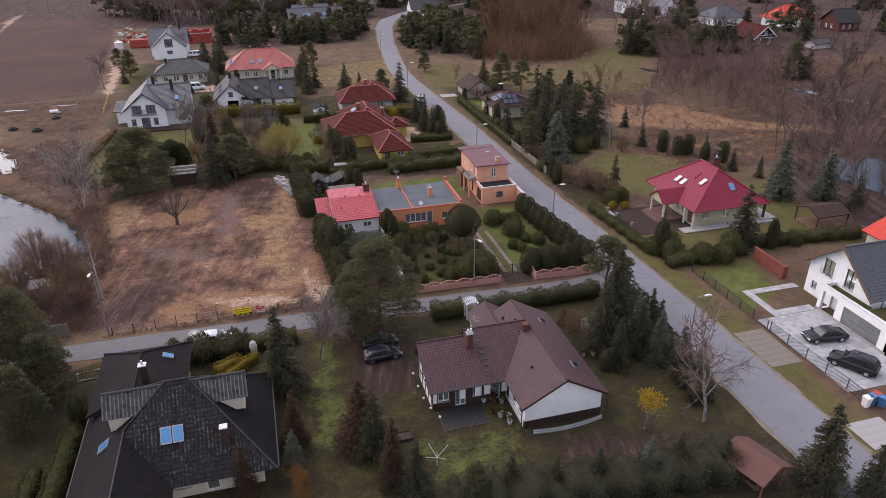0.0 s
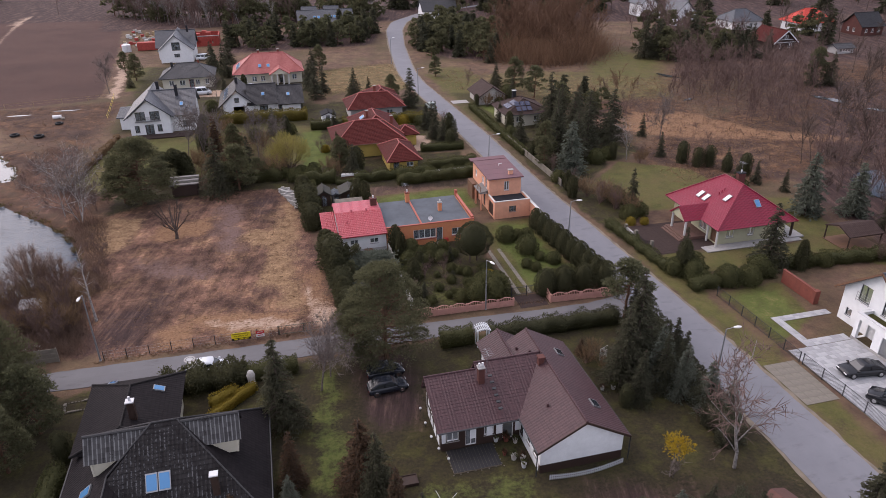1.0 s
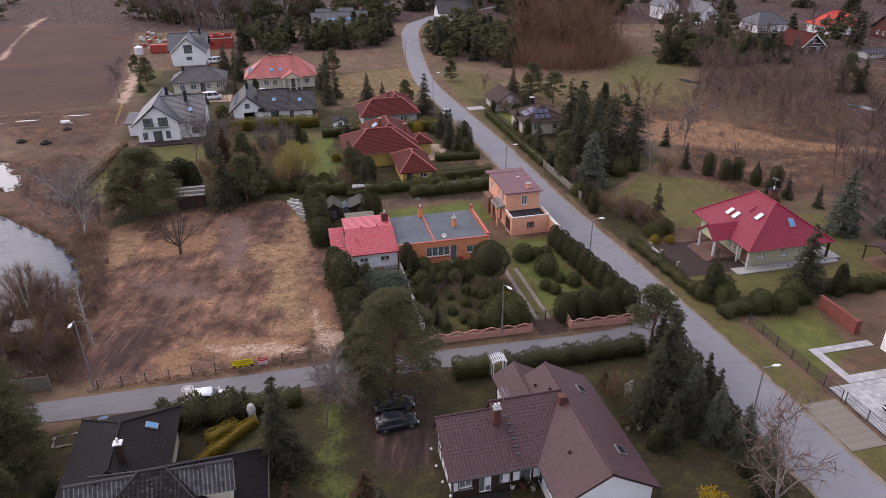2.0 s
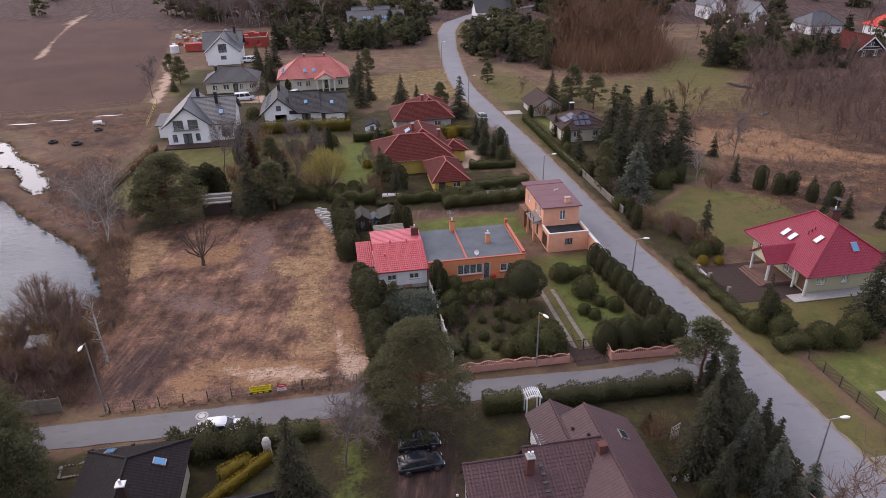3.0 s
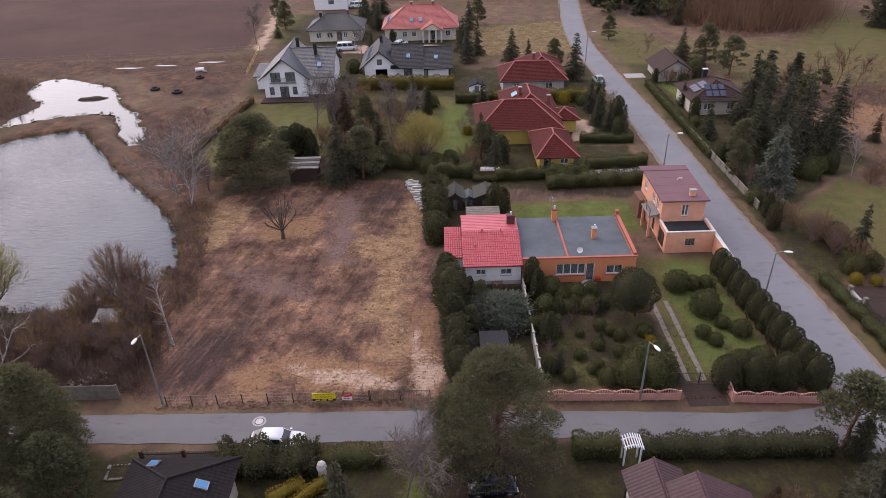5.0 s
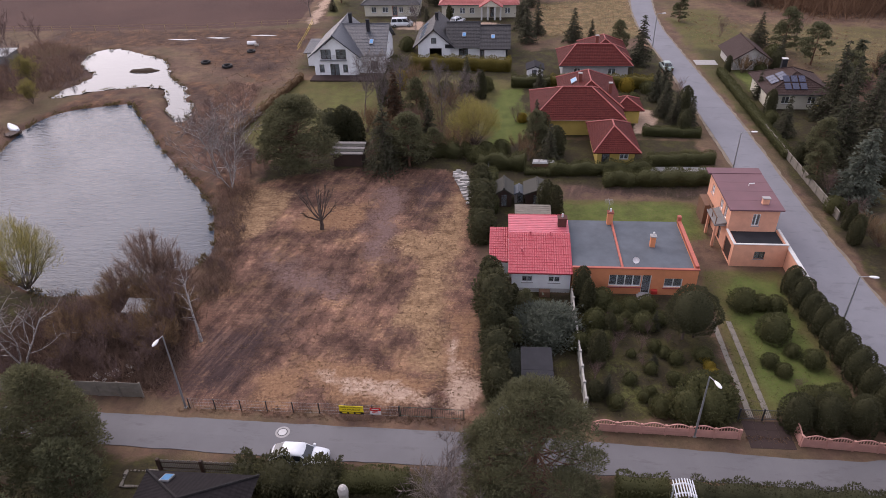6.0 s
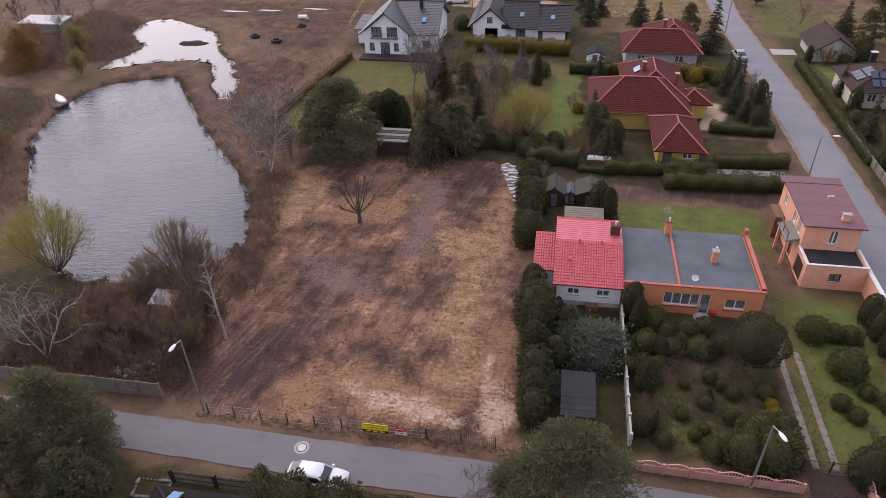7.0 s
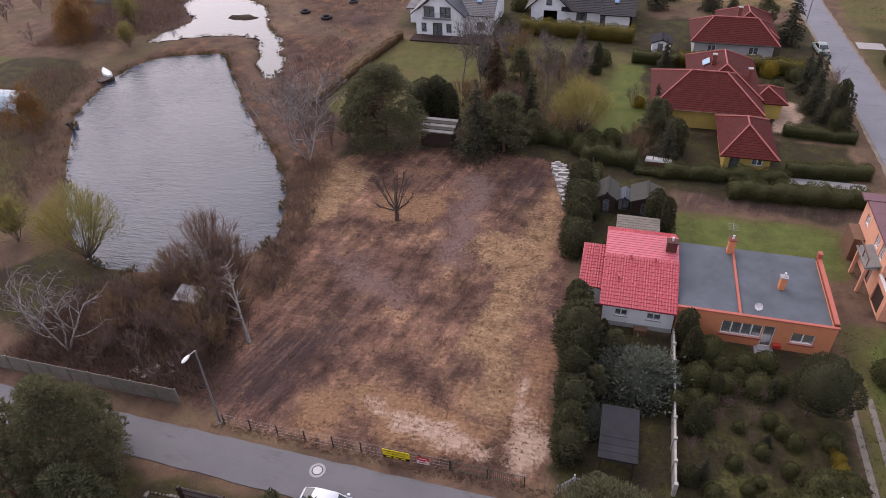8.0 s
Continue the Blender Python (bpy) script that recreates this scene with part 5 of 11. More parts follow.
def white_cottage():
    h = thing("cottage", "small white cottage with a bright pinkish-red metal tile roof", "house")
    block(h, 8.4, 14.35, 88.95, 99.5, 2.6, "render_white", south=[(1.0, 2.1, 1.2, 1.95, "window", 1), (3.7, 4.9, 1.2, 1.95, "window", 1)], west=[(2, 3, 1, 2)])
    roof_slope([(8.0, 88.4, 2.72), (14.46, 88.4, 2.72), (14.46, 93.7, 4.2), (8.0, 93.7, 4.2)], "tiles_pink", h, wave=0.035, wide=0.25)
    roof_slope([(14.46, 100.0, 2.75), (8.0, 100.0, 2.75), (8.0, 97.4, 4.05), (14.46, 97.4, 4.05)], "tiles_pink", h, wave=0.035, wide=0.25)
    roof_slope([(8.0, 93.7, 4.0), (14.46, 93.7, 4.0), (14.46, 97.6, 4.05), (8.0, 97.6, 4.05)], "red_metal", h, "flat_sheet_roof")
    g = Geo()
    for x in (8.42, 14.06):
        g.solid([(x, 89.2, 2.6), (x + 0.28, 89.2, 2.6), (x + 0.28, 99.4, 2.6), (x, 99.4, 2.6)], [(x, 93.7, 3.9), (x + 0.28, 93.7, 3.9), (x + 0.28, 97.4, 3.9), (x, 97.4, 3.9)])
    part("gable_wall", g, "render_white", h)
    # lean-to on the west side
    block(h, 6.4, 8.38, 91.4, 95.6, 2.2, "render_white", west=[(1.5, 2.4, 1, 1.8)])
    roof_slope([(6.0, 91.0, 2.3), (8.0, 91.0, 2.3), (8.0, 95.9, 3.5), (6.0, 95.9, 3.5)], "tiles_pink", h, "lean_to_roof", wave=0.035, wide=0.25)
    chimney(h, 13.75, 95.6, 3.4, 5.0, 0.9, 0.7, "brick_dark", "brick_dark", 1)
    for x, y, z in ((9.4, 91.2, 3.5), (10.3, 93.5, 4.15), (12.4, 93.5, 4.15)):
        g = Geo()
        g.tube([(x, y, z - 0.1), (x, y, z + 0.4)], [0.1, 0.1], 7)
        part("vent_pipe", g, "red_metal", h)
    g = Geo()
    g.box(11.2, 12.3, 88.0, 88.6, 0.0, 0.7, 0.04)
    part("bench", g, "timber_brown", h)
    g = Geo()
    g.box(8.44, 14.3, 88.92, 88.948, 0.05, 0.5)
    part("plinth", g, "render_grey", h)
    # green-felt store behind
    g = Geo()
    g.box(9.0, 12.8, 100.3, 102.4, 0.0, 2.2)
    part("store", g, "timber_grey", h)
    roof_slope([(8.8, 100.1, 2.25), (13.0, 100.1, 2.25), (13.0, 102.6, 2.6), (8.8, 102.6, 2.6)], "concrete_old", h, "store_roof")


orange_bungalow()
white_cottage()


# -- two-storey peach outbuilding with a garage --
def peach_outbuilding():
    h = thing("outbuilding", "two-storey peach rendered outbuilding with a flat-roofed garage", "house")
    # garage in front
    wall(h, (31.8, 94.5), (37.4, 94.5), 2.75, "render_peach", [(2.3, 3.4, 0.95, 1.9, "window", 1, "metal_dark")])
    wall(h, (31.8, 97.6), (31.8, 94.8), 2.75, "render_peach", [(0.2, 2.4, 0.05, 2.2, "panel", 0, "timber_dark")])
    wall(h, (37.4, 94.8), (37.4, 97.6), 2.75, "render_peach")
    g = Geo()
    g.box(32.0, 37.2, 94.8, 97.6, 2.35, 2.5)
    part("garage_roof", g, "felt_black", h, "black felt flat roof")
    for a in ((31.74, 32.0, 94.44, 97.6), (32.0, 37.2, 94.44, 94.7), (37.2, 37.46, 94.44, 97.6)):
        g = Geo()
        g.box(a[0], a[1], a[2], a[3], 2.752, 2.84, 0.015)
        part("coping", g, "concrete_white", h)
    # the two-storey part
    block(h, 31.9, 37.0, 97.6, 106.3, 5.3, "render_peach", south=[(2.4, 3.2, 3.2, 4.7, "window", 1)],
          west=[(1.0, 2.0, 3.4, 4.5), (4.6, 5.6, 3.4, 4.6), (6.3, 7.2, 3.2, 5.0, "door", 0), (2, 3, 1, 2.1), (5.6, 6.6, 0.1, 2.2, "door", 0, "timber_dark")], profs={"e": 5.3})
    roof_slope([(31.6, 97.2, 5.42), (37.3, 97.2, 5.42), (37.3, 105.4, 5.55), (31.6, 105.4, 5.55)], "felt_purple", h, "flat_roof", course=2.0, lift=0.01)
    roof_slope([(31.3, 105.4, 5.6), (37.3, 105.4, 5.6), (37.3, 106.8, 5.62), (31.3, 106.8, 5.62)], "felt_purple", h, "roof_edge", course=2.0, lift=0.01)
    chimney(h, 35.6, 98.6, 5.4, 6.1, 0.7, 0.4, "render_peach", "concrete")
    g = Geo()
    g.tube([(35.0, 102.6, 5.5), (35.0, 102.6, 5.75), (35.6, 102.6, 5.8)], 0.06, 6)
    part("roof_vent", g, "plastic_white", h)
    # balcony and porch on the west side
    g = Geo()
    g.box(30.7, 31.88, 98.2, 101.4, 2.75, 2.92)
    part("balcony_slab", g, "concrete", h)
    for y in (98.3, 99.8, 101.3):
        g = Geo()
        g.box(30.72, 30.8, y - 0.04, y + 0.04, 2.92, 3.8)
        part("balcony_post", g, "timber_brown", h)
    g = Geo()
    g.box(30.7, 30.82, 98.2, 101.4, 3.78, 3.86)
    part("balcony_rail", g, "timber_brown", h)
    for y in (98.4, 101.2):
        g = Geo()
        g.box(30.75, 31.0, y - 0.12, y + 0.12, 0.0, 2.75)
        part("porch_post", g, "render_peach", h)
    roof_slope([(30.6, 101.5, 2.95), (30.6, 98.1, 2.95), (31.9, 98.1, 3.3), (31.9, 101.5, 3.3)], "timber_grey", h, "porch_roof")
    g = Geo()
    g.box(30.9, 31.85, 103.2, 105.9, 0.0, 2.5)
    part("lean_to", g, "timber_brown", h)
    # wall to the road
    g = Geo()
    g.box(37.42, 37.72, 88.8, 94.5, 0, 2.3)
    part("boundary_wall", g, "render_peach", h)
    g = Geo()
    g.box(37.36, 37.78, 88.76, 97.6, 2.302, 2.42, 0.02)
    part("coping", g, "concrete_white", h)


peach_outbuilding()


# -- red-roofed yellow house with a garage --
def yellow_house():
    h = thing("yellow_house", "yellow rendered bungalow with a dark red hipped tile roof", "house")
    block(h, 12.2, 24.7, 128.4, 139.0, 2.75, "render_yellow", south=[(8.0, 9.6, 0.9, 2.2, "window", 1, "metal_dark")], west=[(3, 4.2, 1, 2.2)], east=[(3, 4.2, 1, 2.2)])
    hip_roof(h, 11.5, 25.4, 127.6, 139.8, 2.75, 5.6, (16.3, 133.7), (20.7, 133.7), "tiles_red", cap="tiles_salmon")
    block(h, 16.8, 24.9, 139.0, 145.0, 2.75, "render_yellow")
    hip_roof(h, 16.2, 25.6, 132.0, 146.0, 2.8, 5.6, (20.9, 136.5), (20.9, 141.6), "tiles_red", cap="tiles_salmon")
    skylight(h, (18.6, 140.0, 4.35), (0, 1, 0), (1, 0, 0.6), 0.9, 0.5)
    chimney(h, 19.4, 138.6, 4.4, 6.0, 0.5, 0.5, "brick_red", "concrete")
    chimney(h, 23.9, 136.2, 3.3, 5.3, 0.5, 0.5, "brick_red", "concrete")
    block(h, 25.2, 28.2, 133.0, 137.0, 2.2, "render_yellow")
    hip_roof(h, 24.2, 28.8, 132.4, 137.6, 2.3, 3.6, (26.3, 134.8), (26.5, 135.2), "tiles_red", cap="tiles_salmon")
    gutter(h, (11.45, 127.5, 2.7), (25.4, 127.5, 2.7), "timber_brown", False)
    h = thing("garage", "yellow detached garage under a red pyramid roof", "garage")
    block(h, 20.2, 25.2, 118.0, 126.6, 2.4, "render_yellow", south=[(0.6, 1.7, 0.05, 2.1, "door", 0, "timber_brown"), (3.0, 4.2, 1.1, 1.9)])
    hip_roof(h, 19.5, 25.9, 117.1, 127.4, 2.45, 4.6, (22.6, 121.3), (22.6, 123.4), "tiles_red", cap="tiles_salmon")


yellow_house()


def hipped_bungalow(name, label, x0, x1, y0, y1, eave, ridge, r0, r1, roof, walls, south=(), east=(), west=(), cap=None, over=0.7):
    h = thing(name, label, "house")
    block(h, x0 + over, x1 - over, y0 + over, y1 - over, eave, walls, south=south, east=east, west=west)
    hip_roof(h, x0, x1, y0, y1, eave, ridge, r0, r1, roof, cap=cap)
    gutter(h, (x0, y0 - 0.06, eave - 0.06), (x1, y0 - 0.06, eave - 0.06))
    return h


b6 = hipped_bungalow("grey_bungalow", "grey rendered bungalow with a red-brown hipped tile roof", 17.1, 30.0, 151.8, 161.5, 2.75, 5.2, (20.3, 156.6), (26.8, 156.6), "tiles_red", "render_grey", south=[(2, 3.2, 1, 2.1), (8, 9.4, 1, 2.1)], cap="tiles_salmon")
hip_roof(b6, 21.4, 30.2, 155.0, 166.5, 2.78, 5.3, (25.8, 159.3), (25.8, 162.3), "tiles_red", cap="tiles_salmon")
chimney(b6, 24.2, 158.6, 4.4, 6.1, 0.55, 0.5, "brick_red", "concrete")


# -- crimson-roofed house across the road --
def crimson_house():
    h = thing("crimson_house", "cream rendered house with a large crimson metal tile roof", "house")
    x0, x1, y0, y1 = 57.7, 70.4, 76.9, 90.3
    block(h, 58.8, 69.4, 78.0, 89.3, 2.8, "render_olive", south=[(1.2, 2.4, 0.9, 2.2), (4.6, 5.6, 0.9, 2.2), (8.4, 9.6, 0.1, 2.2, "door", 1)],
          west=[(0.8, 1.8, 0.9, 2.1), (3.4, 4.4, 0.1, 2.2, "door", 0, "timber_brown"), (6.4, 8.0, 0.8, 2.3, "window", 1), (9.2, 10.6, 0.1, 2.3, "panel", 0, "timber_brown")])
    hip_roof(h, x0, x1, y0, y1, 2.75, 7.05, (64.1, 81.6), (64.1, 85.8), "tiles_crimson")
    k = 4.3 / 6.4
    # west panes get a near-white colour in place of the sky they mirror
    for y, s in ((84.1, 2.6), (85.5, 2.6), (81.2, 3.9), ):
        skylight(h, (x0 + s, y, 2.75 + s * k + 0.08), (0, 1, 0), (1, 0, k), 0.38, 0.62, glass="lens_and_sky_pane")
    skylight(h, (65.1, 79.3, 2.75 + 2.4 * 0.91 + 0.08), (1, 0, 0), (0, 1, 0.91), 0.4, 0.6)
    chimney(h, 65.3, 84.0, 5.6, 7.8, 1.1, 0.7, "brick_dark", "felt_black", 1)
    aerial(h, 65.3, 84.0, 7.6, 1.9)
    for i in range(3):
        g = Geo()
        g.tube([(61.5 + i * 0.4, 83.0, 5.2 + i * 0.25), (61.5 + i * 0.4, 83.0, 5.75 + i * 0.25)], 0.08, 6)
        part("roof_vent", g, "tiles_crimson", h)
    # west porch with columns and steps
    roof_slope([(55.2, 84.9, 2.75), (58.9, 84.9, 2.75), (60.4, 82.9, 4.3), (55.2, 82.9, 4.3)], "tiles_crimson", h, "porch_roof")
    roof_slope([(58.9, 80.9, 2.75), (55.2, 80.9, 2.75), (55.2, 82.9, 4.3), (60.4, 82.9, 4.3)], "tiles_crimson", h, "porch_roof")
    g = Geo()
    g.solid([(55.4, 81.1, 2.7), (55.55, 81.1, 2.7), (55.55, 84.7, 2.7), (55.4, 84.7, 2.7)], [(55.4, 82.85, 4.1), (55.55, 82.85, 4.1), (55.55, 82.95, 4.1), (55.4, 82.95, 4.1)])
    part("porch_gable", g, "render_olive", h)
    for y in (81.2, 84.5):
        g = Geo()
        g.tube([(55.6, y, 0.4), (55.6, y, 2.75)], 0.17, 12)
        part("column", g, "concrete_white", h)
    for y in (77.4, 79.6):
        g = Geo()
        g.tube([(58.1, y, 0.1), (58.1, y, 2.75)], 0.15, 12)
        part("column", g, "concrete_white", h)
    for i in range(3):
        g = Geo()
        g.box(54.3 + i * 0.35, 58.8, 80.4 - 0.0, 85.2, i * 0.15, i * 0.15 + 0.15)
        part("step", g, "paving_red", h)
    g = Geo()
    g.box(56.2, 71.2, 76.2, 77.9, 0.02, 0.14, 0.02)
    part("terrace", g, "concrete", h)
    g = Geo()
    g.box(69.45, 72.0, 77.0, 82.0, 0.02, 0.3, 0.02)
    part("terrace", g, "concrete", h)
    for y in (77.4, 81.4):
        g = Geo()
        g.box(70.0, 70.25, y, y + 0.25, 0.3, 2.75)
        part("column", g, "timber_dark", h)


crimson_house()


# -- white modern house with a garage --
def modern_house():
    h = thing("modern_house", "white modern house with a slate-grey tile roof and attached garage", "house")
    wy0, wy1 = 49.4, 58.4
    x0 = 61.2
    gab = [(0, 4.2), (4.5, 7.9), (9.0, 4.2)]
    wall(h, (x0, wy1), (x0, wy0), gab, "render_white", [(0.9, 1.7, 0.9, 1.8, "window", 0, "metal_dark"), (2.0, 3.5, 3.4, 5.4, "window", 1, "metal_dark"), (5.2, 6.6, 3.3, 5.6, "window", 1, "metal_dark")], frame_mat="metal_dark")
    wall(h, (74, wy0), (74, wy1), gab, "render_white")
    wall(h, (x0 + 0.3, wy0), (73.7, wy0), 4.2, "render_white", [(3, 4.4, 0.9, 2.2)], frame_mat="metal_dark")
    wall(h, (73.7, wy1), (x0 + 0.3, wy1), 4.2, "render_white", [(3, 4.4, 0.9, 2.2)], frame_mat="metal_dark")
    gable_roof(h, 60.55, 74.4, 48.7, 59.1, 3.75, 8.0, "x", "tiles_slate", wave=0.02)
    for a, b in (((60.5, 48.65, 3.68), (60.5, 53.9, 7.98)), ((60.5, 59.15, 3.68), (60.5, 53.9, 7.98))):
        g = Geo()
        g.bar(a, b, 0.06, 0.24)
        part("bargeboard", g, "timber_brown", h, "orange-brown stained bargeboard")
    # railing in front of the upper window
    g = Geo()
    for z in (3.5, 3.8, 4.1, 4.4):
        g.bar((x0 - 0.25, 56.5, z), (x0 - 0.25, 54.8, z), 0.03, 0.03)
    for y in (56.5, 55.6, 54.8):
        g.bar((x0 - 0.25, y, 3.35), (x0 - 0.25, y, 4.45), 0.03, 0.03)
    part("balcony_railing", g, "metal_grey", h)
    # garage and canopy
    wall(h, (59.4, 54.4), (59.4, 44.6), 3.25, "render_white", [(0.5, 2.6, 0.05, 2.6, "gap"), (3.6, 8.6, 0.05, 2.35, "panel", 0, "metal_grey")])
    wall(h, (59.4, 44.6), (68, 44.6), 3.25, "render_white")
    wall(h, (61.2, 54.4), (59.7, 54.4), 3.25, "render_white", [(0.2, 1.2, 0.05, 2.6, "gap")])
    g = Geo()
    g.box(59.7, 61.15, 48.9, 54.1, 2.85, 2.95)
    g.box(59.7, 67.7, 44.9, 48.6, 2.85, 2.95)
    part("green_roof", g, "grass_blades", h, "dark green planted flat roof")
    for q in ((59.35, 59.75, 44.55, 54.45), (59.75, 68.05, 44.55, 44.95), (59.75, 61.2, 54.05, 54.45)):
        g = Geo()
        g.box(*q, 3.252, 3.33, 0.01)
        part("coping", g, "metal_white", h)
    g = Geo()
    g.box(59.32, 59.395, 44.6, 54.4, 0.0, 0.35)
    part("plinth", g, "concrete", h)
    g = Geo()
    g.tube([(62.5, 49.0, 0), (62.5, 49.0, 3.8)], 0.06, 6)
    part("downpipe", g, "metal_dark", h)


modern_house()


# -- white gabled houses in the north --
def white_gabled():
    h = thing("gabled_house", "white house with slate-grey gables and a balcony", "house")
    x0, x1, y0 = -27.6, -19.6, 154.2
    wall(h, (x0, y0), (x1, y0), [(0, 4.0), (4.0, 7.2), (8.0, 4.0)], "render_white",
         [(0.9, 1.8, 0.7, 2.2, "window", 0, "timber_dark"), (2.9, 4.6, 0.1, 2.3, "door", 1, "timber_dark"), (5.3, 6.2, 0.7, 2.2, "window", 0, "timber_dark"), (1.4, 3.3, 3.2, 5.0, "window", 1, "timber_dark"), (4.2, 6.1, 3.2, 5.0, "window", 1, "timber_dark")])
    wall(h, (x0, 168), (x0, y0 + 0.3), 4.0, "render_white", [(4, 5.2, 1, 2.2), (9, 10.2, 1, 2.2)])
    wall(h, (x1, y0 + 0.3), (x1, 156.0), 4.0, "render_white")
    wall(h, (-14.9, 168), (x0, 168), 4.0, "render_white", [(3, 4.2, 1, 2.2)])
    gable_roof(h, -28.5, -18.7, 153.5, 168.8, 3.7, 7.7, "y", "tiles_slate")
    wall(h, (x1, 156.0), (-14.9, 156.0), 3.7, "render_white", [(2.2, 3.6, 0.8, 2.2, "window", 1, "timber_dark")])
    wall(h, (-14.9, 156.3), (-14.9, 167.7), [(0, 3.6), (5.7, 7.2), (11.4, 3.6)], "render_white", [(2, 3.2, 1, 2.2), (5.2, 6.4, 3.8, 5)])
    gable_roof(h, -24.0, -14.3, 155.2, 168.7, 3.5, 7.5, "x", "tiles_slate")
    chimney(h, -22.4, 165.0, 6.5, 8.6, 0.6, 0.6, "felt_black", "felt_black")
    chimney(h, -18.2, 160.5, 6.2, 8.6, 0.6, 0.6, "felt_black", "felt_black")
    skylight(h, (-17.3, 158.0, 5.28), (1, 0, 0), (0, 1, 0.6), 0.35, 0.55)
    g = Geo()
    for x in [-26.3 + 0.16 * i for i in range(31)]:
        g.bar((x, 153.75, 3.1), (x, 153.75, 4.0), 0.02, 0.02)
    g.bar((-26.3, 153.75, 4.0), (-21.5, 153.75, 4.0), 0.04, 0.04)
    g.box(-26.4, -21.4, 153.7, 154.2, 2.98, 3.1)
    part("balcony", g, "metal_grey", h)
    g = Geo()
    g.box(-28.0, -15.5, 151.2, 154.1, 0.0, 0.25, 0.03)
    part("terrace", g, "paving_brown", h)
    # side wing to the west
    block(h, -30.4, -27.62, 160, 166, 2.6, "render_white")
    roof_slope([(-31.0, 159.6, 2.7), (-28.4, 159.6, 2.7), (-28.4, 166.4, 3.4), (-31.0, 166.4, 3.4)], "tiles_slate", h, "side_roof")


def black_roof_house():
    h = thing("black_roof_house", "white house with black tile gables behind a yellow hedge", "house")
    wall(h, (-9.3, 163.6), (-3.0, 163.6), [(0, 2.9), (3.15, 5.6), (6.3, 2.9)], "render_white", [(2.6, 3.6, 3.2, 4.3, "window", 0, "timber_dark"), (2.2, 4.6, 0.1, 2.3, "gap")])
    wall(h, (-9.3, 176), (-9.3, 163.9), 2.9, "render_white")
    gable_roof(h, -10.3, -2.0, 162.9, 176.4, 2.5, 6.1, "y", "tiles_black")
    wall(h, (-3.0, 164.0), (2.5, 164.0), 2.8, "render_white", [(1.6, 3.4, 0.7, 2.1, "window", 1, "timber_dark")])
    wall(h, (2.5, 163.4), (8.0, 163.4), 2.6, "render_white", [(0.2, 1.1, 0.1, 2.1, "door", 0, "brick_red")])
    wall(h, (8.0, 163.4), (8.0, 173.2), [(0, 2.6), (4.9, 5.2), (9.8, 2.6)], "render_white")
    wall(h, (8.0, 173.2), (-9.0, 173.2), 2.6, "render_white")
    gable_roof(h, -4.0, 2.7, 162.9, 174.0, 2.6, 6.0, "x", "tiles_black")
    gable_roof(h, 2.7, 8.6, 162.5, 174.0, 2.4, 5.4, "x", "tiles_black")
    for x in (-0.4,):
        skylight(h, (x, 165.6, 2.6 + 2.7 * 0.61 + 0.08), (1, 0, 0), (0, 1, 0.61), 0.35, 0.5)
    skylight(h, (5.2, 165.4, 2.4 + 2.9 * 0.52 + 0.08), (1, 0, 0), (0, 1, 0.52), 0.35, 0.5)
    for i in range(4):
        skylight(h, (-8.6, 165.5 + i * 2.6, 2.5 + 1.7 * 0.87 + 0.08), (0, 1, 0), (1, 0, 0.87), 0.3, 0.7)
    chimney(h, -6.1, 170.5, 5.4, 7.2, 0.6, 0.6, "felt_black", "felt_black")


white_gabled()
black_roof_house()
b11 = hipped_bungalow("salmon_roof_house", "cream house with a salmon-red hipped roof and columned porch", -7.8, 10.8, 193.6, 206.0, 3.0, 7.2, (-2.0, 199.8), (5.8, 199.8), "tiles_salmon", "render_cream",
                      south=[(1.5, 2.9, 0.9, 2.2), (4.2, 5.4, 0.9, 2.2), (6.4, 7.6, 0.9, 2.2), (11.2, 12.4, 0.1, 2.3, "door", 0, "timber_brown"), (14.6, 15.8, 0.9, 2.2)])
roof_slope([(1.6, 191.4, 3.0), (1.6, 197.5, 3.0), (4.3, 197.5, 4.6), (4.3, 191.4, 4.6)], "tiles_salmon", b11, "porch_roof")
roof_slope([(7.0, 197.5, 3.0), (7.0, 191.4, 3.0), (4.3, 191.4, 4.6), (4.3, 197.5, 4.6)], "tiles_salmon", b11, "porch_roof")
for cx in (2.2, 3.6, 5.2, 6.5):
    g = Geo()
    g.tube([(cx, 192.0, 0.0), (cx, 192.0, 3.0)], 0.2, 10)
    part("column", g, "concrete_white", b11)
g = Geo()
g.solid([(1.8, 191.6, 3.0), (6.8, 191.6, 3.0), (6.8, 191.8, 3.0), (1.8, 191.8, 3.0)], [(4.25, 191.6, 4.4), (4.35, 191.6, 4.4), (4.35, 191.8, 4.4), (4.25, 191.8, 4.4)])
part("porch_gable", g, "render_cream", b11)
for x in (-0.6, 1.6):
    skylight(b11, (x, 195.8, 3.0 + 2.2 * 0.68 + 0.08), (1, 0, 0), (0, 1, 0.68), 0.4, 0.55)
for i in range(4):
    skylight(b11, (-6.2, 196.4 + i * 1.6, 3.0 + 1.6 * 0.72 + 0.1), (0, 1, 0), (1, 0, 0.72), 0.7, 0.6)
chimney(b11, -0.6, 200.0, 6.2, 7.9, 0.5, 0.5, "brick_red", "concrete")
chimney(b11, 4.6, 200.0, 6.2, 7.9, 0.5, 0.5, "brick_red", "concrete")

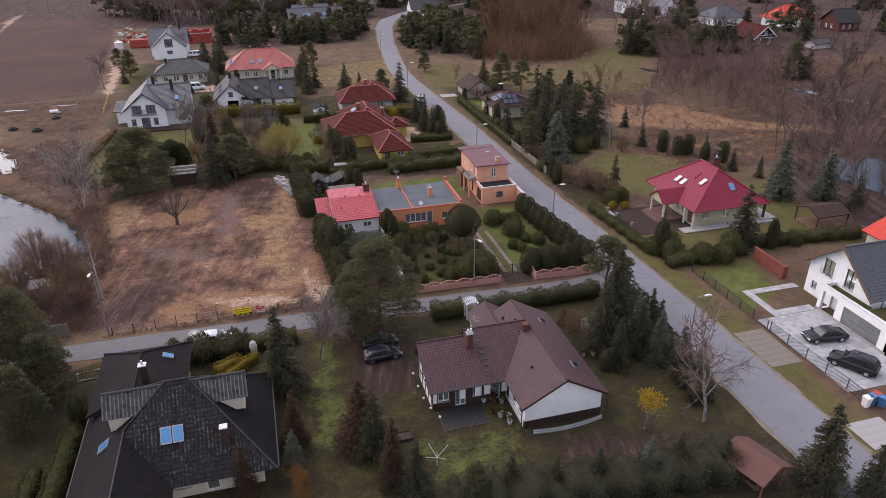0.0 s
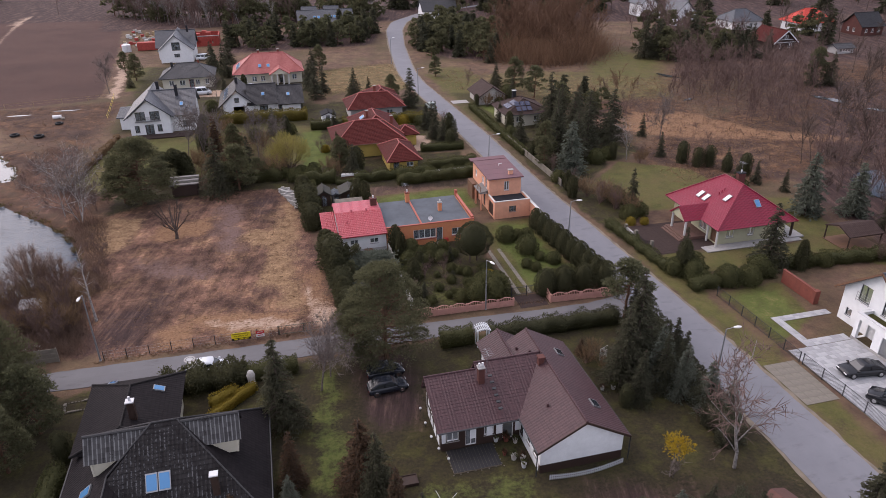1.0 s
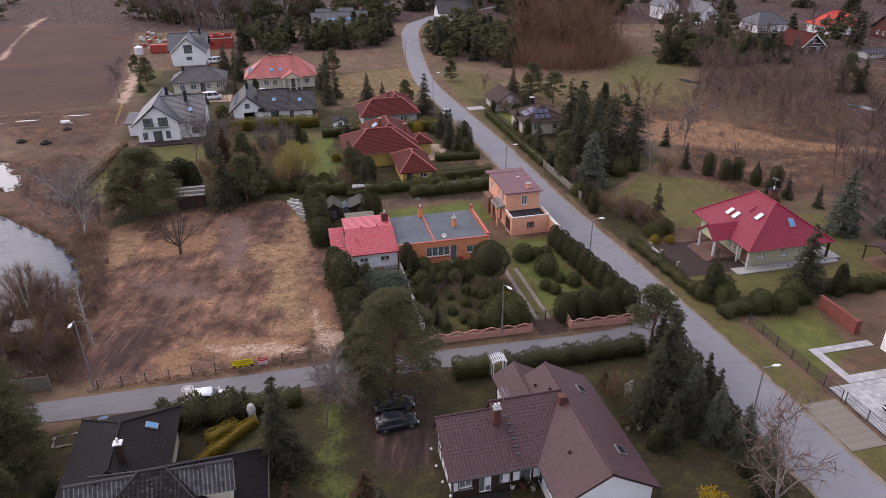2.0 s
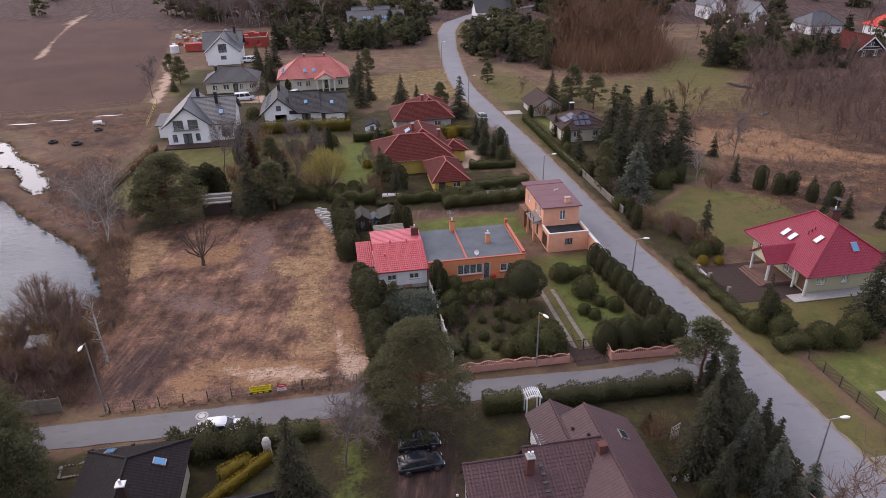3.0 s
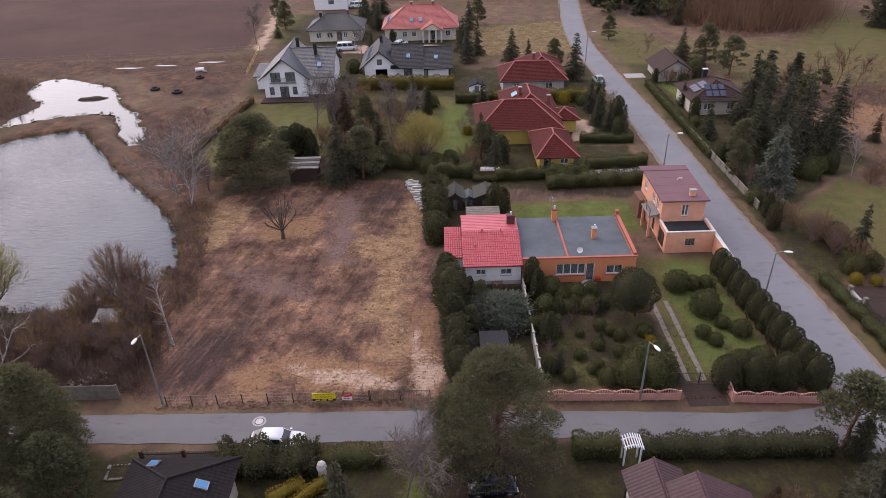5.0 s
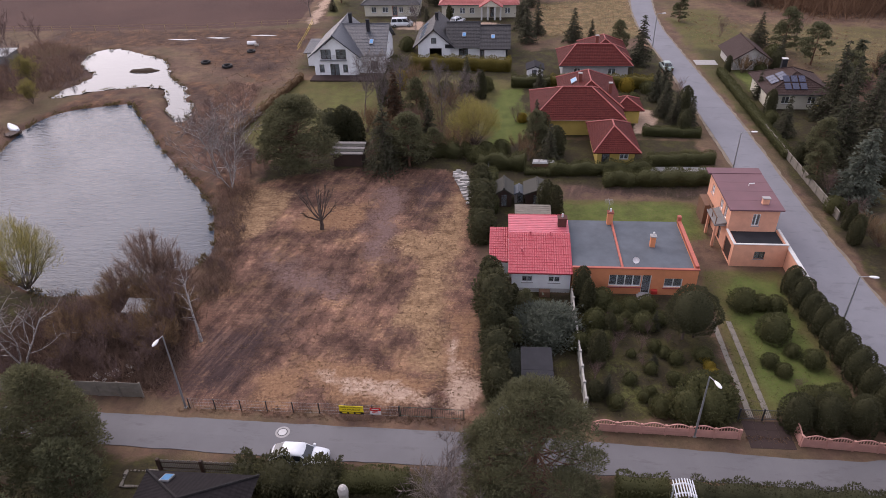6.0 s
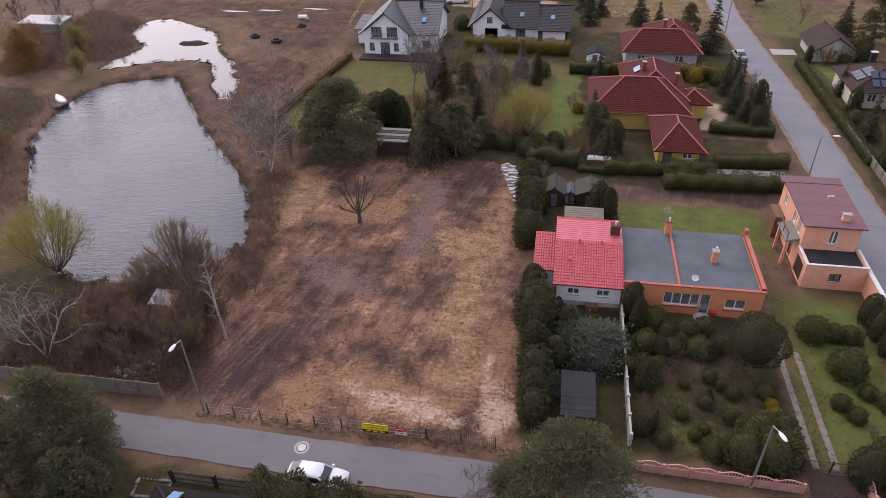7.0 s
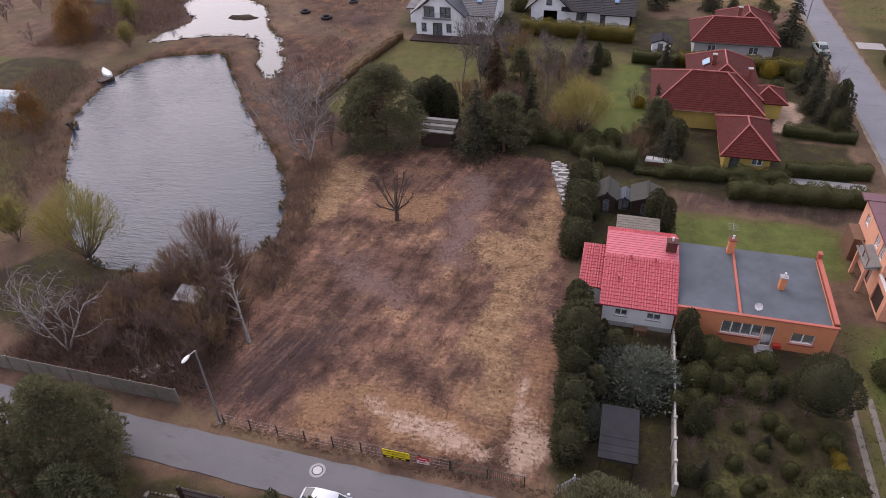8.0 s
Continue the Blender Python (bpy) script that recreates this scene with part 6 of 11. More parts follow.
b12 = hipped_bungalow("pale_bungalow", "pale bungalow with a dark grey hipped roof and red door", -26.2, -12.2, 195.0, 206.0, 2.8, 5.6, (-21.6, 200.5), (-16.8, 200.5), "tiles_grey", "render_cream",
                      south=[(1.6, 2.8, 0.8, 2.1), (4.2, 5.6, 0.8, 2.1), (6.6, 7.8, 0.1, 2.3, "door", 0, "red_trim"), (8.2, 9.2, 0.8, 2.1), (10.6, 11.6, 0.8, 2.1)])
chimney(b12, -23.0, 200.0, 4.2, 6.0, 0.6, 0.5, "felt_black", "concrete")
chimney(b12, -16.4, 201.0, 4.8, 6.2, 0.5, 0.5, "brick_red", "concrete")


def far_gabled(name, label, x0, x1, y0, y1, eave, ridge, roof, walls, axis="y", openings=(), side=()):
    """A plain gabled house with its front to the south."""
    h = thing(name, label, "house")
    w = x1 - x0
    d = y1 - y0
    if axis == "y":
        wall(h, (x0, y0), (x1, y0), peak(w, eave, ridge - 0.3), walls, openings)
        wall(h, (x1, y1), (x0, y1), peak(w, eave, ridge - 0.3), walls)
        wall(h, (x1, y0 + 0.3), (x1, y1 - 0.3), eave, walls)
        wall(h, (x0, y1 - 0.3), (x0, y0 + 0.3), eave, walls, side)
    else:
        wall(h, (x0, y0), (x1, y0), eave, walls, openings)
        wall(h, (x1, y1), (x0, y1), eave, walls)
        wall(h, (x1, y0 + 0.3), (x1, y1 - 0.3), peak(d - 0.6, eave, ridge - 0.3), walls)
        wall(h, (x0, y1 - 0.3), (x0, y0 + 0.3), peak(d - 0.6, eave, ridge - 0.3), walls, side)
    gable_roof(h, x0 - 0.6, x1 + 0.6, y0 - 0.6, y1 + 0.6, eave - 0.2, ridge, axis, roof)
    return h


b13 = far_gabled("gabled_house", "white house with a steep slate-blue roof near a building site", -29.6, -20.2, 231.2, 246, 3.8, 8.1, "tiles_slate", "render_white", "y", [(3.6, 6.0, 3.6, 6.0, "window", 1, "timber_dark"), (4.0, 5.6, 1.6, 2.6, "window", 1, "timber_dark")])
gable_roof(b13, -31.4, -19.4, 236.5, 247, 3.6, 8.0, "x", "tiles_slate")
block(b13, -30.8, -20.0, 237.4, 246, 3.7, "render_white")
chimney(b13, -21.6, 240.0, 7.5, 9.4, 0.6, 0.6, "felt_black", "felt_black")
b14 = far_gabled("long_house", "long grey house with a slate-grey roof among pines", 15.0, 35.0, 276.5, 287.5, 3.0, 7.0, "tiles_slate", "render_grey", "x", [(3, 4.2, 1, 2.2), (12, 15, 1, 2.2), (17, 18.2, 1, 2.2)])
for x in (20.8, 22.4, 27.0, 28.4):
    skylight(b14, (x, 278.6, 2.8 + 2.7 * 0.69 + 0.1), (1, 0, 0), (0, 1, 0.69), 0.5, 0.7)
gable_roof(b14, 16.5, 22.5, 283, 292, 4.4, 7.6, "x", "tiles_slate")
gable_roof(b14, 25, 31, 283, 292, 4.4, 7.6, "x", "tiles_slate")
far_gabled("white_villa", "white house with a grey roof half hidden by pines", 66, 80, 292, 302, 3.4, 7.4, "tiles_grey", "render_white", "x", [(2, 3.4, 1, 2.2), (8, 9.4, 1, 2.2)])

# -- small houses east of the road --
far_gabled("stone_cottage", "small stone-fronted cottage with a brown tile roof", 48.9, 55.2, 158.0, 166.0, 2.0, 4.2, "tiles_umber", "stone_pale", "y", [(2.2, 3.6, 0.8, 1.9)])
b16 = hipped_bungalow("solar_house", "cream bungalow with a brown roof carrying solar panels", 48.6, 59.2, 138.4, 148.6, 2.7, 5.0, (53.9, 142.4), (53.9, 144.6), "tiles_umber", "render_cream", south=[(2, 3.2, 0.9, 2.1), (6, 7.2, 0.9, 2.1)], west=[(3, 4.2, 0.9, 2.1)])
chimney(b16, 53.0, 145.8, 4.2, 6.0, 0.8, 0.6, "felt_black", "concrete_white")
for i in range(3):
    for j in range(2):
        for side in (0, 1):
            k = 2.3 / 5.3 if side == 0 else 2.3 / 4.0
            c = Vector((50.5 + j * 1.35, 141.6 + i * 1.05, 2.7 + (1.9 + j * 1.35) * k + 0.14)) if side == 0 else Vector((52.0 + i * 1.2, 139.7 + j * 1.3, 2.7 + (1.3 + j * 1.3) * k + 0.14))
            u, w = (Vector((0, 1, 0)), Vector((1, 0, k)).normalized()) if side == 0 else (Vector((1, 0, 0)), Vector((0, 1, k)).normalized())
            n = Vector((0, 0, 1)) * 0.05
            ring = [c + u * a * 0.49 + w * b * 0.62 for a, b in ((-1, -1), (1, -1), (1, 1), (-1, 1))]
            g = Geo()
            g.solid(ring, [p + n for p in ring])
            part("solar_panel", g, "solar_cell", b16)

# -- far houses in the east --
far_gabled("white_villa", "white two-storey house with a slate roof at the wood's edge", 153, 160, 271, 281, 5.0, 8.5, "tiles_slate", "render_white", "y", [(1, 2.2, 1, 2.2), (4.4, 5.6, 1, 2.2)], [(2, 3.2, 1, 2.2), (5, 6.2, 1, 2.2)])
far_gabled("white_villa", "white house with steep slate-blue gables", 154, 163, 247, 259, 4.0, 9.0, "tiles_slate", "render_white", "y", [(1.4, 2.8, 1, 2.3), (5.8, 7.2, 1, 2.3), (3.6, 5.2, 4.2, 5.8)], [(2, 3.2, 1, 2.2), (6, 7.2, 1, 2.2)])
hipped_bungalow("slate_bungalow", "white bungalow with a slate-blue hipped roof", 168, 181.5, 231, 243, 3.0, 6.6, (172.5, 237), (177, 237), "tiles_slate", "render_white", south=[(1.5, 2.8, 0.3, 2.2), (4, 5.3, 0.3, 2.2), (7, 8.3, 0.3, 2.2)], west=[(3, 4.4, 0.4, 2.2), (6, 7.4, 0.4, 2.2)])
b21 = hipped_bungalow("scarlet_roof_house", "white house with a vivid scarlet hipped roof", 188, 203, 220, 232, 3.0, 7.4, (193.5, 226), (197.5, 226), "tiles_scarlet", "render_white", south=[(2, 3.4, 0.5, 2.2), (6, 7.4, 0.5, 2.2), (11, 12.4, 0.5, 2.2)], west=[(2, 3.2, 0.5, 2.2), (7, 8.2, 0.5, 2.2)])
for x in (192.6, 195.5, 198.8):
    skylight(b21, (x, 222.4, 3.0 + 2.4 * 0.73 + 0.1), (1, 0, 0), (0, 1, 0.74), 0.5, 0.6)
chalet = far_gabled("chalet", "dark timber chalet with white bargeboards and a brown-red roof", 157, 165, 194, 206, 2.4, 6.0, "tiles_red", "timber_dark", "y", [(1.2, 2.6, 0.6, 2.2), (5.2, 6.6, 0.6, 2.2), (3.2, 4.8, 3.2, 4.6)])
for p in ((156.35, 193.35, 2.15), (165.65, 193.35, 2.15)):
    g = Geo()
    g.bar(p, (161.0, 193.35, 6.0), 0.08, 0.34)
    part("bargeboard", g, "paint_white", chalet)
for z0, w in ((2.5, 3.4), (3.3, 2.4)):
    g = Geo()
    g.box(161.0 - w, 161.0 + w, 193.5, 193.6, z0, z0 + 0.14)
    part("balcony_rail", g, "paint_white", chalet)
far_gabled("brick_house", "dark red brick house with a black roof and white trim", 203, 212, 208, 217, 3.2, 7.2, "tiles_black", "brick_dark", "x", [(1.4, 2.6, 1, 2.3), (4, 5.2, 1, 2.3), (6.6, 7.8, 1, 2.3)], [(2, 3.2, 1, 2.3), (4.6, 5.8, 1, 2.3)])
far_gabled("pavilion", "low pale pavilion behind the bare trees", 172, 178, 184, 188, 1.9, 2.7, "tiles_grey", "render_grey", "x", [(1, 5, 0.6, 1.7, "window", 3)])
far_gabled("orange_roof_house", "house with an orange-red tile roof behind the white house", 76.4, 88, 54.5, 65, 3.0, 5.6, "tiles_scarlet", "render_cream", "y")

# -- half-built brick house --
def building_site():
    h = thing("unfinished_house", "unfinished house of red hollow bricks without a roof", "building site")
    wall(h, (-22, 257), (-13.5, 257), 3.2, "block_red", [(1.2, 2.6, 0.9, 2.3, "gap"), (5, 6.6, 0.9, 2.3, "gap")])
    wall(h, (-13.5, 257.3), (-13.5, 268), 3.2, "block_red", [(3, 4.4, 0.9, 2.3, "gap")])
    wall(h, (-13.5, 268), (-22, 268), 3.2, "block_red", [(3, 4.4, 0.9, 2.3, "gap")])
    wall(h, (-22, 267.7), (-22, 257.3), 3.0, "block_red")
    for x, y in ((-17, 262), (-18.5, 265), (-20.4, 260)):
        g = Geo()
        g.box(x - 0.8, x + 0.8, y - 0.8, y + 0.8, 0, 3.9)
        part("brick_stack", g, "block_red", h)
    g = Geo()
    g.box(-22.05, -13.45, 256.95, 257.35, 3.2, 3.42)
    part("ring_beam", g, "concrete", h)


building_site()

# ---- plants ----
def sprays(c, n, size, rng, droop=0.0, slim=0.45):
    """Small pointed leaf sprays at the places c, each pointing along n: one triangle each."""
    m = len(c)
    n = n + rng.normal(0, 0.45, (m, 3))
    n[:, 2] -= droop
    n /= np.linalg.norm(n, axis=1, keepdims=True) + 1e-9
    s = np.cross(n, rng.normal(0, 1, (m, 3)))
    s /= np.linalg.norm(s, axis=1, keepdims=True) + 1e-9
    k = size * rng.uniform(0.6, 1.3, (m, 1))
    v = np.stack([c - s * k * slim, c + s * k * slim, c + n * k], 1).reshape(-1, 3)
    return v, np.arange(m * 3).reshape(-1, 3)


def tubes(a, b, ra, rb, sides):
    """Tapered bars from points a to points b."""
    m = len(a)
    d = b - a
    d /= np.linalg.norm(d, axis=1, keepdims=True) + 1e-9
    ref = np.where(np.abs(d[:, 2:3]) > 0.9, np.array([[1.0, 0, 0]]), np.array([[0, 0, 1.0]]))
    s = np.cross(d, ref)
    s /= np.linalg.norm(s, axis=1, keepdims=True) + 1e-9
    t = np.cross(d, s)
    q = 2 * math.pi * np.arange(sides) / sides
    ring = s[:, None] * np.cos(q)[None, :, None] + t[:, None] * np.sin(q)[None, :, None]
    v = np.concatenate([a[:, None] + ring * ra[:, None, None], b[:, None] + ring * rb[:, None, None]], 1)
    f = []
    for j in range(sides):
        k = (j + 1) % sides
        f += [(j, k, sides + k), (j, sides + k, sides + j)]
    f = np.array(f)
    return v.reshape(-1, 3), (f[None] + (np.arange(m) * 2 * sides)[:, None, None]).reshape(-1, 3)


def shoots(a, b, r, rng):
    """The finest twigs, tapering to a point."""
    m = len(a)
    s = np.cross(b - a, rng.normal(0, 1, (m, 3)))
    s *= (r * 2.0 / (np.linalg.norm(s, axis=1) + 1e-9))[:, None]
    v = np.stack([a - s, a + s, b], 1).reshape(-1, 3)
    return v, np.arange(m * 3).reshape(-1, 3)


def sphere_dirs(m, rng):
    d = rng.normal(0, 1, (m, 3))
    return d / np.linalg.norm(d, axis=1, keepdims=True)


def trunk_piece(h, r, rng, lean=0.03, sides=7, steps=6):
    p = [np.zeros(3)]
    for i in range(steps):
        p.append(p[-1] + np.array([rng.normal(0, lean), rng.normal(0, lean), 1.0]) * h / steps)
    p = np.array(p)
    rad = r * (1 - 0.85 * np.arange(steps + 1) / steps)
    rad[0] *= 1.25
    return p, tubes(p[:-1], p[1:], rad[:-1], rad[1:], sides)


def spruce_mesh(seed, h=10.0, spread=0.24, dense=1.0, size=0.36, fill=11, slim=0.3):
    """A spruce or fir: whorls of drooping boughs on a straight trunk."""
    rng = np.random.default_rng(seed)
    axis, trunk = trunk_piece(h * 0.97, 0.02 * h, rng, 0.008)
    cs, ns, stems = [], [], []
    levels = int(26 * dense)
    lop = rng.uniform(0.8, 1.15, 12)
    for i in range(levels):
        f = (i + rng.uniform(-0.3, 0.3)) / levels
        z = h * (0.06 + 0.92 * f)
        reach = h * spread * (1 - f) ** 0.85 * rng.uniform(0.8, 1.15) + 0.12
        for b in range(int(5 + 7 * (1 - f))):
            q = rng.uniform(0, 2 * math.pi)
            r = reach * rng.uniform(0.65, 1.15) * lop[int(q / 6.2832 * 12) % 12]
            d = np.array([math.cos(q), math.sin(q), 0])
            m = max(4, int(r * fill))
            t = (np.arange(m) + rng.uniform(0, 1, m)) / m
            p = d * (t * r)[:, None]
            p[:, 2] = z + r * (0.12 * t - 0.42 * t * t)
            side = np.cross(d, (0, 0, 1))
            p += side * (rng.normal(0, 0.16, m) * r * t)[:, None]
            cs.append(p)
            ns.append(np.repeat((d * 0.9 + np.array([0, 0, 0.05]))[None], m, 0) + side * rng.normal(0, 0.6, m)[:, None])
            stems.append(((0, 0, z), p[-1]))
    c, n = np.concatenate(cs), np.concatenate(ns)
    crown = sprays(c, n, size * h / 10, rng, 0.35, slim)
    a, b = np.array([s[0] for s in stems], float), np.array([s[1] for s in stems], float)
    limbs = shoots(a, b, np.full(len(a), 0.0035 * h), rng)
    return join([trunk, limbs]), crown


def pine_mesh(seed, h=11.0, spread=0.3, low=0.35, clumps=46, flat=0.7, size=0.36, tuft=115, slim=0.32, limbs=True):
    """A Scots or black pine: bent limbs that end in rounded tufts of needles."""
    rng = np.random.default_rng(seed)
    axis, trunk = trunk_piece(h * 0.9, 0.022 * h, rng, 0.04)
    woods, leaves = [trunk], []
    for i in range(clumps):
        f = rng.uniform(0, 1) ** 0.8
        z = h * (low + (0.97 - low) * f)
        wide = h * spread * math.sin(math.pi * (0.16 + 0.8 * f) ** 0.8) ** 0.8
        q, r = rng.uniform(0, 6.2832), wide * rng.uniform(0.35, 1.0) ** 0.6
        p = np.array([math.cos(q) * r, math.sin(q) * r, z + rng.normal(0, 0.02 * h)])
        k = min(f * 0.9 + low * 0.7, 0.95)
        s = np.array([np.interp(k, np.linspace(0, 1, len(axis)), axis[:, j]) for j in range(3)])
        s[2] = min(s[2], p[2] - 0.02 * h)
        mid = (s + p) / 2 + np.array([0, 0, -0.03 * h])
        if limbs:
            woods.append(tubes(np.array([s, mid]), np.array([mid, p]), np.array([0.006, 0.004]) * h, np.array([0.004, 0.002]) * h, 4))
        rad = h * rng.uniform(0.065, 0.11)
        m = tuft
        d = sphere_dirs(m, rng)
        d[:, 2] = np.abs(d[:, 2]) * 0.9 - 0.25
        c = p + d * (rad * rng.uniform(0.35, 1.0, (m, 1)) ** 0.5) * np.array([1.15, 1.15, flat])
        leaves.append(sprays(c, d + np.array([0, 0, 0.35]), size * h / 11, rng, 0, slim))
    return join(woods), join(leaves)


def column_mesh(seed, h=4.0, r=0.8, top=0.5, size=0.2, round_top=1.0, count=1500, ragged=0.12):
    """A thuja or clipped shrub: a closed body under a coat of short sprays."""
    rng = np.random.default_rng(seed)
    f = rng.uniform(0, 1, count)
    q = rng.uniform(0, 2 * math.pi, count)
    lump = 1 + 0.1 * np.sin(3 * q + seed) + 0.07 * np.sin(7 * q + 9 * f)
    shape = lambda t: np.where(t < 1 - top, 0.86 + 0.14 * np.minimum(1, t / 0.2), np.sqrt(np.clip(1 - ((t - 1 + top) / top) ** (2 / round_top), 0, 1)))
    lump = lump + ragged * np.sin(5 * q + 13 * f + seed) * np.sin(8 * f + 2 * q)
    rad = r * shape(f) * lump * rng.normal(1, ragged * 0.6, count)
    d = np.stack([np.cos(q), np.sin(q), np.where(f > 1 - top, (f - 1 + top) / top * 1.2, 0) + 0.25], 1)
    c = np.stack([np.cos(q) * rad, np.sin(q) * rad, f * h], 1)
    coat = sprays(c, d, size, rng, 0, 0.34)
    n, rows = 10, 7
    ts = np.linspace(0, 0.985, rows)
    qs = 2 * math.pi * np.arange(n) / n
    core = np.array([[math.cos(a) * r * float(shape(np.array(t))) * 0.8, math.sin(a) * r * float(shape(np.array(t))) * 0.8, t * h * 0.96] for t in ts for a in qs])
    tri = []
    for i in range(rows - 1):
        for j in range(n):
            a, b = i * n + j, i * n + (j + 1) % n
            tri += [(a, b, b + n), (a, b + n, a + n)]
    core = np.vstack([core, [[0, 0, h * 0.99]]])
    tri += [((rows - 1) * n + j, (rows - 1) * n + (j + 1) % n, len(core) - 1) for j in range(n)]
    return join([(core, np.array(tri)), coat])


def hedge_mesh(seed, length, wide, h, size=0.2, density=26, lumpy=0.12):
    """A clipped hedge along x: a closed body under a coat of sprays, uneven on top."""
    rng = np.random.default_rng(seed)
    area_top, area_side = length * wide, length * h
    m = int((area_top + 2 * area_side + 2 * wide * h) * density)
    u = rng.uniform(0, length, m)
    pick = rng.uniform(0, area_top + 2 * area_side + 2 * wide * h, m)
    hh = h * (1 + lumpy * (np.sin(u * 1.7 + seed) * 0.6 + np.sin(u * 4.1) * 0.4))
    ww = wide / 2 * (1 + lumpy * np.sin(u * 2.3 + 1.0))
    v = rng.uniform(-1, 1, m)
    w = rng.uniform(0, 1, m)
    on_top = pick < area_top
    end = pick > area_top + 2 * area_side
    sgn = np.where(rng.uniform(0, 1, m) < 0.5, -1.0, 1.0)
    u = np.where(end, np.where(sgn > 0, length, 0.0), u)
    c = np.stack([u, np.where(on_top | end, v * ww, sgn * ww), np.where(on_top, hh, w * hh)], 1)
    edge = np.clip((np.abs(c[:, 1]) / ww - 0.7) / 0.3, 0, 1) * np.clip((c[:, 2] / hh - 0.75) / 0.25, 0, 1)
    c[:, 2] -= edge * 0.18 * h
    d = np.stack([np.where(end, sgn, 0.0), np.where(on_top | end, v * 0.3, sgn), np.where(on_top, 1.0, 0.25)], 1)
    c += rng.normal(0, 0.05 + 0.25 * lumpy * wide, (m, 3)) * 0.5
    coat = sprays(c, d, size * 1.15, rng, 0, 0.34)
    k = max(2, int(length / 0.7))
    us = np.linspace(0.04, length - 0.04, k)
    prof = [(-0.92, 0.02), (-0.95, 0.7), (-0.7, 0.93), (0.7, 0.93), (0.95, 0.7), (0.92, 0.02)]
    body = np.array([[x, p * 0.84 * wide / 2 * (1 + lumpy * math.sin(x * 2.3 + 1.0)), z * 0.88 * h * (1 + lumpy * (math.sin(x * 1.7 + seed) * 0.6 + math.sin(x * 4.1) * 0.4))] for x in us for p, z in prof])
    tri = []
    for i in range(k - 1):
        for j in range(6):
            a, b = i * 6 + j, i * 6 + (j + 1) % 6
            tri += [(a, b + 6, b), (a, a + 6, b + 6)]
    for o in (0, (k - 1) * 6):
        tri += [(o, o + 1, o + 2), (o, o + 2, o + 3), (o, o + 3, o + 4), (o, o + 4, o + 5)]
    return join([(body, np.array(tri)), coat])


def bare_mesh(seed, h=10.0, spread=0.5, levels=4, first=0.3, kids=5, thick=0.016, droop=0.0, up=0.35, stems=1, twig=0.011, twigs=1.0, fine=None):
    """A leafless tree: forking limbs down to fine twigs."""
    rng = np.random.default_rng(seed)
    segs, ends = [], []

    def grow(p, d, length, r, level):
        steps = 1 if level == levels - 1 else (5, 3, 2)[min(level, 2)]
        pts = [p]
        for i in range(steps):
            d = d + rng.normal(0, 0.1 + 0.05 * level, 3) + np.array([0, 0, (up if level < 2 else up * 0.5 - droop) * 0.16])
            d /= np.linalg.norm(d)
            q = pts[-1] + d * length / steps
            segs.append((pts[-1], q, max(r * (1 - 0.7 * i / steps), twig), max(r * (1 - 0.7 * (i + 1) / steps), twig * 0.7), level))
            pts.append(q)
        ends.append(pts[-1])
        if level + 1 >= levels:
            return
        m = int(round((kids + (3 if level == 0 else 0)) * (twigs if level >= 1 else 1)))
        for j in range(m):
            t = first + (1 - first) * (j + rng.uniform(0, 1)) / m if level == 0 else rng.uniform(0.2, 1.0)
            i = min(int(t * steps), steps - 1)
            s = pts[i] + (pts[i + 1] - pts[i]) * (t * steps - i)
            q = rng.uniform(0, 6.2832)
            a = np.cross(d, np.array([math.cos(q), math.sin(q), 0.3]))
            a /= np.linalg.norm(a) + 1e-9
            way = d * rng.uniform(0.35, 0.8) + a * rng.uniform(0.6, 1.0) * (spread * 2) + np.array([0, 0, up * 0.5 - (droop if level >= 1 else 0)])
            way /= np.linalg.norm(way)
            grow(s, way, length * rng.uniform(0.38, 0.62) * (1.15 - 0.5 * t if level == 0 else 1), r * rng.uniform(0.35, 0.55), level + 1)

    for s in range(stems):
        lean = np.array([rng.normal(0, 0.35), rng.normal(0, 0.35), 1.0]) if stems > 1 else np.array([rng.normal(0, 0.06), rng.normal(0, 0.06), 1.0])
        grow(np.array([rng.normal(0, 0.12), rng.normal(0, 0.12), -0.1]) * (stems > 1), lean / np.linalg.norm(lean), h * (0.82 if stems == 1 else rng.uniform(0.6, 0.85)), thick * h * (1 if stems == 1 else 0.6), 0)
    pieces, small = [], []
    for lv in range(levels):
        g = [q for q in segs if q[4] == lv]
        if g:
            a, b, ra, rb = (np.array([q[i] for q in g]) for i in range(4))
            (pieces if fine is None or lv < fine else small).append(shoots(a, b, ra, rng) if lv == levels - 1 else tubes(a, b, ra, rb, (6 if stems == 1 else 4) if lv == 0 else 3))
    if fine is not None:
        return join(pieces), join(small)
    return join(pieces), np.array([q[0] + (q[1] - q[0]) * k for q in segs if q[4] >= levels - 2 for k in (0.5, 1.0)])


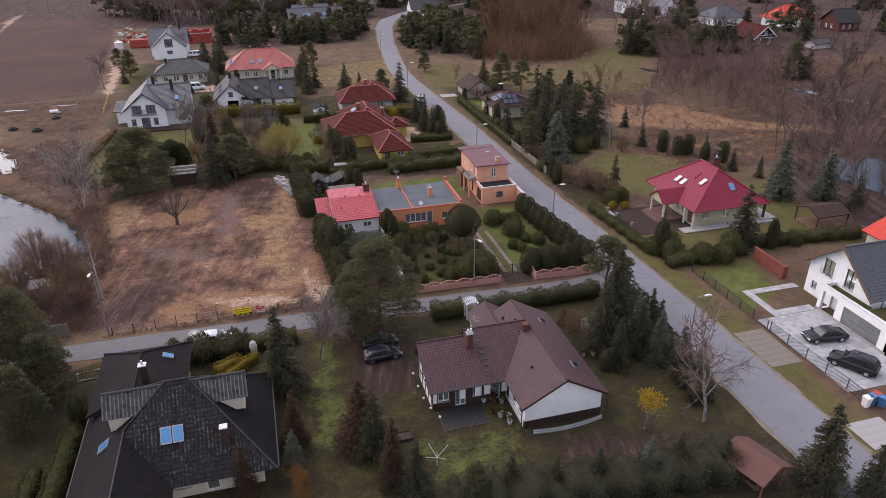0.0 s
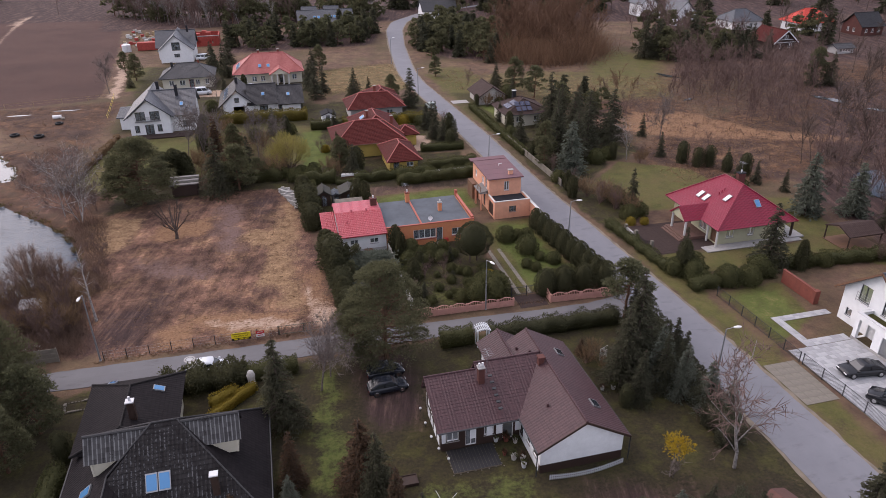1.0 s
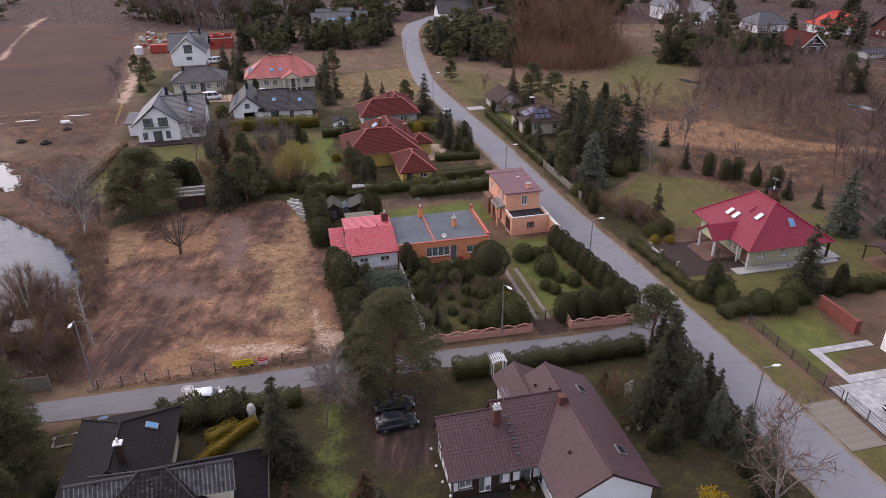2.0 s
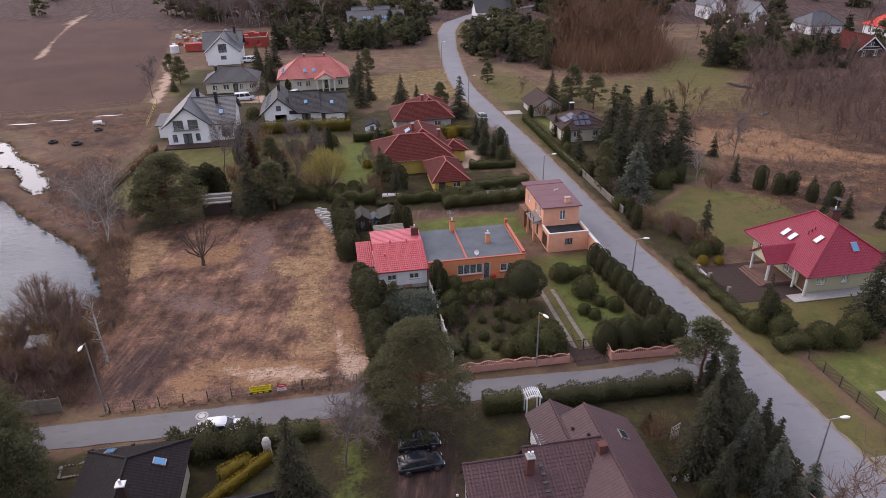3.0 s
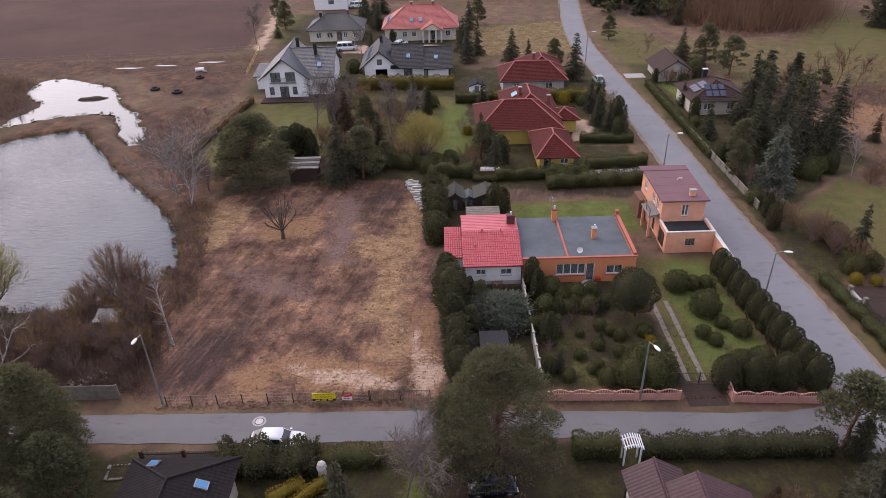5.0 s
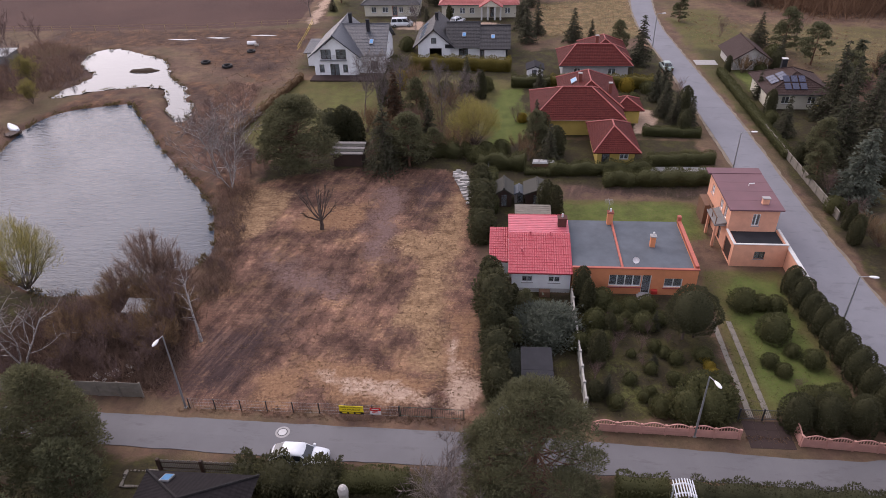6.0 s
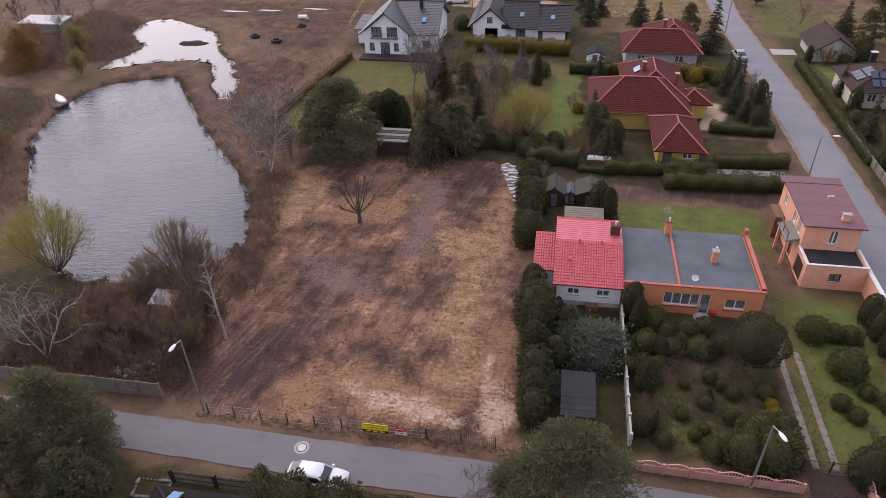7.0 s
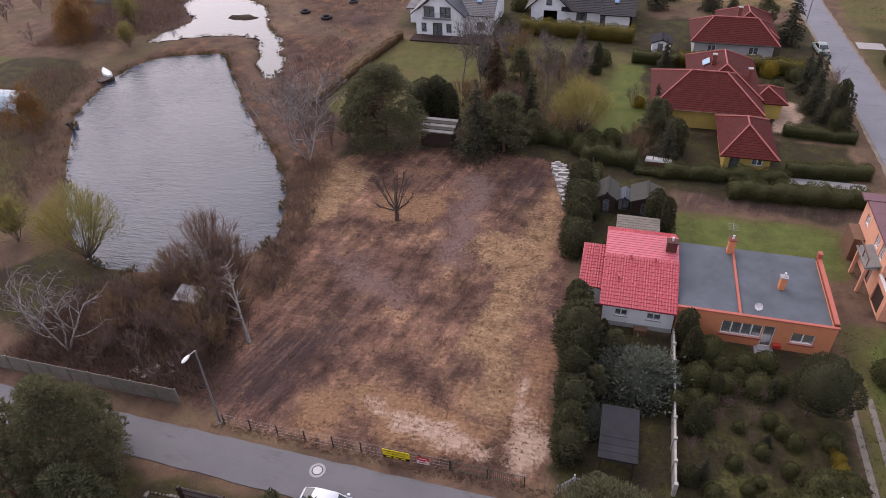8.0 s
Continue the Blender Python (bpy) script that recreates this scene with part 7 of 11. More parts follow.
def fan_mesh(seed, h, reach, stems, shoots_each, thick=0.05, twig=0.012, long=0.26, lean=0.35):
    """A willow or osier: bowed stems that fan out from one stool, set with fine rising shoots."""
    rng = np.random.default_rng(seed)
    a, b, ra, rb, ta, tb = [], [], [], [], [], []
    for i in range(stems):
        q = rng.uniform(0, 6.2832)
        out = reach * math.sqrt((i + 0.5) / stems) * rng.uniform(0.85, 1.08)
        top = h * (1 - 0.42 * (out / reach) ** 2) * rng.uniform(0.86, 1.03)
        d = np.array([math.cos(q), math.sin(q), 0])
        t = np.linspace(0, 1, 7)
        pts = d * (out * t ** 0.85)[:, None] + np.array([0, 0, 1]) * (top * t ** 1.15)[:, None]
        pts[1:] += rng.normal(0, 0.012 * h, (6, 3))
        pts[0] += rng.normal(0, 0.12, 3) * (1, 1, 0) - (0, 0, 0.1)
        r = thick * rng.uniform(0.6, 1.1) * (1 - 0.85 * t)
        a += list(pts[:-1]); b += list(pts[1:]); ra += list(r[:-1]); rb += list(r[1:])
        for _ in range(shoots_each):
            k = rng.uniform(0.3, 1.0) ** 0.8
            s = np.array([np.interp(k, t, pts[:, j]) for j in range(3)])
            way = d * lean * rng.uniform(0.2, 1.6) + rng.normal(0, 0.34, 3) + np.array([0, 0, 0.9])
            e = s + way / np.linalg.norm(way) * h * long * rng.uniform(0.4, 1.0)
            ta.append(s); tb.append(e)
            if rng.uniform() < 0.5:
                m = s + (e - s) * rng.uniform(0.2, 0.6)
                w2 = way + rng.normal(0, 0.5, 3)
                ta.append(m); tb.append(m + w2 / np.linalg.norm(w2) * h * long * 0.5)
    wood_part = tubes(np.array(a), np.array(b), np.array(ra), np.array(rb), 4)
    return wood_part, shoots(np.array(ta), np.array(tb), np.full(len(ta), twig), rng)


def pole_mesh(seed, h, limbs_n=26, reach=0.14, thick=0.016):
    """A slim birch: one straight white stem with short rising limbs, and twigs on them."""
    rng = np.random.default_rng(seed)
    axis, stem = trunk_piece(h, thick * h, rng, 0.03)
    a, b, ta, tb = [], [], [], []
    for i in range(limbs_n):
        k = rng.uniform(0.25, 0.98)
        s = np.array([np.interp(k, np.linspace(0, 1, len(axis)), axis[:, j]) for j in range(3)])
        q = rng.uniform(0, 6.2832)
        d = np.array([math.cos(q), math.sin(q), rng.uniform(0.35, 1.0)])
        e = s + d * h * reach * rng.uniform(0.5, 1.2) * (1.15 - 0.6 * k)
        a.append(s); b.append(e)
        for _ in range(7):
            m = s + (e - s) * rng.uniform(0.35, 1.0)
            ta.append(m); tb.append(m + (d * 0.5 + rng.normal(0, 0.6, 3)) * h * 0.055)
    n = len(a)
    limb = tubes(np.array(a), np.array(b), np.full(n, 0.0042 * h), np.full(n, 0.0016 * h), 3)
    return join([stem, limb]), shoots(np.array(ta), np.array(tb), np.full(len(ta), 0.011), rng)


TREES = {}


def species(key, name, label, category, wood, wood_mat, crown=None, crown_mat="", group=""):
    """Builds one plant with its parts, far below the ground's edge, to be copied."""
    ob = thing(name, label, category, group)
    if wood is not None:
        part("trunk", array_mesh("trunk", *wood, wood_mat), wood_mat, ob)
    if crown is not None:
        part("crown", array_mesh("crown", *crown, crown_mat), crown_mat, ob)
    TREES[key] = [ob, False]
    return ob


def put(key, x, y, size=1.0, turn=None, wide=1.0, label=""):
    """Stands a plant of that kind on the ground; the first use takes the plant itself."""
    entry = TREES[key]
    a = (x * 37.7 + y * 91.3) % 360 if turn is None else turn
    m = pose(x, y, 0, 0, 0, a) @ Matrix.Diagonal((size * wide, size * wide, size, 1))
    if entry[1]:
        ob = copy_thing(entry[0], m)
    else:
        ob = entry[0]
        ob.matrix_basis = m
        entry[1] = True
        entry[0] = ob
        # later copies must not take on this one's own size
        entry.append((size, wide))
    if len(entry) > 2 and ob is not entry[0]:
        ob.matrix_basis = m
    if label:
        ob["label"] = label
    return ob


for s in range(4):
    w, c = spruce_mesh(10 + s, spread=(0.24, 0.3, 0.2, 0.27)[s])
    species(f"spruce{s}", "spruce", "dark green spruce with drooping boughs", "spruce tree", w, "bark_brown", c, "needles_spruce")
for s in range(2):
    w, c = spruce_mesh(20 + s, spread=0.3, size=0.5)
    species(f"blue{s}", "blue_spruce", "blue-grey spruce with stiff boughs", "spruce tree", w, "bark_brown", c, "needles_blue")
w, c = spruce_mesh(30, spread=0.2, size=0.4)
species("larch", "young_conifer", "young conifer with rusty brown tips", "conifer", w, "bark_brown", c, "needles_brown")
for s in range(4):
    w, c = pine_mesh(40 + s, low=(0.3, 0.22, 0.35, 0.1)[s], clumps=(52, 60, 46, 68)[s], spread=(0.3, 0.34, 0.26, 0.3)[s])
    species(f"pine{s}", "pine", "dark green pine with rounded needle tufts", "pine tree", w, "bark_pine", c, "needles_pine")
w, c = pine_mesh(48, low=0.08, clumps=112, spread=0.3, size=0.235, tuft=235, slim=0.21)
species("pinebig", "pine", "large dark green pine with rounded needle tufts", "pine tree", w, "bark_pine", c, "needles_pine")
for s in range(3):
    w, c = spruce_mesh(34 + s, spread=(0.25, 0.3, 0.22)[s], dense=1.3, size=0.28, fill=22, slim=0.27)
    species(f"finespruce{s}", "spruce", "dark green spruce with drooping boughs", "spruce tree", w, "bark_brown", c, "needles_spruce")
w, c = spruce_mesh(38, spread=0.3, dense=1.2, size=0.28, fill=26, slim=0.26)
species("fineblue", "blue_spruce", "blue-grey spruce with stiff boughs", "spruce tree", w, "bark_brown", c, "needles_blue")
w, c = spruce_mesh(39, spread=0.2, dense=1.2, size=0.27, fill=24, slim=0.26)
species("finelarch", "young_conifer", "young conifer with rusty brown tips", "conifer", w, "bark_brown", c, "needles_brown")
for s in range(2):
    species(f"dome{s}", "thuja", "egg-shaped clipped dark green thuja", "thuja", None, "", column_mesh(66 + s, 3.3, 1.06, 0.6, 0.13, 1.0, 3400, 0.03), "needles_thuja")
for s in range(3):
    species(f"thuja{s}", "thuja", "dense dark green columnar thuja", "thuja", None, "", column_mesh(60 + s, 4.0, (0.8, 0.95, 0.7)[s], (0.5, 0.35, 0.8)[s], 0.18, 1.0, 2000), "needles_thuja")
for s in range(2):
    species(f"ball{s}", "clipped_shrub", "rounded dark green clipped shrub", "shrub", None, "", column_mesh(70 + s, 2.0, 1.15, 0.7, 0.15, 1.0, 1800), "hedge_green")
species("ballyellow", "golden_shrub", "rounded golden-yellow garden shrub", "shrub", None, "", column_mesh(75, 2.0, 1.1, 0.7, 0.14, 1.0, 2200), "hedge_yellow")
w, e = bare_mesh(78, 3.1, 0.5, 2, 0.1, 6, 0.014, stems=6, up=0.3)
species("bluebush", "spreading_juniper", "wide blue-green spreading conifer shrub", "shrub", w, "bark_grey", column_mesh(77, 2.6, 2.3, 0.9, 0.26, 0.9, 5200, 0.28), "needles_blue")
for s in range(3):
    w, e = bare_mesh(80 + s, 10, 0.42, 4, 0.25, 9, 0.013, twigs=1.1)
    species(f"bare{s}", "bare_tree", "leafless brown deciduous tree with fine twigs", "tree", w, "bark_grey")
for s in range(2):
    w, e = bare_mesh(90 + s, 11, 0.3, 4, 0.3, 7, 0.0115, droop=0.45, twigs=1.1, up=0.5, fine=3)
    species(f"birch{s}", "birch", "leafless birch with white bark", "birch tree", w, "bark_birch", e, "bark_grey")
w, e = bare_mesh(95, 10, 0.5, 4, 0.15, 7, 0.013, droop=0.15, up=0.45, stems=3, twigs=1.2, fine=3)
species("widebirch", "birch", "leafless birch with several white forking stems", "birch tree", w, "bark_birch", e, "bark_grey")
for s in range(2):
    w, e = bare_mesh(100 + s, 7, 0.32, 4, 0.1, 5, 0.012, stems=5, up=0.7, twigs=0.9)
    species(f"bush{s}", "bare_shrub", "many-stemmed leafless mauve-brown shrub", "shrub", w, "bark_mauve")
w, e = bare_mesh(110, 8, 0.36, 4, 0.1, 6, 0.014, stems=5, up=0.6)
rr = np.random.default_rng(3)
species("willow0", "willow", "multi-stemmed willow in pale yellow-green bud", "willow tree", w, "bark_brown", sprays(np.repeat(e, 2, 0) + rr.normal(0, 0.16, (len(e) * 2, 3)), rr.normal(0, 1, (len(e) * 2, 3)) + np.array([0, 0, 1.2]), 0.34, rr, 0, 0.09), "leaves_willow")
w, e = bare_mesh(111, 8, 0.4, 4, 0.15, 6, 0.018, up=0.2, droop=0.3, stems=3)
species("willow1", "willow", "amber-twigged willow beside the pond", "willow tree", w, "bark_rust", sprays(np.repeat(e, 3, 0) + rr.normal(0, 0.25, (len(e) * 3, 3)), rr.normal(0, 1, (len(e) * 3, 3)), 0.32, rr, 0.6, 0.1), "leaves_amber")
w, c = fan_mesh(114, 8.2, 4.2, 34, 40, 0.065, 0.012, 0.17, 1.0)
rr = np.random.default_rng(114)
d = sphere_dirs(6500, rr)
d[:, 2] = np.abs(d[:, 2]) * 1.1 - 0.12
p = np.array([0, 0, 3.0]) + d * (rr.uniform(0.2, 1.0, (6500, 1)) ** 0.45 * (1 + 0.12 * np.sin(5 * d[:, :1] + 4 * d[:, 1:2] + 3 * d[:, 2:]))) * np.array([4.1, 4.1, 5.2])
c = join([c, sprays(p, d * 0.8 + np.array([0, 0, 0.9]), 0.75, rr, 0, 0.018)])
species("domewillow", "willow", "rounded many-stemmed willow with olive twigs in bud", "willow tree", w, "bark_brown", c, "leaves_willow")
w, c = fan_mesh(115, 6.2, 3.4, 60, 60, 0.026, 0.0075, 0.24, 0.5)
species("osier", "osier", "dense fan of fine leafless mauve twigs", "shrub", w, "bark_mauve", c, "twig_haze")
for s in range(2):
    w, c = fan_mesh(116 + s, 3.4, 2.1, 26, 34, 0.025, 0.0085, 0.34, 0.4)
    species(f"lowbrush{s}", "bare_shrub", "low rounded leafless shrub with fine olive-brown twigs", "shrub", w, "bark_mauve", c, "brush")
w, c = pole_mesh(118, 9.2)
species("polebirch", "birch", "slim straight leafless birch with short branches", "birch tree", w, "bark_birch", c, "bark_mauve")
w, e = bare_mesh(96, 9.0, 0.42, 4, 0.25, 4, 0.022, stems=3, up=0.3, twig=0.016, fine=3)
species("forkbirch", "birch", "leafless birch with strong forked white limbs", "birch tree", w, "bark_birch", e, "bark_mauve")
w, c = fan_mesh(119, 3.9, 3.1, 11, 30, 0.1, 0.013, 0.24, 1.0)
bole = tubes(np.array([[0, 0, -0.1], [0.08, 0, 0.7]]), np.array([[0.08, 0, 0.7], [0, 0, 1.5]]), np.array([0.24, 0.19]), np.array([0.19, 0.17]), 7)
w = join([bole, (w[0] + np.array([0, 0, 1.3]), w[1]), (c[0] + np.array([0, 0, 1.3]), c[1])])
species("apple", "apple_tree", "old leafless apple tree with a crooked crown", "apple tree", w, "bark_brown")
for s in range(2):
    w, e = bare_mesh(120 + s, 14, 0.2, 3, 0.4, 9, 0.008, up=0.4)
    species(f"alder{s}", "alder", "slender leafless alder tree", "alder tree", w, "bark_mauve")

# -- close-in trees round the near gardens --
NEAR = [("finespruce0", -1.2, 55.6, 1.02), ("fineblue", -1.0, 45.6, 0.40), ("finelarch", -0.6, 47.6, 0.66), ("finespruce1", 5.8, 44.8, 0.74), ("finelarch", -5.0, 43.2, 0.56), ("finelarch", 6.7, 41.2, 0.72), ("finespruce1", 8.2, 39.4, 0.6), ("willow1", -0.4, 41.9, 0.34), ("finespruce0", 31.9, 50.6, 0.62),
        ("pinebig", 6.6, 64.6, 0.66), ("finespruce2", 33.6, 55.0, 1.2), ("finespruce1", 36.2, 58.0, 0.85), ("finespruce1", 31.6, 53.6, 0.9), ("fineblue", 35.0, 52.6, 0.72), ("fineblue", 36.3, 50.4, 0.62), ("fineblue", 37.4, 48.0, 0.58), ("fineblue", 38.2, 46.0, 0.5), ("finespruce0", 37.4, 52.4, 0.62), ("finespruce2", 38.0, 55.0, 0.6),
        ("finespruce2", 34.8, 51.6, 0.66), ("finespruce1", 39.6, 31.6, 0.88), ("finespruce2", 42.4, 29.2, 0.7), ("fineblue", 26.6, 35.6, 0.52), ("finespruce1", 22.4, 36.2, 0.46), ("finespruce2", 18.8, 36.4, 0.44)]
for key, x, y, s in NEAR:
    put(key, x, y, s)
w, c = pine_mesh(52, low=0.08, clumps=130, spread=0.4, flat=0.62, size=0.24, tuft=270, slim=0.18)
species("broadpine", "pine", "broad dark green pine with layered needle tufts", "pine tree", w, "bark_pine", c, "needles_pine")
put("broadpine", 9.8, 63.6, 1.02)
put("finelarch", 4.8, 46.6, 0.74, wide=1.6)
put("finelarch", 29.9, 59.4, 0.2, wide=1.8)
for x, y, k in ((29.6, 57.6, 0.5), (30.8, 58.6, 0.55), (31.0, 56.2, 0.42)):
    put("lowbrush0", x, y, k, wide=1.2)
NEAR_SHRUBS = [("finespruce1", 15.4, 37.4, 0.45), ("finespruce2", 29.6, 36.0, 0.46), ("pine3", 12.2, 36.6, 0.42), ("finespruce1", 33.0, 34.8, 0.42), ("pinebig", -25.6, 63.8, 0.98), ("pine1", -29.4, 61.4, 0.9), ("pine3", -22.6, 60.6, 0.66), ("pine3", -24.0, 56.0, 0.62),
               ("thuja1", -19.6, 56.2, 0.8), ("pine3", -27.0, 67.0, 0.6), ("bare0", 2.7, 60.2, 0.78), ("bare1", 3.8, 62.2, 0.62), ("bush1", 3.2, 63.2, 0.6), ("finespruce0", 38.3, 63.6, 0.5), ("thuja1", 30.4, 50.4, 0.6)]
for key, x, y, s in NEAR_SHRUBS:
    put(key, x, y, s)
w, e = bare_mesh(97, 11.5, 0.4, 4, 0.15, 7, 0.0145, droop=0.35, twigs=1.2, twig=0.008, up=0.55, fine=2)
species("bigbirch", "birch", "tall leafless weeping birch with white bark", "birch tree", w, "bark_birch", e, "bark_mauve")
put("bigbirch", 35.4, 40.8, 1.04, label="tall leafless weeping birch with white bark")
put("pine2", 37.6, 64.4, 0.66, wide=1.3)

# -- orange bungalow's garden --
for i in range(10):
    put(f"dome{i % 2}", 36.7 + 0.21 * i, 90.0 - i * 2.05, 0.94 + 0.012 * i + 0.04 * math.sin(i * 2.3), wide=1.04, label="egg-shaped clipped thuja in a row along the road")
for x, y, k in ((30.9, 71.9, 1.02), (33.2, 71.8, 1.06), (35.8, 71.8, 1.04)):
    put("dome0", x, y, k, wide=1.12, label="egg-shaped clipped thuja behind the scalloped fence")


def globe_tree(x, y, h, r, label):
    """A clipped globe crown on a pair of bare stems."""
    o = thing("globe_tree", label, "tree", at=pose(x, y, 0))
    for dx, dy in ((-0.5, 0.0), (0.6, 0.3)):
        part("stem", array_mesh("stem", *tubes(np.array([[dx, dy, -0.05], [dx * 0.9, dy, h * 0.3]]), np.array([[dx * 0.9, dy, h * 0.3], [dx * 0.6, dy, h * 0.55]]), np.array([0.13, 0.11]), np.array([0.11, 0.09]), 7), "bark_brown"), "bark_brown", o)
    v, f = column_mesh(79, h * 0.78, r, 0.5, 0.15, 1.0, 8000, 0.05)
    z = v[:, 2] / (h * 0.78)
    pinch = np.where(z < 0.5, np.sqrt(np.clip(1 - ((0.5 - z) / 0.55) ** 2, 0.02, 1)), 1.0)
    v = v * np.column_stack([pinch, pinch, np.ones(len(v))]) + np.array([0, 0, h * 0.22])
    part("crown", array_mesh("crown", v, f, "needles_thuja"), "needles_thuja", o)
    return o


globe_tree(24.8, 82.2, 5.6, 2.25, "large clipped globe-shaped evergreen on two bare stems")
GARDEN = [("ball0", 31.1, 87.2, 1.1), ("ball1", 32.7, 82.9, 1.25), ("ball0", 32.9, 87.2, 0.75), ("ball1", 34.2, 87.0, 0.8), ("ball0", 31.2, 79.0, 0.62), ("ball1", 32.0, 77.8, 0.6), ("ball0", 33.6, 80.4, 0.6), ("ball1", 35.0, 79.2, 0.8),
          ("ball1", 22.6, 72.6, 1.35), ("ball0", 24.4, 72.6, 1.5), ("ball1", 20.6, 72.8, 0.8), ("thuja0", 16.0, 78.6, 0.9), ("thuja2", 15.8, 86.0, 0.95), ("thuja0", 15.4, 87.8, 1.0), ("ball0", 18.2, 85.4, 0.8), ("ball1", 20.0, 85.8, 0.9), ("ball0", 21.4, 80.6, 0.55), ("ball1", 18.6, 76.2, 0.5),
          ("ball0", 20.6, 77.6, 0.5), ("ball1", 22.4, 76.4, 0.55)]
for key, x, y, s in GARDEN:
    put(key, x, y, s)
GARDEN_SMALL = [("ball0", 19.4, 74.2, 0.42), ("ball1", 23.0, 79.0, 0.6), ("ball0", 17.2, 81.4, 0.6), ("ball1", 19.2, 79.6, 0.38), ("bush0", 21.2, 82.6, 0.22), ("bush1", 19.2, 83.0, 0.2), ("bush0", 17.6, 83.8, 0.22), ("ballyellow", 5.9, 83.0, 0.35)]
for key, x, y, s in GARDEN_SMALL:
    put(key, x, y, s)
GARDEN_DARK = [("ball0", 16.2, 84.2, 0.95), ("ball1", 18.4, 83.6, 1.0), ("ball0", 20.9, 83.9, 1.05), ("ball1", 19.5, 84.9, 0.9), ("ball0", 22.6, 84.6, 0.8), ("thuja0", 15.4, 74.2, 0.7), ("ball1", 17.0, 73.4, 0.8), ("ball0", 16.6, 79.8, 0.8), ("finespruce1", 21.0, 78.6, 0.2), ("ball1", 22.2, 79.8, 0.7), ("ball0", 20.2, 75.0, 0.5), ("bush1", 18.4, 81.6, 0.28), ("bush0", 22.8, 81.4, 0.26), ("bush1", 20.0, 78.4, 0.24), ("ball1", 25.6, 79.6, 0.75), ("ball0", 16.0, 81.6, 0.9)]
for i, (key, x, y, s) in enumerate(GARDEN_DARK):
    put(key, x, y, s * 0.66, wide=1.1 + 0.2 * (i % 3))
for i in range(6):
    put("ballyellow", 25.6 + 0.12 * i + 0.1 * (i % 2), 79.2 - 0.95 * i, 0.34 + 0.04 * (i % 3), wide=1.15, label="pale green and yellow shrub edging the drive")
GARDEN_BEDS = [("bush0", 17.6, 79.6, 0.26), ("bush1", 20.2, 80.4, 0.3), ("ball1", 16.4, 83.6, 1.0), ("ball0", 17.2, 86.6, 1.1), ("ball1", 21.6, 86.4, 0.85), ("spruce1", 22.0, 83.6, 0.22), ("ball0", 24.0, 74.6, 1.3), ("ball1", 25.4, 73.6, 1.2), ("ball0", 26.0, 75.6, 0.9), ("bush0", 15.6, 76.4, 0.26),
               ("spruce3", 16.4, 74.6, 0.26), ("ball0", 33.2, 74.4, 0.9), ("ball1", 34.8, 74.2, 1.1), ("bush1", 32.6, 76.0, 0.22), ("thuja0", 17.6, 82.6, 0.6), ("ball1", 14.6, 80.6, 0.8), ("pine3", 8.4, 80.4, 0.3), ("pine3", 9.6, 84.6, 0.3), ("thuja2", 8.6, 86.4, 0.7), ("bush1", 11.8, 82.4, 0.36)]
for key, x, y, s in GARDEN_BEDS:
    put(key, x, y, s)
WEST_ROW = [(6.9, 76.0, 0.9), (7.0, 78.5, 0.9), (6.7, 80.8, 1.1), (6.8, 83.2, 1.15), (6.6, 85.4, 1.2), (6.4, 87.6, 1.1), (6.2, 89.8, 0.9), (5.0, 98.6, 1.0), (5.2, 101.0, 1.05), (5.0, 103.2, 1.0), (4.9, 105.4, 1.05), (4.7, 107.6, 1.0), (4.6, 109.8, 1.05), (7.0, 74.2, 0.8)]
for i, (x, y, s) in enumerate(WEST_ROW):
    put(f"thuja{i % 3}", x, y, s, wide=1.45)
put("bluebush", 11.6, 82.2, 1.15)
put("bluebush", 7.9, 77.4, 0.62)
put("pine3", 9.2, 70.8, 0.3)
put("thuja0", 12.6, 104.8, 1.15)
put("thuja2", 13.6, 103.2, 1.2)

# -- north of the building plot --
PLOT = [("pinebig", -20.4, 115.2, 1.0, 1.4), ("pine3", -23.4, 116.6, 0.7, 1.3), ("spruce1", -8.7, 116.0, 1.02, 1.05), ("pine3", -5.6, 117.4, 0.7, 1.2), ("thuja1", -18.0, 124.8, 1.3, 1.5), ("thuja0", -16.2, 125.2, 1.4, 1.4), ("thuja2", -14.5, 124.6, 1.25, 1.5), ("domewillow", 3.2, 124.6, 0.86, 1.12),
        ("bare0", -15.0, 134.8, 1.0, 0.8), ("bare1", -11.6, 132.8, 1.05, 0.7), ("larch", -9.4, 131.2, 0.95, 1.0), ("bare2", -2.2, 131.8, 0.95, 0.8), ("spruce2", -4.0, 128.6, 0.62, 1.0), ("osier", -6.4, 128.4, 0.7, 1.0), ("lowbrush0", 0.6, 121.6, 1.2, 1.0), ("ball1", 7.2, 122.0, 1.0, 1.0), ("ball0", 5.0, 121.2, 1.0, 1.0),
        ("lowbrush1", 11.0, 119.4, 0.8, 1.0), ("spruce0", 13.8, 119.2, 0.6, 1.2), ("thuja0", 14.8, 121.4, 1.1, 1.3), ("ballyellow", 10.3, 133.4, 0.7, 1.0)]
for key, x, y, s, wide in PLOT:
    put(key, x, y, s, wide=wide)
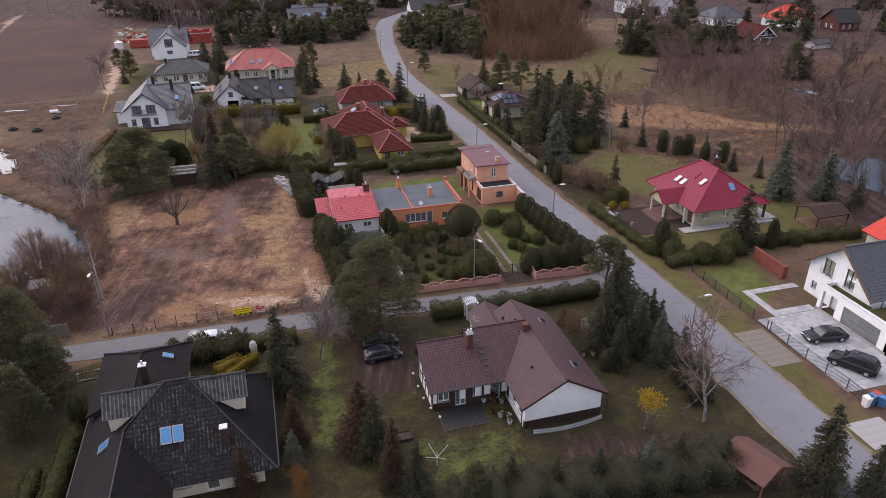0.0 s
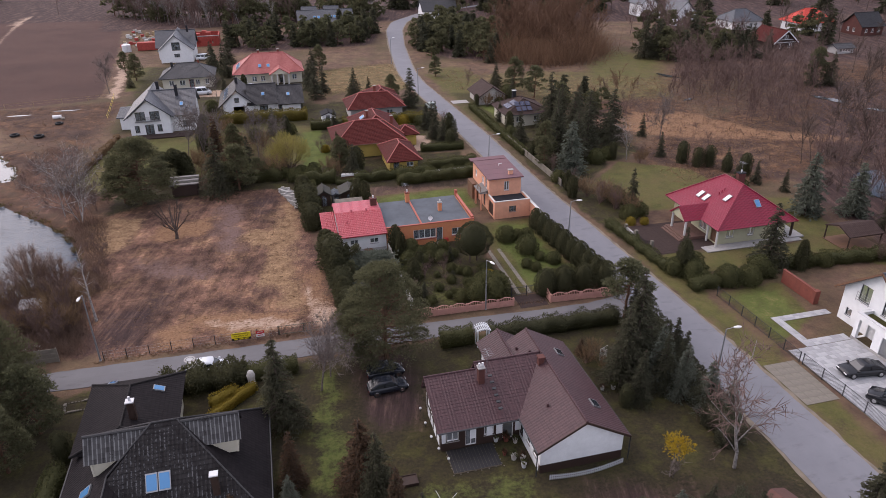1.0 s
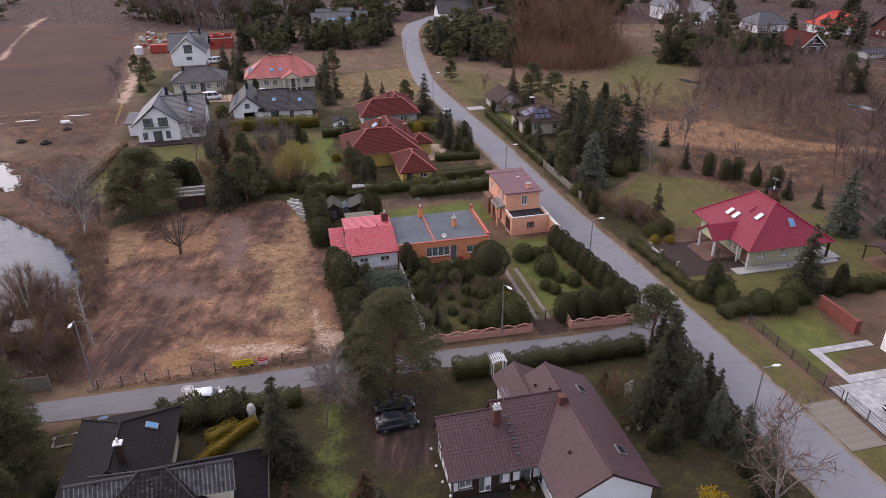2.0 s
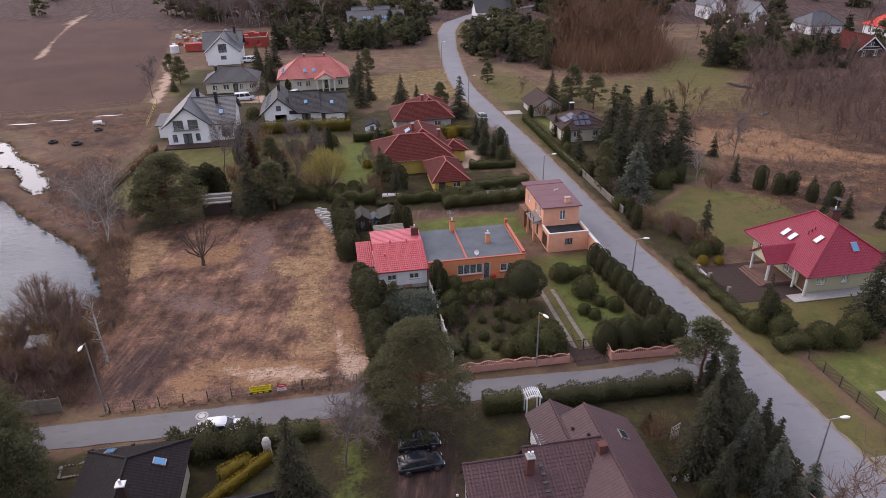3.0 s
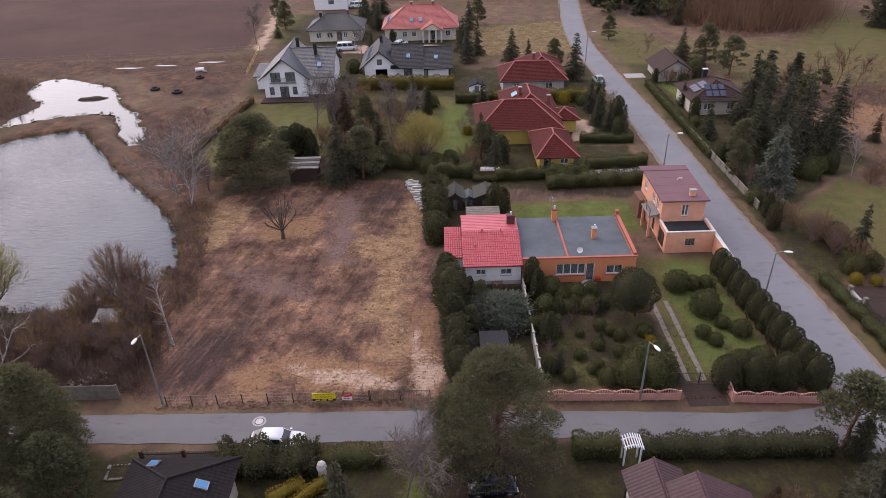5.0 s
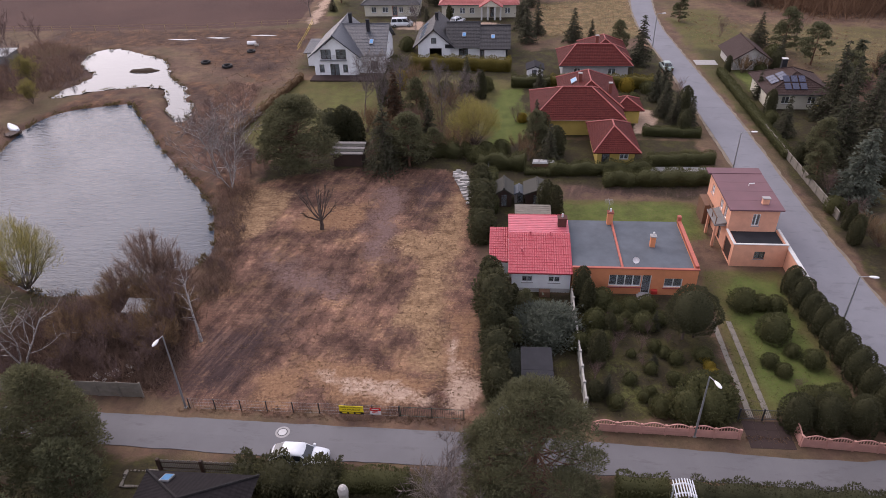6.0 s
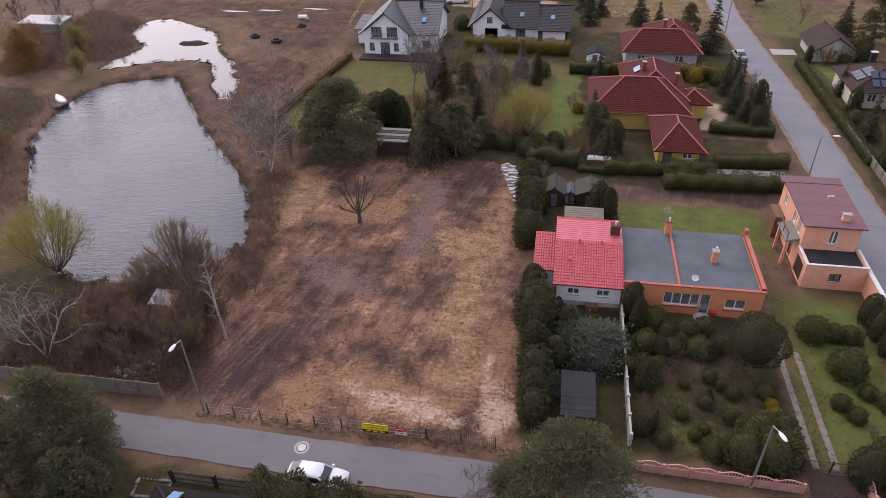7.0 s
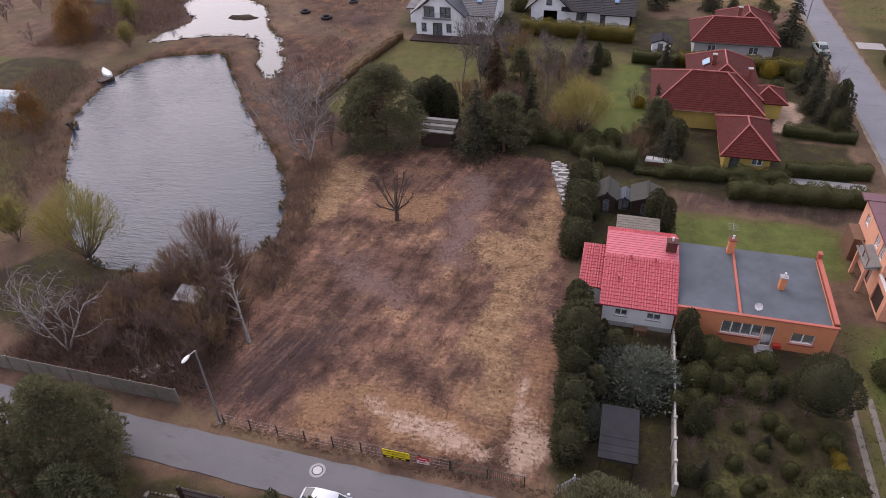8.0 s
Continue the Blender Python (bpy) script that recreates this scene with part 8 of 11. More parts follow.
PLOT_WEST = [("widebirch", -28.9, 110.2, 1.4), ("birch1", -31.6, 113.0, 0.7), ("bush1", -30.2, 114.5, 0.9), ("bush0", -27.4, 114.4, 0.7), ("osier", -29.9, 88.4, 1.0), ("osier", -26.6, 87.0, 0.82), ("polebirch", -21.3, 79.7, 1.0), ("domewillow", -43.5, 87.2, 1.0), ("lowbrush1", -32.6, 86.6, 0.9), ("bush0", -27.0, 84.4, 0.66), ("bush1", -25.2, 83.4, 0.7), ("bush0", -30.6, 83.6, 0.72), ("bush1", -28.4, 81.2, 0.55), ("forkbirch", -36.4, 75.2, 1.0), ("forkbirch", -40.4, 76.4, 0.85),
             ("bush0", -33.6, 80.4, 0.6), ("bush1", -30.0, 78.0, 0.62), ("bush0", -27.0, 77.4, 0.66), ("bush1", -24.2, 76.6, 0.6), ("bush0", -36.4, 82.0, 0.5), ("bush1", -24.6, 81.0, 0.7), ("bush0", -32.0, 75.6, 0.55)]
for key, x, y, s in PLOT_WEST:
    put(key, x, y, s)
put("apple", -14.2, 100.3, 1.08, wide=1.05)
POND_SIDE = [("willow1", -83.5, 139.5, 1.0), ("willow1", -68.4, 109.6, 0.85), ("willow1", -87.5, 143.0, 1.1), ("willow0", -80.0, 149.0, 0.7), ("willow0", -74.6, 139.8, 0.55), ("bush1", -76.5, 141.5, 0.6), ("bare0", -86.0, 152.0, 0.7), ("bush1", -64.5, 104.5, 0.5), ("bush0", -73.0, 104.0, 0.7), ("bush1", -66, 98, 0.6), ("willow0", -52.8, 88.0, 0.7), ("bush0", -58, 95.5, 0.5), ("bush1", -47, 80, 0.6), ("bush0", -53, 82, 0.7)]
for key, x, y, s in POND_SIDE:
    put(key, x, y, s)

# -- yards along the road and in the east --
YARDS = [("spruce0", 32.8, 161.0, 0.95, 1.0), ("spruce1", 21.6, 175.2, 0.72, 1.0), ("spruce3", 25.4, 176.4, 0.45, 1.0), ("pine3", 29.6, 167.8, 0.55, 1.0), ("spruce3", 57.3, 135.2, 1.25, 1.0), ("spruce2", 60.6, 137.2, 0.95, 1.2), ("spruce0", 58.6, 126.4, 1.05, 1.3), ("spruce1", 62.4, 127.6, 1.0, 1.3), ("spruce1", 66.6, 126.0, 1.05, 1.2), ("blue1", 50.8, 109.8, 0.98, 1.0),
         ("spruce3", 54.6, 116.0, 0.95, 1.3), ("spruce0", 58.4, 119.6, 0.95, 1.3), ("spruce1", 53.4, 122.4, 0.9, 1.3), ("spruce0", 48.4, 128.6, 0.65, 1.0), ("pine3", 47.6, 114.0, 0.5, 1.0), ("spruce2", 54.0, 93.6, 0.66, 1.0), ("blue0", 77.6, 83.6, 1.02, 1.0), ("blue1", 84.4, 81.6, 0.86, 1.0), ("spruce3", 85.3, 76.2, 0.62, 1.0)]
for key, x, y, s, wide in YARDS:
    put(key, x, y, s, wide=wide)
for x, y, k in ((49.1, 99.0, 0.9), (50.1, 96.2, 1.05), (51.6, 93.4, 1.0), (52.6, 91.0, 0.85), (48.6, 101.6, 0.75), (51.8, 97.8, 0.9), (65.2, 111.2, 0.7), (66.8, 112.8, 0.6)):
    put("lowbrush0", x, y, k, label="rounded leafless brown shrub beside the garden lawn")
for x, y, k in ((72.6, 109.4, 1.25), (74.1, 106.8, 1.1), (76.2, 106.5, 1.2), (77.5, 103.0, 0.95), (79.7, 101.0, 1.2), (47.4, 119.4, 1.0), (48.6, 116.4, 1.1), (61.4, 114.8, 1.0)):
    put("thuja1", x, y, k * 0.8, wide=1.0, label="dark columnar thuja at the edge of the lawn")
YARDS_SMALL = [("spruce1", 61.6, 71.0, 0.92), ("thuja2", 64.8, 69.0, 1.05), ("spruce2", 52.6, 76.2, 0.46), ("ball1", 53.6, 68.2, 1.3), ("ball0", 56.2, 67.6, 1.2), ("ball1", 58.8, 69.4, 1.3), ("ball0", 50.4, 70.6, 1.3), ("thuja0", 49.9, 72.2, 1.15), ("ball0", 51.6, 73.0, 1.2), ("ball1", 48.8, 72.4, 1.1), ("spruce2", 73.5, 125.6, 0.48), ("spruce0", 78.6, 104.6, 0.4), ("spruce2", 70.6, 113.6, 0.5),
               ("birch1", 63.5, 113.2, 0.62), ("bare1", 75.9, 122.8, 0.85), ("bush0", 65.6, 112.0, 0.5), ("ball1", 52.6, 96.2, 1.2), ("bush1", 50.8, 92.8, 0.65), ("bush0", 49.6, 95.6, 0.6), ("ball0", 51.4, 89.4, 1.1), ("ballyellow", 50.6, 87.4, 0.6), ("ballyellow", 52.6, 87.0, 0.55), ("ball0", 53.6, 90.2, 1.0)]
for key, x, y, s in YARDS_SMALL:
    put(key, x, y, s)
YARDS_MORE = [("spruce2", 81.0, 92.5, 0.4), ("spruce0", 78.6, 96.6, 0.42), ("spruce2", 76.0, 98.0, 0.46), ("ball1", 74.5, 95.0, 1.0), ("ball0", 66.4, 70.0, 0.9), ("ball1", 68.6, 69.2, 0.9), ("bush0", 80.4, 70.4, 0.5), ("bush1", 76.4, 68.2, 0.5), ("thuja0", 46.7, 99.6, 0.9), ("thuja2", 47.2, 102.6, 0.85), ("ball1", 47.2, 106.6, 1.0), ("bush1", 48.6, 104.4, 0.5),
              ("ballyellow", 56.6, 138.0, 0.6), ("thuja0", 49.0, 137.0, 1.0), ("ball0", 48.0, 133.4, 1.0), ("ballyellow", 51.2, 169.6, 0.8), ("ball0", 53.4, 156.6, 0.9), ("ballyellow", 28.4, 147.2, 1.1), ("spruce0", 32.2, 135.6, 0.5), ("spruce3", 33.6, 133.0, 0.55)]
for key, x, y, s in YARDS_MORE:
    put(key, x, y, s)
VILLAGE = [("pinebig", -33.8, 208.6, 0.66), ("spruce1", -14.5, 222.3, 0.75), ("spruce0", -9.5, 224.1, 0.85), ("spruce3", 11.2, 184.0, 0.8), ("pine3", -38.6, 222.0, 0.5), ("spruce1", -34.2, 200.4, 0.4), ("spruce0", 12.0, 175.0, 0.92), ("spruce2", 14.4, 180.4, 0.8), ("spruce0", -9.6, 206.0, 0.8), ("spruce2", -10.6, 209.8, 0.9), ("spruce1", -13.6, 215.0, 0.8), ("thuja2", -5.0, 189.4, 1.0), ("spruce3", 13.6, 204.0, 0.75), ("pine3", 16.0, 208.8, 0.6),
           ("spruce3", -9.8, 186.0, 0.5), ("bare2", -38.6, 195.4, 0.9), ("bare0", -11.4, 178.0, 0.7), ("ball1", -13.2, 158.6, 1.2), ("ballyellow", -11.4, 152.4, 1.0), ("ball0", -12.2, 170.0, 1.3), ("spruce2", 33.6, 139.4, 0.7), ("thuja0", 35.4, 135.0, 1.3), ("spruce3", 32.4, 142.6, 0.6), ("bush1", 9.4, 133.2, 0.5)]
for key, x, y, s in VILLAGE:
    put(key, x, y, s)

THICKET = [("lowbrush0", -11.6, 128.6, 1.1), ("lowbrush1", -9.0, 126.4, 1.0), ("spruce3", -10.0, 136.6, 0.62), ("lowbrush0", -5.6, 138.4, 1.0), ("lowbrush1", -1.4, 140.0, 0.9), ("bare0", 0.8, 136.8, 0.7), ("lowbrush1", 2.2, 129.6, 1.0), ("ball1", 2.0, 121.0, 1.0), ("ball0", -6.8, 120.4, 1.2), ("thuja0", -8.4, 120.4, 1.1),
           ("lowbrush1", -13.6, 129.0, 1.1), ("bush0", -11.8, 143.6, 0.6), ("ballyellow", -10.6, 147.6, 0.8), ("lowbrush0", -8.4, 150.2, 1.0), ("ball0", 3.6, 119.4, 1.1), ("lowbrush1", 9.6, 122.4, 0.8)]
for key, x, y, s in THICKET:
    put(key, x, y, s)
ROADSIDE = [("spruce1", 62.0, 132.0, 1.0), ("spruce0", 57.0, 130.6, 1.0), ("lowbrush1", 50.2, 156.4, 0.9), ("lowbrush0", 53.6, 157.2, 0.8), ("thuja1", 56.4, 157.6, 0.9), ("spruce2", 57.8, 160.2, 0.6), ("thuja0", 48.0, 157.4, 0.7), ("spruce0", 64.0, 121.4, 0.7), ("pine3", 49.4, 118.6, 0.62), ("ball0", 57.6, 113.6, 1.3), ("ball1", 60.8, 115.4, 1.1), ("bush0", 47.8, 110.4, 0.5), ("spruce0", 49.2, 143.8, 0.5), ("spruce1", 34.6, 147.0, 0.5), ("spruce2", 35.6, 131.0, 0.55), ("thuja1", 34.2, 129.6, 0.9),
            ("ball0", 28.6, 141.4, 0.9), ("ball1", 31.8, 146.2, 1.0), ("bush0", 36.4, 143.0, 0.5), ("pine3", 46.0, 190.0, 0.5), ("spruce1", 57.6, 172.0, 0.7), ("pine3", 61.2, 168.0, 0.75), ("ball1", 57.4, 162.4, 1.6), ("pine1", 63.8, 160.8, 0.7), ("bush0", 52.0, 178.6, 0.6), ("bush1", 66.0, 176.0, 0.7)]
for key, x, y, s in ROADSIDE:
    put(key, x, y, s)

MARSH = [("spruce0", 112.7, 195.8, 1.3), ("spruce1", 116.9, 194.5, 1.2), ("spruce3", 141.0, 191.4, 1.0), ("spruce0", 147.3, 184.5, 0.9), ("spruce1", 144.2, 188.0, 1.05), ("spruce2", 136.1, 152.1, 0.85), ("spruce0", 140.3, 150.7, 0.9), ("pine3", 138.4, 154.0, 0.8), ("spruce3", 66.0, 203.0, 0.7)]
for key, x, y, s in MARSH:
    put(key, x, y, s)

DARK_EDGE = [("spruce1", -6.4, 119.4, 0.7), ("pine1", -2.4, 120.4, 0.4), ("pine3", 12.0, 123.8, 0.5), ("thuja1", 13.0, 126.4, 1.1), ("bare2", -9.6, 139.6, 0.8), ("pine3", -6.6, 135.4, 0.55), ("spruce3", 12.4, 130.6, 0.5), ("ball1", -2.6, 144.6, 1.2), ("thuja0", -12.6, 140.4, 1.2), ("spruce1", 13.6, 146.6, 0.5), ("ball0", 4.2, 147.0, 1.2), ("bare1", -14.0, 147.2, 0.7),
             ("spruce0", 1.0, 146.8, 0.62), ("thuja2", 3.6, 143.4, 1.2)]
for key, x, y, s in DARK_EDGE:
    put(key, x, y, s)
SCRUB_FRONT = [(-29.6, 79.6, 0.72), (-27.2, 79.2, 0.72), (-31.4, 80.4, 0.74), (-25.4, 79.6, 1.05), (-33.6, 78.8, 0.95), (-24.2, 78.0, 0.9), (-35.2, 80.8, 0.85), (-28.6, 84.8, 1.1), (-26.0, 83.6, 1.1), (-24.0, 82.2, 1.0), (-31.8, 84.2, 1.0), (-33.4, 76.8, 0.6)]
for i, (x, y, s) in enumerate(SCRUB_FRONT):
    put(f"lowbrush{i % 2}", x, y, s, wide=1.15)


# -- hedges --
def hedge(x0, y0, x1, y1, wide, h, material, label, seed, density=85, size=0.13, lumpy=0.12):
    length = math.hypot(x1 - x0, y1 - y0)
    me = array_mesh("hedge", *hedge_mesh(seed, length, wide, h, size, density, lumpy), material)
    ob = new("hedge", me)
    ob.matrix_basis = pose(x0, y0, 0, 0, 0, math.degrees(math.atan2(y1 - y0, x1 - x0)))
    return tagged(ob, label, "hedge")


GREEN = "dense dark green evergreen hedge"
hedge(15.9, 64.4, 19.4, 64.4, 1.5, 2.0, "hedge_green", GREEN + " beside a white garden arch", 1)
hedge(21.2, 64.3, 36.4, 64.0, 1.6, 1.8, "needles_thuja", GREEN + " along the side lane", 2, lumpy=0.2)
hedge(-12.2, 63.9, -4.6, 63.8, 2.6, 1.95, "needles_thuja", GREEN + " behind a parked white car", 3, lumpy=0.3, size=0.2)
hedge(-4.2, 64.0, 0.6, 64.2, 1.6, 1.7, "hedge_green", GREEN, 4)
hedge(-8.6, 57.2, -3.6, 62.0, 0.65, 1.1, "hedge_yellow", "golden-yellow clipped hedge along a garden path", 5)
hedge(-7.6, 60.2, -5.4, 61.8, 1.0, 1.2, "hedge_yellow", "short golden-green clipped hedge", 6)
hedge(-20.2, 36.5, -19.6, 54.0, 1.3, 2.0, "hedge_green", "tall clipped thuja hedge beside the dark house", 7)
hedge(-22.2, 36.5, -21.8, 50.0, 1.0, 1.6, "hedge_green", "narrow clipped green thuja hedge", 8)
hedge(-10.6, 121.8, 1.6, 120.6, 2.2, 2.2, "hedge_green", GREEN + " behind the building plot", 9, lumpy=0.3)
hedge(4.0, 117.6, 10.4, 116.8, 1.8, 2.2, "hedge_green", GREEN, 10, lumpy=0.3)
hedge(10.4, 115.6, 13.6, 115.3, 1.2, 0.9, "hedge_green", "low dark green hedge below a white-sheeted woodpile", 27, lumpy=0.3)
hedge(13.6, 115.4, 27.0, 116.2, 1.4, 1.75, "hedge_green", "dark green clipped hedge in front of the yellow garage", 25, lumpy=0.24)
hedge(20.6, 112.8, 34.6, 113.4, 2.0, 1.9, "hedge_green", GREEN + " behind the lawn", 11, lumpy=0.24)
hedge(27.2, 118.4, 36.2, 119.4, 1.4, 1.7, "hedge_green", "low green clipped garden hedge", 12)
hedge(-10.4, 158.8, 8.6, 157.4, 2.2, 2.4, "hedge_tipped", "yellow-topped hedge in front of the black-roofed house", 13)
hedge(8.8, 149.0, 15.4, 148.6, 1.4, 2.0, "hedge_green", GREEN, 14)
hedge(15.6, 148.8, 33.0, 148.4, 1.6, 2.2, "hedge_tipped", "yellow-green clipped hedge between two houses", 15)
hedge(46.6, 121, 46.2, 156, 1.2, 1.3, "hedge_green", "low green hedge along the road", 16)
hedge(48.3, 73.4, 47.4, 88.0, 1.3, 1.15, "hedge_green", "low dark overgrown hedge along the road fence", 26, lumpy=0.3)
hedge(48.6, 68.2, 60.4, 68.8, 1.8, 1.6, "hedge_green", "dark green overgrown garden hedge", 17, lumpy=0.2)
hedge(60.8, 70.4, 79.0, 68.6, 1.6, 1.6, "hedge_green", "dark green overgrown garden hedge", 18, lumpy=0.2)
hedge(-34.4, 124.5, -29.8, 152.5, 0.8, 1.3, "brush", "ragged brown hedge along a fence", 19, lumpy=0.25)
hedge(28.2, 128.8, 36.4, 128.0, 1.2, 1.4, "hedge_green", "low green clipped garden hedge", 20)
hedge(10.4, 36.6, 33.6, 34.6, 3.0, 2.8, "needles_spruce", "dark overgrown evergreen belt at the garden's end", 22, lumpy=0.28, size=0.13, density=110)
hedge(36.6, 43.0, 39.4, 62.0, 1.8, 2.2, "needles_spruce", "dark green overgrown hedge beside the road", 24, lumpy=0.3, size=0.18)
hedge(6.2, 104.6, 6.0, 113.6, 1.2, 2.2, "hedge_green", "green thuja hedge beside the garden sheds", 21)


# ---- woods, reeds, brush and turf: what nobody could count ----
def stuff(name, material, pieces, label, category):
    v, f = join(pieces)
    return tagged(new(name, array_mesh(name, v, f, material)), label, category, kind="stuff")


def placed(piece, x, y, s, turn, wide=1.0):
    v, f = piece
    c, n = math.cos(turn), math.sin(turn)
    out = v * np.array([s * wide, s * wide, s])
    return np.stack([out[:, 0] * c - out[:, 1] * n + x, out[:, 0] * n + out[:, 1] * c + y, out[:, 2]], 1), f


def scatter(poly, count, seed, keep=None):
    r = np.random.default_rng(seed)
    xs, ys = [p[0] for p in poly], [p[1] for p in poly]
    out = []
    while len(out) < count:
        x, y = r.uniform(min(xs), max(xs), 400), r.uniform(min(ys), max(ys), 400)
        ok = inside(x, y, poly, 0.01) > 0.5
        out += [(a, b) for a, b in zip(x[ok], y[ok]) if keep is None or keep(a, b)]
    return out[:count]


def on_road(x, y, gap=4.5):
    return abs(x - float(np.interp(y, [p[1] for p in MAIN], [p[0] for p in MAIN]))) < gap


far_pines = [pine_mesh(200 + s, 10, 0.42, 0.04, 26, 0.9, 0.85, 44, 0.46, False) for s in range(3)]
far_spruces = [spruce_mesh(210 + s, 13, 0.22, 0.5, 1.1, 4) for s in range(2)]
far_bares = [bare_mesh(220 + s, 14, 0.26, 3, 0.3, 11, 0.009, twig=0.03)[0] for s in range(3)]
far_bushes = [bare_mesh(230 + s, 6, 0.34, 3, 0.1, 6, 0.01, stems=3, up=0.6, twig=0.026)[0] for s in range(4)]


def wood(poly, count, seed, kinds, lo, hi, name, label, mats):
    """A stretch of woodland; its trunks and its crowns each one mesh."""
    r = random.Random(seed)
    groups = {}
    for x, y in scatter(poly, count, seed, lambda a, b: not on_road(a, b)):
        k = r.choice(kinds)
        s, t = r.uniform(lo, hi), r.uniform(0, 6.28)
        if k == "pine":
            w, c = r.choice(far_pines)
            groups.setdefault("bark_pine", []).append(placed(w, x, y, s, t))
            groups.setdefault("needles_pine", []).append(placed(c, x, y, s, t))
        elif k == "spruce":
            w, c = r.choice(far_spruces)
            groups.setdefault("needles_spruce", []).append(placed(c, x, y, s, t))
        elif k == "birch":
            groups.setdefault("bark_birch", []).append(placed(r.choice(far_bares), x, y, s, t, 0.8))
        elif k == "bush":
            groups.setdefault(mats, []).append(placed(r.choice(far_bushes), x, y, s, t))
        else:
            groups.setdefault(mats, []).append(placed(r.choice(far_bares), x, y, s, t))
    for m, pieces in groups.items():
        stuff(name, m, pieces, label, "woodland")


wood([(-12, 240), (10, 246), (37, 243), (43, 262), (38, 272), (10, 275), (-10, 270)], 64, 1, ["pine", "pine", "pine", "spruce"], 0.5, 0.78, "pine_wood", "dense young pine wood beside the road", "bark_mauve")
wood([(-6, 296), (46, 296), (54, 330), (-62, 348), (-54, 324)], 104, 2, ["pine", "pine", "bare", "birch"], 0.75, 1.15, "mixed_wood", "mixed wood of pines and bare birches", "bark_mauve")
wood([(-52, 324), (-30, 302), (-4, 294), (-2, 306), (-52, 340)], 80, 3, ["bare", "birch", "bare"], 0.8, 1.1, "birch_wood", "bare birch wood behind the building site", "bark_mauve")
wood([(49, 234), (49, 219), (54, 214), (61, 212), (67, 203), (73, 208), (83, 235), (68, 268), (60, 266)], 62, 4, ["pine", "pine", "spruce"], 0.55, 0.9, "pine_wood", "dense dark pine thicket east of the road", "bark_mauve")
wood([(70, 206), (78, 196), (91, 196), (104, 210), (110, 250), (82, 256), (78, 225)], 120, 5, ["bare", "bare", "bush"], 0.75, 1.15, "larch_wood", "rust-brown leafless wood", "bark_rust")
LARCHES = [(70, 206), (78, 196), (91, 196), (104, 210), (110, 250), (82, 256), (78, 225)]
wood([(60, 285), (120, 262), (150, 290), (160, 350), (60, 350)], 64, 6, ["pine", "bare", "spruce"], 0.8, 1.25, "mixed_wood", "dark mixed wood in the distance", "bark_mauve")
wood([(-230, 345), (60, 345), (260, 350), (320, 470), (-260, 480)], 105, 7, ["pine", "bare", "spruce", "bare"], 0.9, 1.4, "far_wood", "dark woodland on the horizon", "bark_mauve")
wood([(95, 153), (95, 140), (101, 135), (99, 125), (110, 125), (129, 142), (152, 172), (134, 184), (116, 186), (108, 172)], 118, 8, ["bare", "bare", "bare", "bare", "bush"], 0.42, 0.72, "alder_carr", "thicket of bare alders in the marsh", "bark_mauve")
wood([(104, 108), (140, 110), (175, 130), (190, 165), (165, 172), (140, 148), (118, 128)], 56, 9, ["bare", "bare", "bush"], 0.45, 0.8, "alder_carr", "thicket of bare alders in the marsh", "bark_brown")
wood([(86, 70), (118, 66), (135, 100), (120, 112), (92, 104), (84, 92)], 44, 10, ["bare", "bush", "bare"], 0.5, 0.85, "alder_carr", "bare alders round a marsh pool", "bark_mauve")
wood([(132, 212), (150, 214), (156, 232), (146, 242), (126, 236)], 22, 11, ["pine", "bare", "spruce", "bare"], 0.6, 1.0, "mixed_wood", "mixed trees in front of the eastern houses", "bark_mauve")
wood([(172, 194), (205, 184), (240, 195), (245, 208), (205, 208), (185, 222), (168, 226)], 26, 12, ["spruce", "bare", "pine", "bare"], 0.5, 0.95, "mixed_wood", "mixed trees in front of the eastern houses", "bark_brown")
wood([(160, 262), (205, 242), (260, 225), (330, 240), (300, 330), (165, 330)], 48, 13, ["spruce", "pine", "bare"], 0.8, 1.3, "mixed_wood", "dark wood behind the eastern houses", "bark_brown")
wood([(180, 100), (300, 80), (330, 190), (250, 190), (195, 150)], 50, 14, ["bare", "bush", "pine"], 0.6, 1.0, "alder_carr", "bare wet woodland in the east", "bark_brown")
wood([(-100, 76), (-56, 76), (-60, 88), (-100, 96)], 18, 15, ["bush", "bush", "bare"], 0.4, 0.7, "scrub", "bare scrub beyond the pond", "bark_mauve")
wood([(-110, 140), (-92, 138), (-92, 160), (-86, 170), (-110, 172)], 17, 16, ["bush", "bare", "bush"], 0.4, 0.75, "scrub", "bare scrub at the head of the pond", "bark_mauve")
wood([(-40, 74), (-22, 73.5), (-24, 83), (-28, 81.5), (-34, 84.5), (-40, 82)], 20, 17, ["bush"], 0.3, 0.6, "scrub", "thin bare scrub behind the concrete fence", "bark_mauve")
wood([(-44, 24), (-26, 24), (-27, 58), (-33, 66), (-48, 66)], 26, 18, ["pine", "bush", "spruce"], 0.5, 0.8, "mixed_wood", "dark trees beside the lane", "bark_mauve")
wood([(62, 140), (74, 136), (82, 146), (74, 156), (64, 152)], 16, 20, ["pine", "bush", "spruce"], 0.4, 0.7, "mixed_wood", "dark young trees at the meadow's edge", "bark_mauve")
wood([(118, 186), (138, 186), (150, 194), (148, 210), (122, 214), (110, 200)], 46, 21, ["bare", "pine", "bare", "spruce"], 0.5, 0.9, "mixed_wood", "dark mixed trees beyond the marsh", "bark_mauve")
